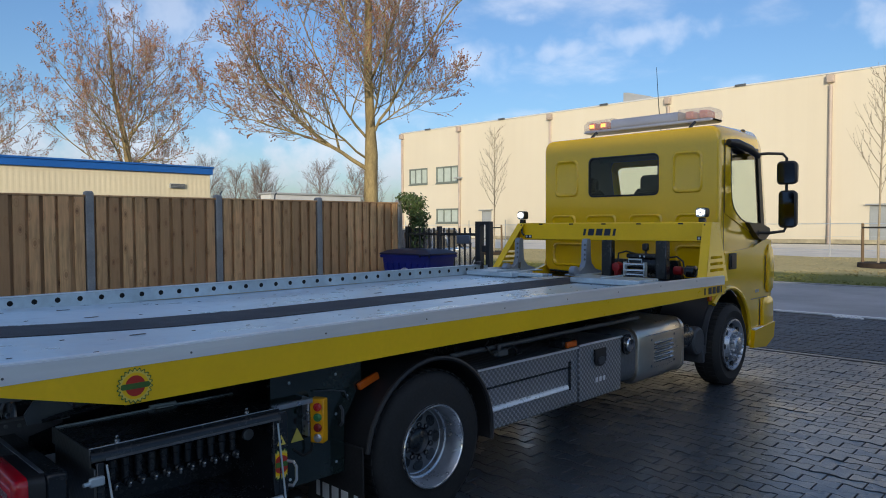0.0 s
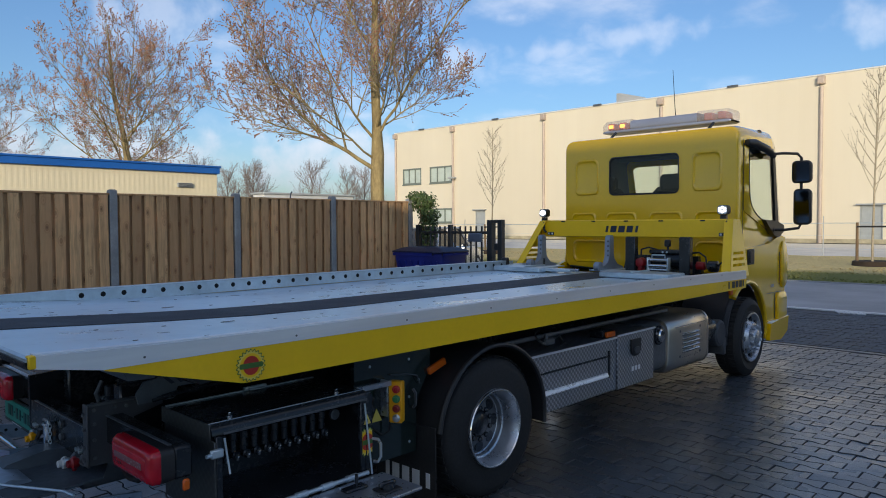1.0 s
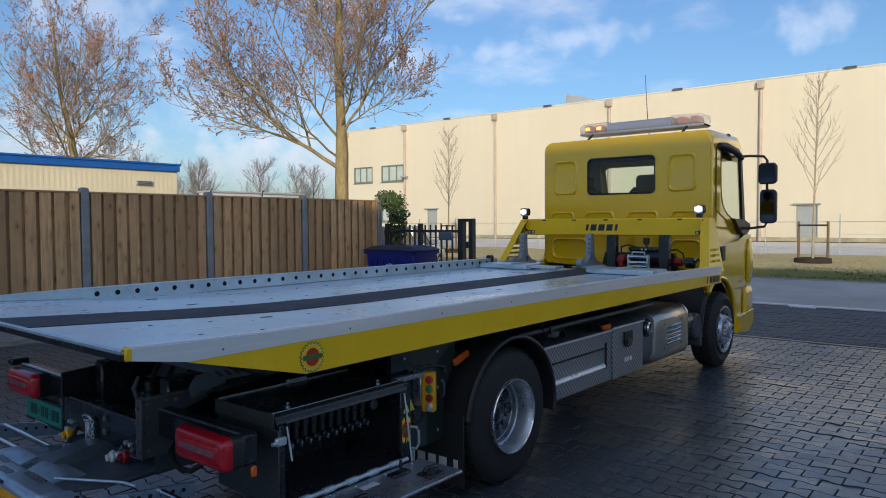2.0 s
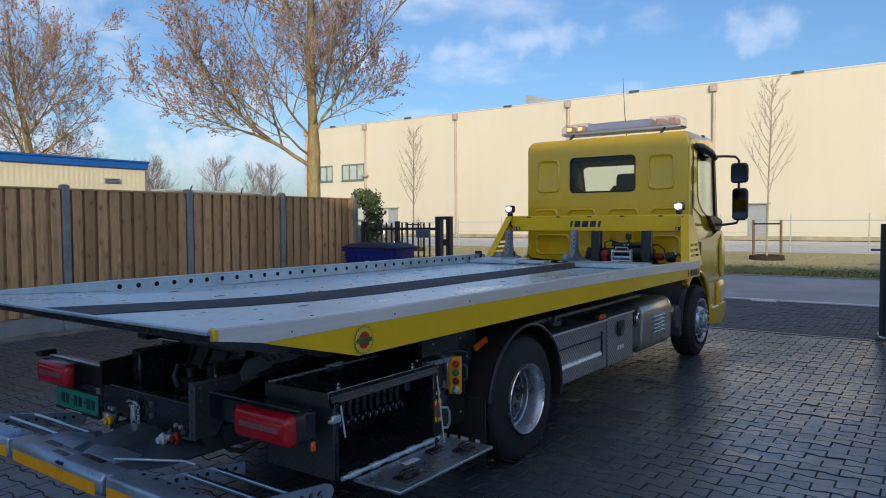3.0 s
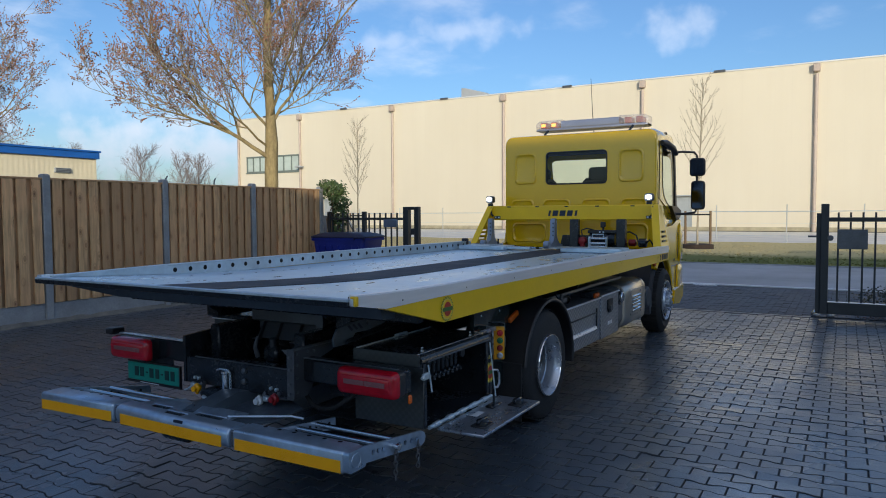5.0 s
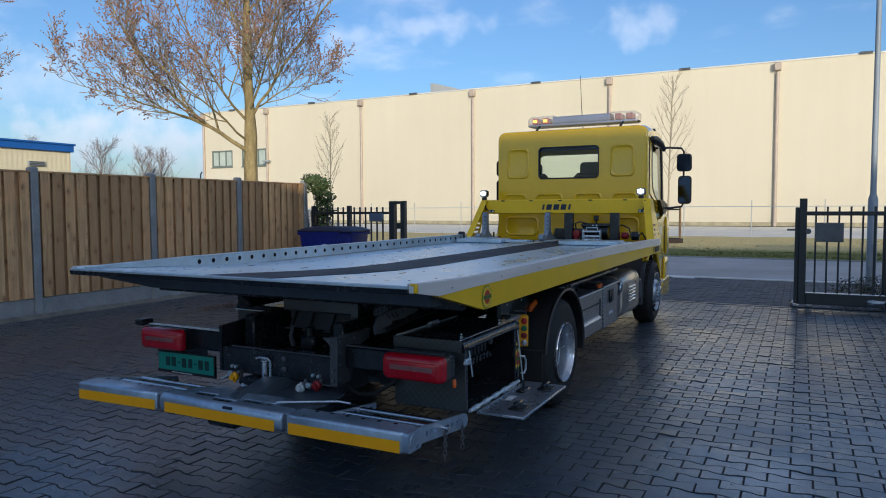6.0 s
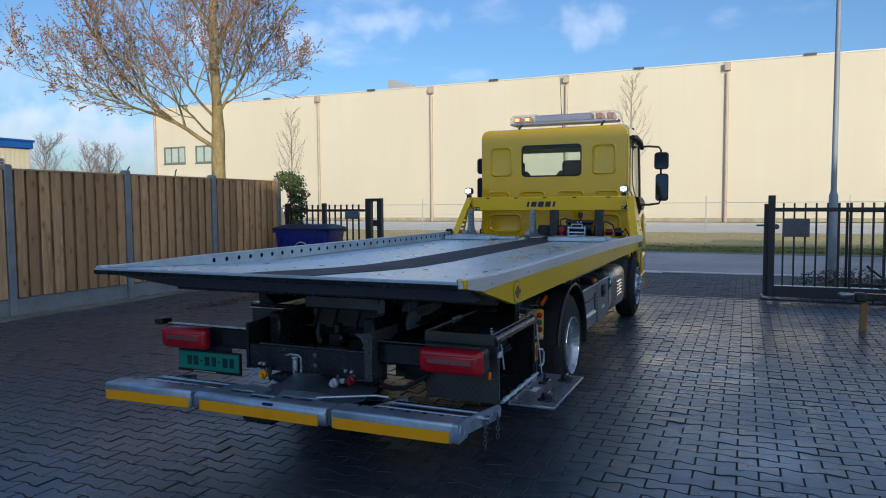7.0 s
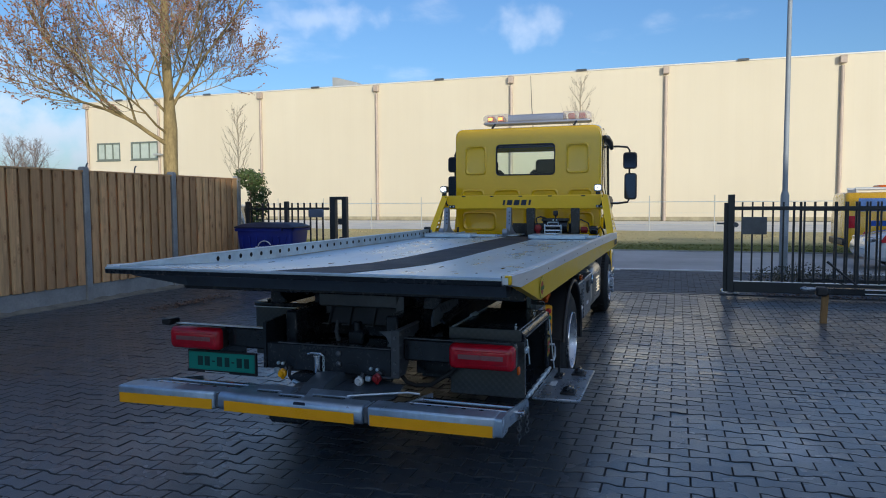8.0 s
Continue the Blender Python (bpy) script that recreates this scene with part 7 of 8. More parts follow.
part("lock_case", Geo().lathe([(-0.07, 0.03), (-0.06, 0.04), (0.06, 0.04), (0.07, 0.03)], "x", (GX, 1.08, 1.14), 14), DARKSTEEL, sg_)
part("letter_panel", Geo().box(GX - 0.06, GX - 0.033, 0.63, 0.995, 0.99, 1.265, 0.006), DARKSTEEL, sg_, "dark grey sheet panel")
ff = thing("steel_fence", (9.55, -3, 0), "anthracite steel bar fence behind the sliding gate", "fence")
bars_fence(ff, (9.50, 0.12), (9.50, -6.9), 0.10, 1.50, (0.25, 1.38), 0.145)
for yy in (0.10, -2.6, -5.3):
    part("post", Geo().box(9.48, 9.52, yy - 0.018, yy + 0.018, 0, 1.50, 0.004), GATE, ff)

# drawbar of a small trailer standing at the gate, propped on a stake
tr = thing("trailer_drawbar", (7.6, -1.2, 0), "dark trailer drawbar with silver coupling and jockey lever", "trailer part")
part("beam", Geo().box(6.72, 6.80, -3.4, 0.30, 0.36, 0.44, 0.008), BLACK, tr)
part("beam", Geo().tube([(6.70, -0.9, 0.37), (7.5, -3.4, 0.37)], 0.035, 8), BLACK, tr)
part("reflector_bar", Geo().box(6.712, 6.718, -3.2, -0.20, 0.425, 0.438, 0.002).box(6.712, 6.718, -3.2, -0.20, 0.375, 0.388, 0.002), ALU, tr)
part("coupling", Geo().loft([[(x, y_, z) for x, z in rrect(6.73 - w, 6.79 + w, 0.395 - w, 0.445 + w, 0.02)] for y_, w in ((0.30, -0.010), (0.36, -0.004), (0.46, 0.004), (0.50, -0.012))]), FLAPSTEEL, tr, "silver coupling head")
part("brake_lever", Geo().tube([(6.76, -0.14, 0.46), (6.76, 0.02, 0.60), (6.76, 0.21, 0.765)], [0.012, 0.012, 0.016], 8), PLASTIC, tr)
part("hose", Geo().tube([(6.76, 0.42, 0.44), (6.74, 0.36, 0.53), (6.74, 0.20, 0.55), (6.76, 0.0, 0.48), (6.78, -0.4, 0.45)], 0.006, 8), RUBBER, tr)
part("jockey_mount", Geo().box(6.68, 6.84, 0.20, 0.33, 0.34, 0.45, 0.02), PLASTIC, tr)
part("jockey_wheel", Geo().lathe([(-0.04, 0.05), (-0.03, 0.10), (0.03, 0.10), (0.04, 0.05)], "y", (7.0, -0.75, 0.10), 18).tube([(7.0, -0.75, 0.1), (6.9, -0.72, 0.38)], 0.02, 8), RUBBER, tr)
tagged(part("prop_stake", Geo().prism([(0.20, 0), (0.27, 0), (0.255, 0.345), (0.185, 0.355)], "x", 6.72, 6.79), PALEWOOD), "short orange-brown wooden stake propping the drawbar", "stake")

# ---- wheeled bin ----
bn = thing("waste_container", (9.0, 9.55, 0), "blue four-wheeled waste container with dark lid", "bin")
BM = Matrix.Translation((8.98, 9.44, 0)) @ Matrix.Rotation(radians(6), 4, "Z")


def bloop(z, ix, iy, r=0.06):
    return [tuple(BM @ Vector((x, y_, z))) for x, y_ in rrect(-0.38 + ix, 0.38 - ix, -0.575 + iy, 0.575 - iy, r)]


part("body", Geo().loft([bloop(0.16, 0.10, 0.10), bloop(0.20, 0.07, 0.08), bloop(0.95, 0.0, 0.0), bloop(1.0, 0.0, 0.0)]), BLUE_BIN, bn)
part("rim", Geo().loft([bloop(0.99, -0.03, -0.04), bloop(1.03, -0.035, -0.045), bloop(1.05, -0.02, -0.03)]), BLUE_BIN, bn)
part("lid", Geo().loft([bloop(1.05, -0.04, -0.05), bloop(1.075, -0.04, -0.05), bloop(1.13, 0.06, 0.08), bloop(1.15, 0.16, 0.2)]), NAVY_LID, bn, "dark blue rounded lid")
for k in range(7):
    yy = -0.45 + 0.15 * k
    part("rib", Geo().loft([[tuple(BM @ Vector((x, y_, z))) for x, y_ in ((-0.40 + i, yy - 0.015), (-0.36 + i, yy - 0.015), (-0.36 + i, yy + 0.015), (-0.40 + i, yy + 0.015))] for z, i in ((0.25, 0.055), (0.9, -0.005))]), BLUE_BIN, bn)
for sx in (-0.28, 0.28):
    for sy in (-0.44, 0.44):
        c = BM @ Vector((sx, sy, 0.09))
        part("castor", Geo().lathe([(-0.025, 0.06), (-0.02, 0.09), (0.02, 0.09), (0.025, 0.06)], "y", tuple(c), 16).box(c.x - 0.03, c.x + 0.03, c.y - 0.04, c.y + 0.04, 0.12, 0.19, 0.01), RUBBER, bn)
part("handle", Geo().tube([BM @ Vector(p) for p in ((-0.42, -0.61, 1.02), (-0.46, -0.63, 1.06), (-0.46, -0.41, 1.06), (-0.42, -0.39, 1.02))], 0.016, 8), NAVY_LID, bn)
part("logo_arc", Geo().tube([BM @ Vector((-0.405, -0.02 + 0.13 * math.cos(radians(a)), 0.70 + 0.11 * math.sin(radians(a)))) for a in range(10, 175, 15)], 0.010, 6), WHITE, bn, "white arc mark")
for k in range(6):
    yy = 0.17 - 0.065 * k
    part("logo_bar", Geo().box(-0.403, -0.396, yy - 0.05, yy, 0.66, 0.705, 0.002, BM), WHITE, bn, "white block marking")

# ---- sandy dirt washed up along the fence ----
g = Geo()
nx, ny = 220, 6
for i in range(nx + 1):
    for j in range(ny + 1):
        x = -6.6 + 16.2 * i / nx
        wide = 0.20 + 0.10 * noise.noise((x * 1.3, 2.0, 0.0)) + 0.05 * noise.noise((x * 6.0, 5.0, 0.0))
        f = j / ny
        g.v.append((x, 10.665 - wide * f, -0.004 + 0.045 * (1 - f) ** 1.3 * (1 + 0.5 * noise.noise((x * 5.0, f * 3.0, 1.0)))))
for i in range(nx):
    for j in range(ny):
        a = i * (ny + 1) + j
        g.f.append((a, a + 1, a + ny + 2, a + ny + 1))
tagged(part("dirt_edge", g, DIRT, smooth=60, fix=False), "sandy grey dirt heaped along the fence foot", "dirt", kind="stuff")

# ---- swept leaves and dirt on the paving by the fence ----
rng = random.Random(31)
lit = Geo()
for _ in range(420):
    x, y_ = 6.0 + rng.gauss(0, 0.42), 9.02 + rng.gauss(0, 0.10)
    a, s_ = rng.uniform(0, 6.28), rng.uniform(0.012, 0.035)
    c_, d_ = math.cos(a) * s_, math.sin(a) * s_
    zz = [0.006 + rng.uniform(0, 0.02) for _ in range(4)]
    lit.add([(x - c_, y_ - d_, zz[0]), (x + d_ * 0.6, y_ - c_ * 0.6, zz[1]), (x + c_, y_ + d_, zz[2]), (x - d_ * 0.6, y_ + c_ * 0.6, zz[3])], [(0, 1, 2, 3)])
for _ in range(520):
    x, y_ = 9.36 + rng.gauss(0, 0.10), rng.uniform(-3.6, 0.75)
    a, s_ = rng.uniform(0, 6.28), rng.uniform(0.012, 0.032)
    c_, d_ = math.cos(a) * s_, math.sin(a) * s_
    zz = [0.006 + rng.uniform(0, 0.025) for _ in range(4)]
    lit.add([(x - c_, y_ - d_, zz[0]), (x + d_ * 0.6, y_ - c_ * 0.6, zz[1]), (x + c_, y_ + d_, zz[2]), (x - d_ * 0.6, y_ + c_ * 0.6, zz[3])], [(0, 1, 2, 3)])
tagged(part("leaf_litter", lit, LITTER, smooth=0, fix=False), "thin brown leaves swept along fence and gate", "leaves", kind="stuff")

# ---- ivy over the fence end ----
rng = random.Random(11)


def leaf_cloud(g, rng, centre, radius, count, size, squash=(1, 1, 1)):
    for _ in range(count):
        u = Vector((rng.gauss(0, 1), rng.gauss(0, 1), rng.gauss(0, 1))).normalized()
        k = rng.uniform(0.55, 1.0) * (1 + 0.35 * noise.noise(u * 2.2 + Vector(centre)))
        p = Vector(centre) + Vector([u[i] * radius[i] * k for i in range(3)])
        n_ = (u + Vector((rng.uniform(-0.8, 0.8), rng.uniform(-0.8, 0.8), rng.uniform(-0.3, 0.9)))).normalized()
        t = n_.cross(Vector((rng.uniform(-1, 1), rng.uniform(-1, 1), rng.uniform(-1, 1)))).normalized()
        b = n_.cross(t)
        s = size * rng.uniform(0.6, 1.3)
        bend = n_ * (-0.25 * s)
        g.add([p - t * s * 0.5 + bend, p + b * s * 0.42, p + t * s * 0.6 + bend, p - b * s * 0.42, p + n_ * s * 0.06], [(0, 1, 4), (1, 2, 4), (2, 3, 4), (3, 0, 4)])


iv = thing("ivy", (9.75, 10.45, 0), "bushy green ivy climbing over the fence end", "ivy")
stem = Geo()
for k in range(6):
    x, y_ = 9.72 + rng.uniform(-0.05, 0.08), 10.42 + rng.uniform(-0.1, 0.1)
    stem.tube([(x, y_, 0), (x + rng.uniform(-0.1, 0.1), y_ + rng.uniform(-0.1, 0.1), 0.7), (x + rng.uniform(-0.15, 0.15), y_ + rng.uniform(-0.2, 0.1), 1.4), (x + rng.uniform(-0.2, 0.2), y_ + rng.uniform(-0.2, 0.1), 2.1)], [0.02, 0.016, 0.012, 0.006], 6)
part("stem", stem, STAKE, iv)
g = Geo()
for c, r, n_ in (((9.78, 10.42, 2.02), (0.28, 0.30, 0.22), 420), ((9.80, 10.30, 1.78), (0.24, 0.26, 0.25), 360), ((9.78, 10.28, 1.50), (0.20, 0.24, 0.28), 320), ((9.76, 10.30, 1.20), (0.18, 0.20, 0.28), 240), ((9.72, 10.55, 2.14), (0.22, 0.26, 0.12), 200), ((9.74, 10.32, 0.8), (0.18, 0.2, 0.4), 160)):
    leaf_cloud(g, rng, c, r, n_, 0.062)
part("foliage", g, IVY, iv, "glossy green leaves", smooth=0, fix=False)

# low shrub behind the sliding gate
sr = thing("shrub", (10.6, 0.5, 0), "low twiggy brown-green shrub behind the gate", "shrub")
g, tw = Geo(), Geo()
for c in ((10.6, 0.42, 0.16), (10.65, 0.10, 0.22), (10.7, -0.25, 0.22), (10.8, -0.7, 0.14), (10.9, -1.2, 0.10)):
    leaf_cloud(g, rng, c, (0.34, 0.34, 0.20), 380, 0.034)
    for k in range(16):
        a, e = rng.uniform(0, 6.28), rng.uniform(0.3, 1.2)
        d = Vector((math.cos(a) * math.cos(e), math.sin(a) * math.cos(e), math.sin(e)))
        p = Vector((c[0], c[1], 0.0))
        tw.tube([p + d * 0.05, p + d * 0.3, p + d * rng.uniform(0.35, 0.55) + Vector((0, 0, rng.uniform(-0.05, 0.05)))], [0.005, 0.0035, 0.0015], 4)
part("foliage", g, SHRUB, sr, smooth=0, fix=False)
part("branches", tw, TWIG, sr, smooth=0, fix=False)

# ---- street lamp ----
lp_ = thing("street_lamp", (11.0, 0.14, 0), "tall tapered galvanised street lamp column", "street lamp")
part("base", Geo().tube([(11.0, 0.14, 0), (11.0, 0.14, 1.62), (11.0, 0.14, 1.70)], [0.074, 0.072, 0.046], 16), LAMPPOST, lp_)
part("pole", Geo().tube([(11.0, 0.14, 1.70), (11.0, 0.14, 7.6)], [0.046, 0.034], 14), LAMPPOST, lp_)
part("door", Geo().box(10.90, 10.915, 0.09, 0.19, 0.5, 0.9, 0.004), LAMPPOST, lp_)
part("head", Geo().loft([[(x, y_, z) for x, z in rrect(11.0 - w, 11.0 + w, 7.56, 7.56 + h, 0.02)] for y_, w, h in ((0.0, 0.05, 0.08), (0.2, 0.10, 0.10), (0.65, 0.11, 0.09), (0.75, 0.06, 0.06))]), LAMPPOST, lp_)

# ---- trees ----


def sprig(rng, d, ang):
    """A direction turned off d by ang degrees, any way round."""
    a = d.cross(Vector((rng.gauss(0, 1), rng.gauss(0, 1), rng.gauss(0, 1)))).normalized()
    return (Matrix.Rotation(radians(ang), 3, a) @ d).normalized()


def bend_line(rng, p, d, length, n, up, wob):
    pts = [p.copy()]
    d = d.copy()
    for i in range(n):
        d = (d + Vector((rng.gauss(0, wob), rng.gauss(0, wob), rng.gauss(0, wob) + up))).normalized()
        p = p + d * (length / n)
        pts.append(p.copy())
    return pts


def along(pts, t):
    f = t * (len(pts) - 1)
    i = min(int(f), len(pts) - 2)
    return pts[i].lerp(pts[i + 1], f - i), (pts[i + 1] - pts[i]).normalized()


def bud(g, rng, p, d, s):
    t = d.cross(Vector((rng.gauss(0, 1), rng.gauss(0, 1), rng.gauss(0, 1)))).normalized()
    b = d.cross(t)
    w = s * 0.30
    g.add([p, p + d * s * 0.45 + t * w, p + d * s * 0.45 - t * 0.5 * w + b * 0.87 * w, p + d * s * 0.45 - t * 0.5 * w - b * 0.87 * w, p + d * s], [(0, 2, 1), (0, 3, 2), (0, 1, 3), (4, 1, 2), (4, 2, 3), (4, 3, 1)])


def dress(rng, wood, twig, buds, pts, r0, kids, level, reach, bud_size, twiglets=4, budn=3):
    """Grows side shoots along a limb: branches, twigs, twiglets with buds."""
    for k in range(kids):
        t = 0.18 + 0.82 * (k + rng.random()) / kids
        p, d = along(pts, min(t, 0.995))
        nd = sprig(rng, d, rng.uniform(28, 58))
        L = reach * (1.15 - 0.65 * t) * rng.uniform(0.7, 1.2)
        if level == 0:
            br = bend_line(rng, p, nd, L, 5, 0.15, 0.09)
            r = max(0.007, r0 * (1 - 0.75 * t) * 0.36)
            wood.tube(br, [r, r * 0.82, r * 0.66, r * 0.5, r * 0.36, r * 0.2], 5, caps=False)
            dress(rng, wood, twig, buds, br, r, max(5, int(L * 7.0)), 1, max(0.45, L * 0.46), bud_size, twiglets, budn)
        else:
            tw_ = bend_line(rng, p, nd, L, 3, 0.17, 0.10)
            twig.tube(tw_, [0.0075, 0.006, 0.0045, 0.003], 3, caps=False)
            for j in range(twiglets):
                q, e = along(tw_, 0.25 + 0.75 * (j + rng.random()) / twiglets)
                ne = sprig(rng, e, rng.uniform(20, 55))
                ll = rng.uniform(0.14, 0.34) * max(0.6, min(1.4, reach))
                end = q + ne * ll + Vector((0, 0, 0.04))
                twig.tube([q, end], [0.005, 0.003], 3, caps=False)
                for b_ in range(budn):
                    bp = q.lerp(end, (b_ + 1) / budn)
                    bud(buds, rng, bp, sprig(rng, ne, rng.uniform(0, 50)), bud_size * rng.uniform(0.7, 1.3))


def big_tree(seed, base, limbs, trunk, label, scale=1.0, kids=13, bud_size=0.05, twiglets=4, budn=3, reach=1.7):
    rng = random.Random(seed)
    th = thing("tree", base, label, "tree")
    B = Vector(base)
    wood, twig, buds = Geo(), Geo(), Geo()
    wood.tube([B + Vector(p) * scale for p, _ in trunk], [(0.70 if i < 4 else 0.74) * r * scale for i, (_, r) in enumerate(trunk)], 14)
    dress(rng, wood, twig, buds, [B + Vector(p) * scale for p, _ in trunk[-4:]], trunk[-3][1] * scale, kids + 4, 0, reach * scale, bud_size, twiglets, budn)
    for pts, r0 in limbs:
        pts = [B + Vector(p) * scale for p in pts]
        # smooth the limb
        sm = []
        for i in range(len(pts) - 1):
            a, b = pts[max(i - 1, 0)], pts[min(i + 2, len(pts) - 1)]
            for t in (0, 0.33, 0.66):
                h = lambda p0, p1, p2, p3: 0.5 * ((2 * p1) + (p2 - p0) * t + (2 * p0 - 5 * p1 + 4 * p2 - p3) * t * t + (3 * p1 - p0 - 3 * p2 + p3) * t ** 3)
                sm.append(h(a, pts[i], pts[i + 1], b) + Vector((rng.gauss(0, 0.015), rng.gauss(0, 0.015), rng.gauss(0, 0.015))))
        sm.append(pts[-1])
        n = len(sm)
        wood.tube(sm, [0.52 * r0 * scale * (1 - 0.86 * i / (n - 1)) for i in range(n)], 9, caps=False)
        dress(rng, wood, twig, buds, sm, r0 * scale, kids, 0, reach * scale, bud_size, twiglets, budn)
    part("trunk", wood, BARK, th, "pale ochre trunk and limbs", smooth=60, fix=False)
    tagged(part("twig_crown", twig, TWIG, th, smooth=0, fix=False), kind="stuff")
    tagged(part("bud_crown", buds, BUD, th, "small reddish brown buds", smooth=0, fix=False), kind="stuff")
    return th


# directions of the main tree's limbs: l across (towards -x +y), f away, z up
def lf(l, f, z):
    return (-0.715 * l + 0.70 * f, 0.70 * l + 0.715 * f, z)


trunk1 = [(lf(0, 0, 0), 0.30), (lf(0, 0, 1.2), 0.26), (lf(0, 0, 2.7), 0.25), (lf(-0.02, 0, 3.4), 0.24), (lf(0.0, 0, 4.2), 0.165), (lf(0.05, 0, 5.6), 0.15), (lf(0.02, 0.05, 7.2), 0.115), (lf(0.06, 0, 8.8), 0.08), (lf(0.0, 0, 10.4), 0.04), (lf(0.0, 0, 11.6), 0.012)]
limbs1 = [
    ([lf(0.05, -0.05, 3.0), lf(0.75, -0.15, 3.45), lf(1.5, -0.3, 4.0), lf(2.4, -0.45, 4.95), lf(3.0, -0.6, 6.0), lf(3.7, -0.7, 7.4)], 0.112),
    ([lf(1.0, -0.2, 3.6), lf(1.9, -0.1, 3.95), lf(3.0, 0.1, 4.3), lf(4.4, 0.3, 4.7)], 0.065),
    ([lf(0.1, -0.1, 3.3), lf(0.9, -0.9, 3.95), lf(1.7, -1.5, 4.5), lf(2.7, -2.1, 5.2)], 0.06),
    ([lf(0.05, 0, 3.75), lf(0.6, 0.2, 4.5), lf(1.25, 0.4, 5.6), lf(1.8, 0.6, 6.9), lf(2.3, 0.7, 8.3)], 0.075),
    ([lf(0.0, 0.0, 3.85), lf(-0.45, -0.1, 4.6), lf(-1.2, -0.2, 5.7), lf(-2.2, -0.3, 7.1), lf(-3.8, -0.3, 8.4), lf(-5.5, -0.3, 9.2)], 0.08),
    ([lf(0.0, 0.0, 4.0), lf(-0.6, 0.15, 4.45), lf(-1.15, 0.25, 4.9), lf(-1.65, 0.3, 5.35)], 0.05),
    ([lf(0.02, 0.05, 5.2), lf(-0.4, 0.25, 6.3), lf(-0.8, 0.45, 7.6), lf(-1.1, 0.5, 9.2)], 0.07),
    ([lf(0.02, 0.0, 5.8), lf(0.6, -0.35, 6.9), lf(1.0, -0.6, 8.2), lf(1.3, -0.7, 9.6)], 0.06),
    ([lf(0.0, 0.1, 3.9), lf(0.1, 0.9, 4.8), lf(0.2, 1.7, 6.0), lf(0.2, 2.4, 7.6)], 0.07),
    ([lf(0.0, -0.1, 4.1), lf(-0.3, -0.9, 4.9), lf(-0.5, -1.7, 6.0), lf(-0.6, -2.3, 7.4)], 0.065),
    ([lf(0.0, -0.1, 6.6), lf(-0.9, -0.4, 7.5), lf(-2.0, -0.6, 8.4), lf(-3.0, -0.7, 9.4)], 0.05),
    ([lf(0.0, 0.1, 6.2), lf(0.9, 0.5, 7.2), lf(1.9, 0.9, 8.2), lf(2.8, 1.0, 9.0)], 0.05),
]
big_tree(3, (11.72, 14.10, 0), limbs1, trunk1, "large bare tree in bud with ochre bark", kids=13, bud_size=0.062, budn=3, reach=2.2)

trunk2 = [((0, 0, 0), 0.34), ((0, 0, 2.2), 0.30), ((0.0, 0.0, 4.2), 0.24), ((-0.2, 0.1, 5.8), 0.17), ((-0.5, 0.25, 7.4), 0.12), ((-0.6, 0.3, 9.0), 0.08), ((-0.7, 0.3, 10.6), 0.03)]


def spread(seed, n, z0, z1, out, rise):
    r_ = random.Random(seed)
    res = []
    for k in range(n):
        a = 2 * math.pi * (k + r_.random() * 0.6) / n * 1.618 * 2
        z = z0 + (z1 - z0) * k / (n - 1)
        o = out * r_.uniform(0.7, 1.15) * (1 - 0.45 * k / n)
        c, s = math.cos(a), math.sin(a)
        res.append(([(0, 0, z), (c * o * 0.25, s * o * 0.25, z + rise * 0.22), (c * o * 0.6, s * o * 0.6, z + rise * 0.6), (c * o, s * o, z + rise * r_.uniform(0.9, 1.25))], 0.11 * (1 - 0.4 * k / n)))
    return res


t2 = big_tree(8, (12.85, 32.6, 0), spread(2, 17, 3.0, 7.4, 4.9, 2.9), trunk2, "spreading bare tree with reddish buds behind the cabin", kids=8, bud_size=0.085, twiglets=4, budn=2, reach=2.1)
copy_thing(t2, pose(8.2, 44.0, -0.6, 0, 0, 130))
copy_thing(t2, pose(2.0, 41.0, -0.8, 0, 0, 250))

# distant bare trees, fine-twigged


def far_tree(seed, h):
    r_ = random.Random(seed)
    th = thing("far_tree", (0, 0, 0), "distant bare tree with fine pale twigs", "tree", "distant trees")
    wood, twig = Geo(), Geo()
    trunk = bend_line(r_, Vector((0, 0, 0)), Vector((0, 0, 1)), h * 0.9, 6, 0.05, 0.03)
    wood.tube(trunk, [0.22, 0.19, 0.15, 0.11, 0.07, 0.04, 0.02], 6)
    for k in range(20):
        t = 0.16 + 0.8 * k / 20
        p, d = along(trunk, t)
        nd = sprig(r_, d, r_.uniform(35, 60))
        L = h * (0.52 - 0.36 * t) * r_.uniform(0.8, 1.2)
        br = bend_line(r_, p, nd, L, 4, 0.16, 0.08)
        wood.tube(br, [0.07, 0.055, 0.04, 0.03, 0.015], 4, caps=False)
        for j in range(13):
            q, e = along(br, 0.15 + 0.85 * (j + r_.random()) / 13)
            tw_ = bend_line(r_, q, sprig(r_, e, r_.uniform(25, 55)), L * 0.42 * r_.uniform(0.6, 1.1), 3, 0.12, 0.1)
            twig.tube(tw_, [0.022, 0.018, 0.013, 0.008], 3, caps=False)
            for i in range(6):
                q2, e2 = along(tw_, 0.2 + 0.8 * (i + r_.random()) / 6)
                twig.tube([q2, q2 + sprig(r_, e2, r_.uniform(20, 50)) * r_.uniform(0.35, 0.8)], [0.012, 0.006], 3, caps=False)
    part("trunk", wood, FARTWIG, th, smooth=0, fix=False)
    tagged(part("twig_crown", twig, FARTWIG, th, smooth=0, fix=False), kind="stuff")
    return th


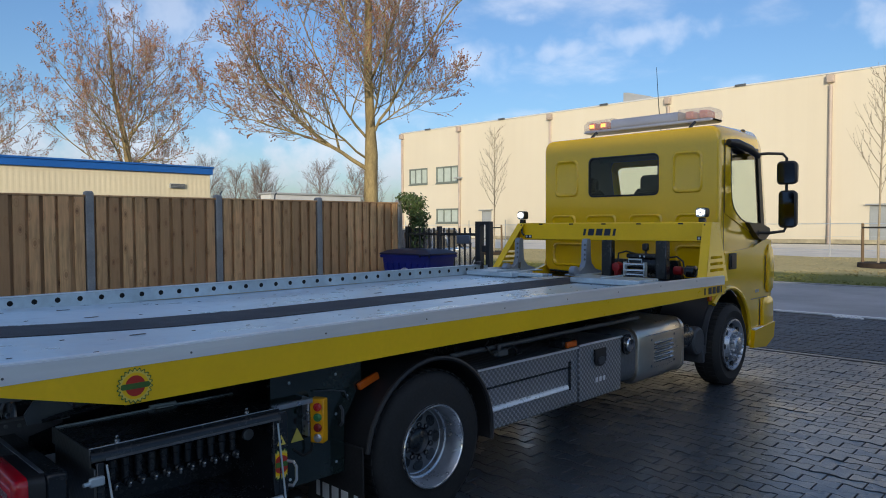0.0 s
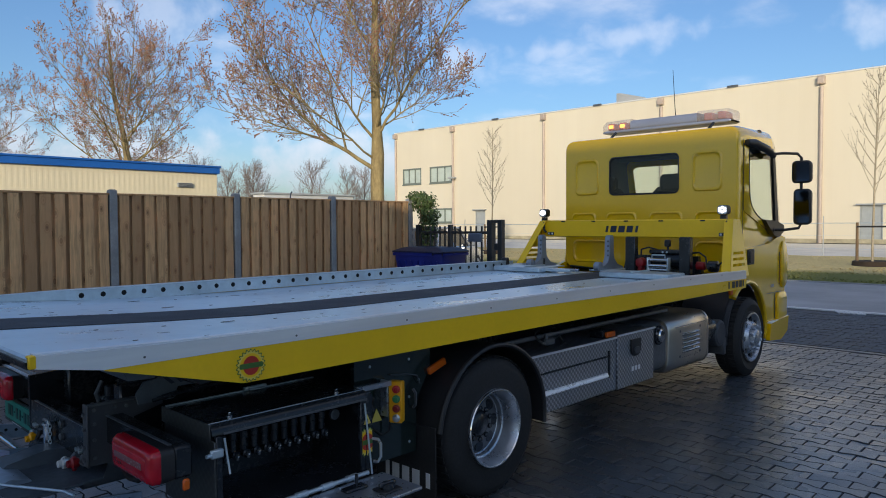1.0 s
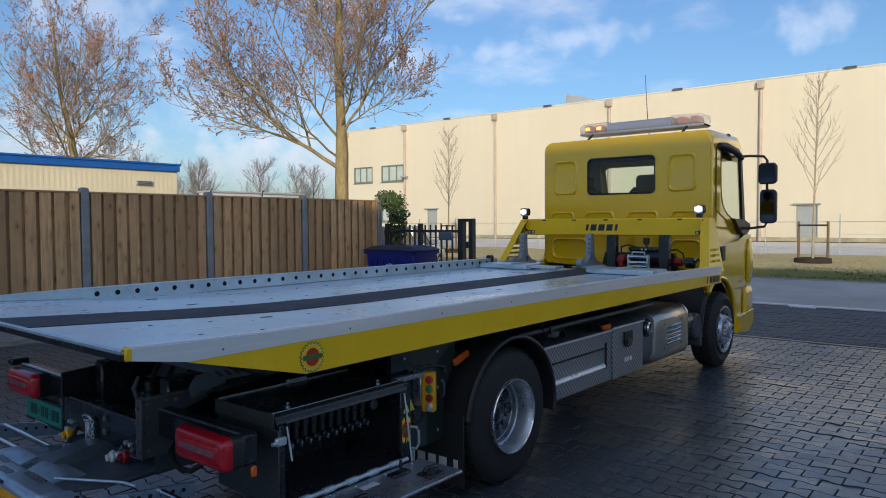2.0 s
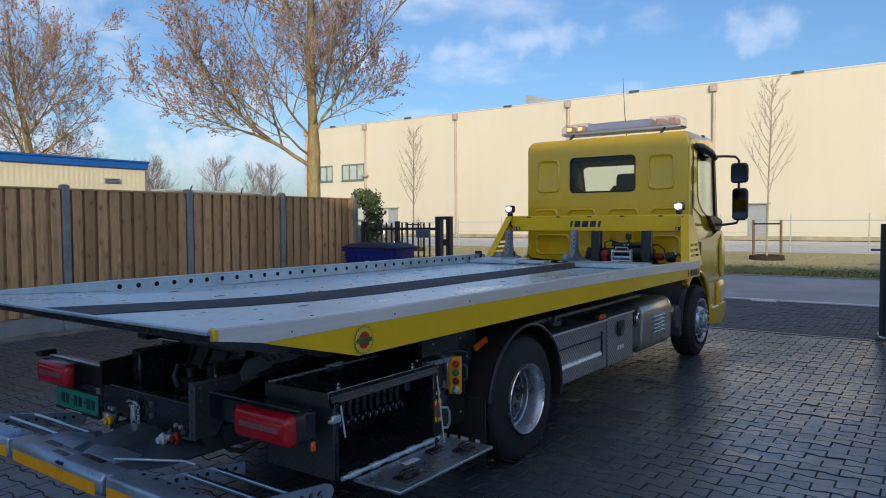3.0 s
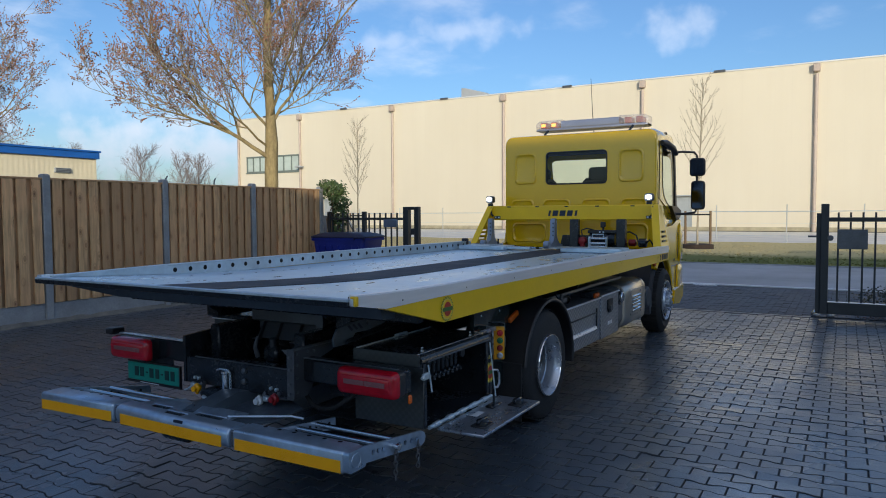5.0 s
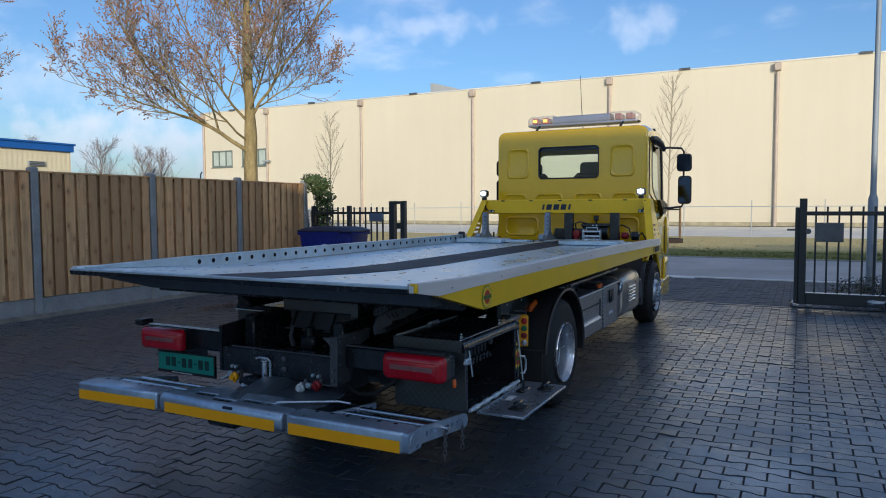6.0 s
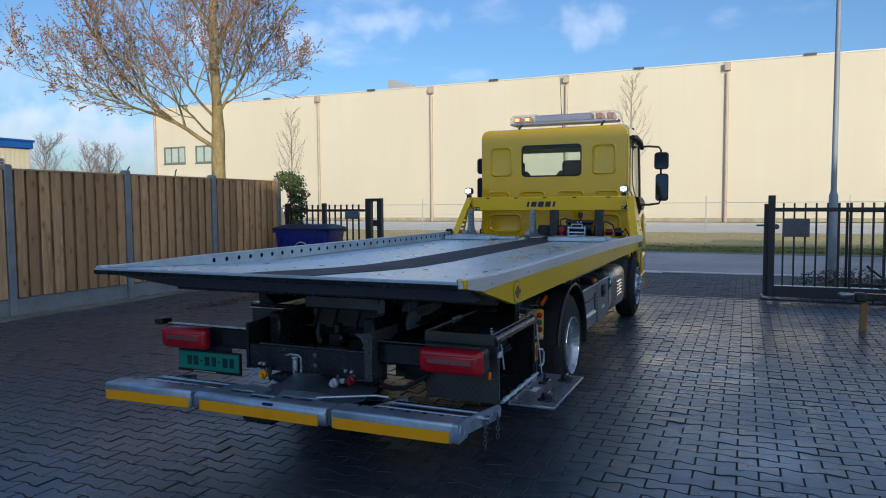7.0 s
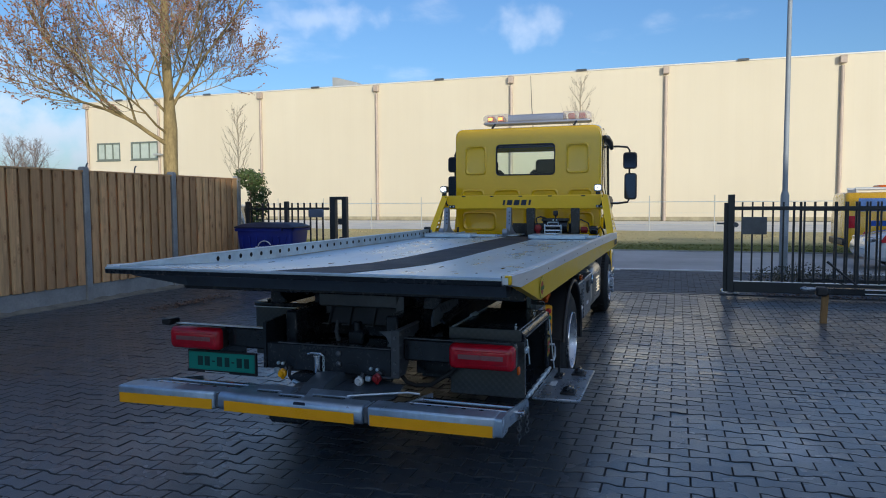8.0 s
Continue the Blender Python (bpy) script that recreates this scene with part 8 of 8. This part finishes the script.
fa, fb = far_tree(21, 13.5), far_tree(22, 12.0)
fa.matrix_basis = pose(57.0, 112.0, 0, 0, 0, 40)
fb.matrix_basis = pose(64.5, 107.5, 0, 0, 0, 0)
for i, (x, y, r, s) in enumerate(((50.0, 121.0, 15, 0), (61.0, 110.0, 80, 1), (73.0, 102.0, 140, 0), (78.5, 99.0, 200, 1), (44.0, 122.0, 260, 1), (88.0, 106.0, 300, 0), (36.0, 130.0, 33, 0), (67.5, 112.0, 75, 0))):
    copy_thing(fb if s else fa, pose(x, y, -0.4, 0, 0, r))

# low far buildings between the trees
for nm, x0, x1, y0, y1, z, m, lab in (("far_building", 56.9, 74.0, 92, 95, 6.2, TRIM, "low white flat-roofed building far off"), ("far_building", 40, 62, 84, 88, 3.4, SHEDWALL, "low cream building far off behind the fence")):
    fbld = thing(nm, ((x0 + x1) / 2, y0, 0), lab, "building")
    part("wall", Geo().box(x0, x1, y0, y1, 0, z), m, fbld, smooth=0)
    part("roof", Geo().box(x0 - 0.3, x1 + 0.3, y0 - 0.3, y1 + 0.3, z, z + 0.3, 0.05), CAP, fbld, smooth=0)

# ---- young trees on the verge, each between two stakes ----


def sapling(seed, base, h, label):
    r_ = random.Random(seed)
    th = thing("young_tree", base, label, "tree", "young trees on the verge")
    B = Vector(base)
    wood, twig = Geo(), Geo()
    st_ = bend_line(r_, B, Vector((0, 0, 1)), h * 0.97, 9, 0.1, 0.018)
    wood.tube(st_, [0.042, 0.039, 0.036, 0.033, 0.029, 0.025, 0.020, 0.015, 0.010, 0.005], 8)
    for k in range(24):
        t = 0.36 + 0.6 * k / 24
        p, d = along(st_, t)
        a = k * 2.4 + r_.uniform(-0.4, 0.4)
        e = radians(r_.uniform(40, 58))
        nd = Vector((math.cos(a) * math.cos(e), math.sin(a) * math.cos(e), math.sin(e)))
        L = h * (0.34 - 0.27 * (t - 0.36) / 0.6) * r_.uniform(0.75, 1.15)
        br = bend_line(r_, p, nd, L, 5, 0.12, 0.05)
        wood.tube(br, [0.014, 0.012, 0.010, 0.008, 0.005, 0.003], 4, caps=False)
        for j in range(5):
            q, e2 = along(br, 0.25 + 0.75 * (j + r_.random()) / 8)
            tw_ = bend_line(r_, q, sprig(r_, e2, r_.uniform(20, 40)), r_.uniform(0.2, 0.55), 2, 0.15, 0.06)
            twig.tube(tw_, [0.006, 0.005, 0.003], 3, caps=False)
            for i in range(2):
                bud(twig, r_, along(tw_, r_.random())[0], sprig(r_, e2, 30), 0.06)
    part("trunk", wood, SAPBARK, th, smooth=60, fix=False)
    tagged(part("twig_crown", twig, TWIG, th, smooth=0, fix=False), kind="stuff")
    ts = thing("tree_stakes", base, "two wooden stakes with a strap holding a young tree", "tree stake", "stakes on the verge")
    for d in (-0.47, 0.47):
        part("stake", Geo().tube([(B.x + 0.05, B.y + d, 0), (B.x, B.y + d, 1.55)], [0.05, 0.045], 8), STAKE, ts)
    part("strap", Geo().box(B.x - 0.06, B.x - 0.04, B.y - 0.47, B.y + 0.47, 1.38, 1.44, 0.004), RUBBER, ts)
    part("soil_ring", Geo().lathe([(0.0, 0.62), (0.22, 0.60), (0.24, 0.52), (0.16, 0.0)], "z", (B.x, B.y, 0.02), 20), SOIL, ts, "dark soil mound")


sapling(41, (26.7, 5.95, 0.05), 6.9, "slender bare young tree on the verge")
sapling(42, (26.5, 22.45, 0.05), 6.5, "thin bare young tree beside the street")

# ---- parked cars ----


def car(name, base, heading, paint, label, L=4.4, W=1.78, H=1.47, van=False, stripes=()):
    th = thing(name, (0, 0, 0), label, "car" if not van else "van")
    X = lambda f: (f - 0.5) * L
    if van:
        body = [(0.0, 0.35, 0.85, 0.88), (0.02, 0.25, 0.95, 0.96), (0.10, 0.2, 1.02, 1.0), (0.24, 0.2, 1.10, 1.0), (0.5, 0.2, 1.12, 1.0), (0.95, 0.22, 1.12, 1.0), (0.99, 0.26, 1.08, 0.97), (1.0, 0.35, 0.98, 0.94)]
        cabn = [(0.22, 0.0, 1.0), (0.36, 0.92, 0.88), (0.42, 1.0, 0.87), (0.95, 1.0, 0.88), (0.985, 0.0, 0.97)]
    else:
        body = [(0.0, 0.35, 0.58, 0.82), (0.02, 0.25, 0.68, 0.92), (0.10, 0.2, 0.80, 0.98), (0.28, 0.2, 0.93, 1.0), (0.5, 0.2, 0.95, 1.0), (0.85, 0.2, 0.97, 1.0), (0.97, 0.25, 0.95, 0.95), (1.0, 0.38, 0.80, 0.88)]
        cabn = [(0.26, 0.0, 0.96), (0.42, 0.93, 0.80), (0.52, 1.0, 0.78), (0.76, 0.97, 0.78), (0.94, 0.0, 0.90)]
    lo = [[(X(f), y, z) for y, z in rrect(-W / 2 * k, W / 2 * k, z0, z1, 0.12)] for f, z0, z1, k in body]
    part("body", Geo().loft(lo), paint, th, smooth=50)
    zb = (1.10 if van else 0.93)
    gl = []
    for f, k, w in cabn:
        z = zb - 0.03 + (H - zb + 0.03) * k
        gl.append([(X(f), -W / 2 * 0.95, zb - 0.04), (X(f), -W / 2 * 0.95 * (w if k else 1), z), (X(f), W / 2 * 0.95 * (w if k else 1), z), (X(f), W / 2 * 0.95, zb - 0.04)])
    part("windows", Geo().loft(gl), DARKGLASS, th, "dark glazed cabin", smooth=30)
    f1, f2 = cabn[1][0], cabn[3][0]
    part("roof", Geo().loft([[(X(f), y, z) for y, z in rrect(-W / 2 * 0.78, W / 2 * 0.78, H - 0.05, H + 0.012, 0.025)] for f in (f1, (f1 + f2) / 2, f2)]), paint, th)
    for f in (cabn[1][0], 0.60, cabn[3][0]):
        for s in (-1, 1):
            part("pillar", Geo().tube([(X(f) + (0.0 if f == 0.60 else (-0.45 if f < 0.5 else 0.5)) * (0.9 if not van else 0.5), s * W / 2 * 0.945, zb), (X(f), s * W / 2 * 0.77, H - 0.02)], 0.035, 6), paint, th)
    for f in (0.19, 0.81):
        for s in (-1, 1):
            c = (X(f), s * (W / 2 - 0.01), 0.32)
            w_ = part("wheel", Geo().lathe([(-0.11, 0.2), (-0.1, 0.3), (-0.06, 0.32), (0.06, 0.32), (0.1, 0.3), (0.11, 0.2)], "y", (c[0], c[1] - s * 0.1, c[2]), 24), RUBBER, th)
            part("rim", Geo().lathe([(s * 0.0, 0.2), (s * 0.012, 0.19), (s * 0.0, 0.06), (s * 0.02, 0.0)], "y", (c[0], c[1] + s * 0.004, c[2]), 16), RIM, w_)
    for s in (-1, 1):
        part("headlight", Geo().box(X(0.012), X(0.07), s * W * 0.36 - 0.17, s * W * 0.36 + 0.17, (0.60 if not van else 0.72), (0.72 if not van else 0.9), 0.03), CHROME, th)
        part("tail_light", Geo().box(X(0.975), X(1.003), s * W * 0.42 - 0.09, s * W * 0.42 + 0.09, 0.72, (0.9 if not van else 1.05), 0.02), TAIL, th)
        part("side_mirror", Geo().box(X(cabn[1][0]) - 0.35, X(cabn[1][0]) - 0.25, s * (W / 2 + 0.10) - 0.09, s * (W / 2 + 0.10) + 0.09, zb - 0.02, zb + 0.14, 0.03), paint, th)
    for a, b, z0, z1, m in stripes:
        for s in (-1, 1):
            yy = s * (W / 2 + 0.001)
            part("stripe", Geo().prism([(X(a), z0), (X(b), z0 + 0.05), (X(b), z1 + 0.05), (X(a) + 0.1, z1)], "y", yy - 0.004, yy + 0.004), m, th, smooth=0)
    if van:
        rb = part("roof_bar", Geo().box(X(0.45), X(0.60), -W * 0.36, W * 0.36, H + 0.02, H + 0.10, 0.02), WHITE, th)
        part("bar_lamp", Geo().box(X(0.46), X(0.59), W * 0.20, W * 0.35, H + 0.10, H + 0.15, 0.02), ORANGE, th)
        part("bar_lamp", Geo().box(X(0.46), X(0.59), -W * 0.35, -W * 0.20, H + 0.10, H + 0.15, 0.02), ORANGE, th)
    th.matrix_basis = pose(*base, 0, 0, heading)
    return th


car("parked_car", (14.3, 14.6, 0.0), 200, CARSILVER, "silver hatchback parked beyond the steel fence")
car("parked_car", (15.2, 17.8, 0.0), 195, CARSILVER, "pale silver car parked beside another", H=1.44)
car("parked_car", (14.9, -4.12, 0.004), -90, CARWHITE, "white car with red and blue stripes in the street", L=4.5, H=1.60, stripes=((0.05, 0.5, 0.62, 0.78, CARRED), (0.25, 0.98, 0.45, 0.60, CARBLUE)))

# boxy service van seen from its side and tail
van = thing("service_van", (19.0, -4.1, 0), "bright yellow service van with white roof bar", "van")
VX0, VX1, VY0, VY1 = 17.8, 19.65, -6.35, -1.86


def van_loop(y, i, z1):
    return [(x, y, z) for x, z in ((VX0 + i, 0.30), (VX0 + i * 0.6, 0.55), (VX0 + i * 0.6, 1.02), (VX0 + 0.05 + i, 1.25), (VX0 + 0.13 + i, z1 - 0.10), (VX0 + 0.22 + i, z1 - 0.02), (VX0 + 0.4, z1), (VX1 - 0.4, z1), (VX1 - 0.22 - i, z1 - 0.02), (VX1 - 0.13 - i, z1 - 0.10), (VX1 - 0.05 - i, 1.25), (VX1 - i * 0.6, 1.02), (VX1 - i * 0.6, 0.55), (VX1 - i, 0.30))]


part("body", Geo().loft([van_loop(VY1, 0.10, 1.66), van_loop(VY1 - 0.03, 0.04, 1.71), van_loop(VY1 - 0.12, 0.0, 1.735), van_loop(-3.6, 0.0, 1.75), van_loop(-5.0, 0.01, 1.72), van_loop(-5.6, 0.06, 1.30), van_loop(-6.2, 0.14, 1.05), van_loop(VY0, 0.25, 0.80)]), CARYELLOW, van, smooth=45)
for s in (0, 1):
    xs = (lambda d: VX0 + d) if s == 0 else (lambda d: VX1 - d)
    for ya, yb in ((-2.12, -3.20), (-3.30, -4.10), (-4.20, -5.0)):
        w = part("side_window", Geo().loft([[(xs(0.040), ya, 1.24), (xs(0.040), yb, 1.24), (xs(0.112), yb, 1.58), (xs(0.112), ya - 0.06, 1.58)], [(xs(0.055), ya, 1.24), (xs(0.055), yb, 1.24), (xs(0.127), yb, 1.58), (xs(0.127), ya - 0.06, 1.58)]]), BLUEGLASS, van, "side window with the sky's reflection in its colour", smooth=0)
    part("side_stripe", Geo().box(min(xs(-0.004), xs(0.01)), max(xs(-0.004), xs(0.01)), -3.0, -2.45, 0.86, 1.0, 0.002), CARBLUE, van)
    part("side_stripe", Geo().box(min(xs(-0.004), xs(0.01)), max(xs(-0.004), xs(0.01)), -5.2, -3.1, 0.70, 0.88, 0.002), CARBLUE, van)
    part("tail_light", Geo().loft([[(xs(d), y_, z) for y_, z in rrect(-2.10, VY1 - 0.02, 0.80, 1.12, 0.04)] for d in (-0.006, 0.10)]), TAIL, van)
    for y_ in (-2.75, -5.35):
        wv = part("wheel", Geo().lathe([(-0.11, 0.2), (-0.1, 0.3), (-0.06, 0.32), (0.06, 0.32), (0.1, 0.3), (0.11, 0.2)], "x", (xs(0.10), y_, 0.32), 24), RUBBER, van)
        part("hub_cap", Geo().lathe([(0.0, 0.2), (0.012, 0.18), (0.0, 0.06), (0.02, 0.0)] if s else [(0.0, 0.2), (-0.012, 0.18), (0.0, 0.06), (-0.02, 0.0)], "x", (xs(-0.012), y_, 0.32), 16), RIM, wv)
part("bumper", Geo().box(VX0 + 0.04, VX1 - 0.04, VY1 - 0.06, VY1 + 0.05, 0.34, 0.52, 0.03), PLASTIC, van)
rb = part("roof_bar", Geo().box(VX0 + 0.42, VX0 + 0.50, -4.6, -2.15, 1.80, 1.87, 0.015).box(VX1 - 0.50, VX1 - 0.42, -4.6, -2.15, 1.80, 1.87, 0.015), WHITE, van, "white roof rack bar")
for y_ in (-2.2, -3.4, -4.5):
    part("rack_foot", Geo().box(VX0 + 0.44, VX1 - 0.44, y_ - 0.03, y_ + 0.03, 1.735, 1.82, 0.008), WHITE, rb)
part("bar_lamp", Geo().box(VX0 + 0.55, VX1 - 0.55, -3.05, -2.75, 1.83, 1.93, 0.03), ORANGE, rb, "amber warning lamp")
van.location.y -= 0.35

# ---- short grass on the verge ----
rng = random.Random(77)
g = Geo()
for _ in range(14000):
    x = 19.58 + 4.6 * rng.random() ** 1.2
    y = rng.uniform(-9, 42)
    h, w, a = rng.uniform(0.004, 0.014) * (1.7 if rng.random() < 0.12 else 1.0), rng.uniform(0.02, 0.05), rng.uniform(0, 3.14)
    c, s = math.cos(a) * w, math.sin(a) * w
    z = 0.05
    l1, l2 = rng.uniform(-0.06, 0.06), rng.uniform(-0.06, 0.06)
    g.add([(x - c, y - s, z), (x + c, y + s, z), (x + l1, y + l2, z + h + 0.02)], [(0, 1, 2)])
tagged(part("grass", g, VERGE, smooth=0, fix=False), "short patchy yellow-green winter grass", "grass", kind="stuff")

g = Geo()
for _ in range(15000):
    x = 23.0 + 10.6 * rng.random()
    y = rng.uniform(-9, 46)
    if noise.noise((x * 0.45, y * 0.45, 3.0)) < -0.05 + (24.6 - x) * 0.12:
        continue
    h, w, a = rng.uniform(0.004, 0.035), rng.uniform(0.015, 0.045), rng.uniform(0, 3.14)
    c, s = math.cos(a) * w, math.sin(a) * w
    l1, l2 = rng.uniform(-0.09, 0.09), rng.uniform(-0.09, 0.09)
    g.add([(x - c, y - s, 0.04), (x + c, y + s, 0.04), (x + l1, y + l2, 0.06 + h)], [(0, 1, 2)])
tagged(part("dry_grass", g, DRYGRASS, smooth=0, fix=False), "matted tan winter grass with fallen leaves", "grass", kind="stuff")

# ---- close-boarded fence on concrete posts ----
fence = thing("wooden_fence", (4.0, 10.70, 0), "close-boarded brown wooden fence between grey concrete posts", "fence")
FY = 10.68
POSTS = [-6.22, -4.24, -2.26, -0.28, 1.70, 3.68, 5.66, 7.64, 9.62]
for x in POSTS:
    p = Geo().box(x - 0.055, x + 0.055, FY - 0.05, FY + 0.07, 0, 2.07, 0.008)
    p.loft([[(x - 0.055 + i, FY - 0.05 + i, z), (x + 0.055 - i, FY - 0.05 + i, z), (x + 0.055 - i, FY + 0.07 - i, z), (x - 0.055 + i, FY + 0.07 - i, z)] for z, i in ((2.062, 0.002), (2.085, 0.006), (2.100, 0.024))])
    part("post", p, CONCRETE, fence, "grey concrete post")
rng = random.Random(9)
shared = {}


def board_mesh(w, kind):
    """A sawn board 1.72 m high with eased edges, shared by alike boards."""
    key = (round(w, 3), kind)
    if key not in shared:
        me, _ = mesh_of("board", Geo().box(-w / 2, w / 2, -0.009, 0.009, -0.874, 0.874, 0.003), BOARD, 0, True, (0, 0, 0))
        shared[key] = me
    return shared[key]


for a, b in zip(POSTS, POSTS[1:]):
    x0, x1 = a + 0.055, b - 0.055
    part("gravel_board", Geo().box(x0, x1, FY - 0.015, FY + 0.025, 0.0, 0.27, 0.006), CONCRETE, fence, "grey concrete base board")
    part("cap_rail", Geo().box(x0, x1, FY - 0.045, FY + 0.045, 2.015, 2.045, 0.004), BOARD, fence)
    for z in (0.40, 1.15, 1.88):
        part("back_rail", Geo().box(x0, x1, FY + 0.045, FY + 0.07, z - 0.035, z + 0.035, 0.003), BOARD, fence)
    n = 10
    pitch = (x1 - x0) / n
    for k in range(n):
        for layer in (0, 1):
            if layer and k == n - 1:
                for xe in (x0 + 0.046, x1 - 0.046):
                    ob = new("board", board_mesh(0.09, 1))
                    ob.parent = fence
                    ob.location = Vector((xe, FY + 0.020, 1.145)) - WHERE[fence.name]
                continue
            w = 0.132 + 0.006 * rng.randint(0, 2) if not layer else 0.165
            ob = new("board", board_mesh(w, layer))
            x = x0 + pitch * (k + 0.5 + 0.5 * layer) + rng.uniform(-0.006, 0.006)
            world_ = Vector((x, FY - 0.030 + (0.050 if layer else 0.0) + rng.uniform(-0.002, 0.002), 1.149 + rng.uniform(-0.004, 0.004)))
            ob.parent = fence
            ob.location = world_ - WHERE[fence.name]
            ob.rotation_euler = (0, radians(rng.uniform(-0.35, 0.35)), radians(rng.uniform(-1.2, 1.2)))

# small twigs and fittings on top of the fence
for x in (5.70, 6.72):
    tagged(part("fence_bracket", Geo().tube([(x, FY, 2.03), (x + 0.01, FY, 2.12), (x + 0.04, FY, 2.16)], 0.012, 6), DARKSTEEL), "small dark steel bracket standing on the fence", "bracket")

# ---- paving: bow-tie concrete blocks in running bond ----
PL, PW, JOINT, WAVE = 0.225, 0.1125, 0.0054, 0.0105
pave = tagged(part("pavement", Geo().box(-7.0, 13.10, -7.02, 10.64, -0.2, -0.013), SAND, smooth=0), "dark damp grey interlocking block paving", "pavement", kind="structure")


def paver_outline(shrink):
    pts = []
    prof = [(-0.5, -1), (-0.36, -0.95), (-0.16, 0.85), (0.0, 1), (0.16, 0.85), (0.36, -0.95), (0.5, -1)]
    hl, hw = PL / 2 - JOINT / 2 - shrink, PW / 2 - JOINT / 2 - shrink
    for u, c in prof:
        pts.append((-(hw - WAVE * c), u / 0.5 * hl))
    for u, c in prof[::-1]:
        pts.append((hw - WAVE * c, u / 0.5 * hl))
    return pts


o1, o0 = paver_outline(0.0036), paver_outline(0.0)
NP = len(o1)
pv = [(x, y, 0.0) for x, y in o1] + [(x, y, -0.0025) for x, y in o0] + [(x, y, -0.016) for x, y in o0]
pf = [tuple(range(NP))] + [(i, NP + i, NP + (i + 1) % NP, (i + 1) % NP) for i in range(NP)] + [(NP + i, 2 * NP + i, 2 * NP + (i + 1) % NP, NP + (i + 1) % NP) for i in range(NP)]
# keep the top face up
pf = [f[::-1] for f in pf]
me = bpy.data.meshes.new("paver")
me.from_pydata(pv, [], pf)
bm = bmesh.new()
bm.from_mesh(me)
bmesh.ops.recalc_face_normals(bm, faces=bm.faces)
if max(bm.faces, key=lambda f: f.calc_center_median().z).normal.z < 0:
    bmesh.ops.reverse_faces(bm, faces=bm.faces)
bm.to_mesh(me)
bm.free()
me.materials.append(PAVER)
me.materials.append(SAND)
for p in me.polygons:
    p.material_index = 0 if p.normal.z > 0.9 else 1
side = [p.material_index for p in me.polygons]
base_v = np.array([v.co for v in me.vertices])
base_f = [tuple(p.vertices) for p in me.polygons]
rng = np.random.default_rng(4)
fv, count = [], 0
pl = WHERE[pave.name]
row = 0
x = -6.925
while x < 13.06:
    off = (row % 2) * PL / 2
    y = -6.9 + off
    while y < 10.55:
        if not (9.08 < x < 9.34):
            dz = 0.0015 * rng.standard_normal() + 0.006 * noise.noise((x * 0.5, y * 0.5, 0.0))
            tx, ty = 0.013 * rng.standard_normal(), 0.009 * rng.standard_normal()
            if 0.5 < x < 2.9 and 0.1 < y < 2.6 and count < 300:
                ob = new("paver", me)
                ob.parent = pave
                ob.location = Vector((x, y, dz)) - pl
                ob.rotation_euler = (ty, tx, 0.004 * rng.standard_normal())
                count += 1
            else:
                v = base_v.copy()
                v[:, 2] += dz - v[:, 0] * tx + v[:, 1] * ty
                v[:, 0] += x
                v[:, 1] += y
                fv.append(v)
        y += PL
    x += PW
    row += 1
nv = len(base_v)
for group, m, lab in (([v for v in fv if v[0, 0] < 9.2], PAVER, "dark damp interlocking paving blocks"), ([v for v in fv if v[0, 0] > 9.2], PAVERDRY, "drier grey paving blocks of the entrance")):
    allv = np.concatenate(group) - np.array(pl)
    faces = [tuple(i + k * nv for i in f) for k in range(len(group)) for f in base_f]
    fm = bpy.data.meshes.new("paver_field")
    fm.from_pydata(allv.tolist(), [], faces)
    fm.materials.append(m)
    fm.materials.append(SAND)
    fm.polygons.foreach_set("material_index", side * len(group))
    fo = new("paver_field", fm)
    fo.parent = pave
    tagged(fo, lab, kind="stuff")
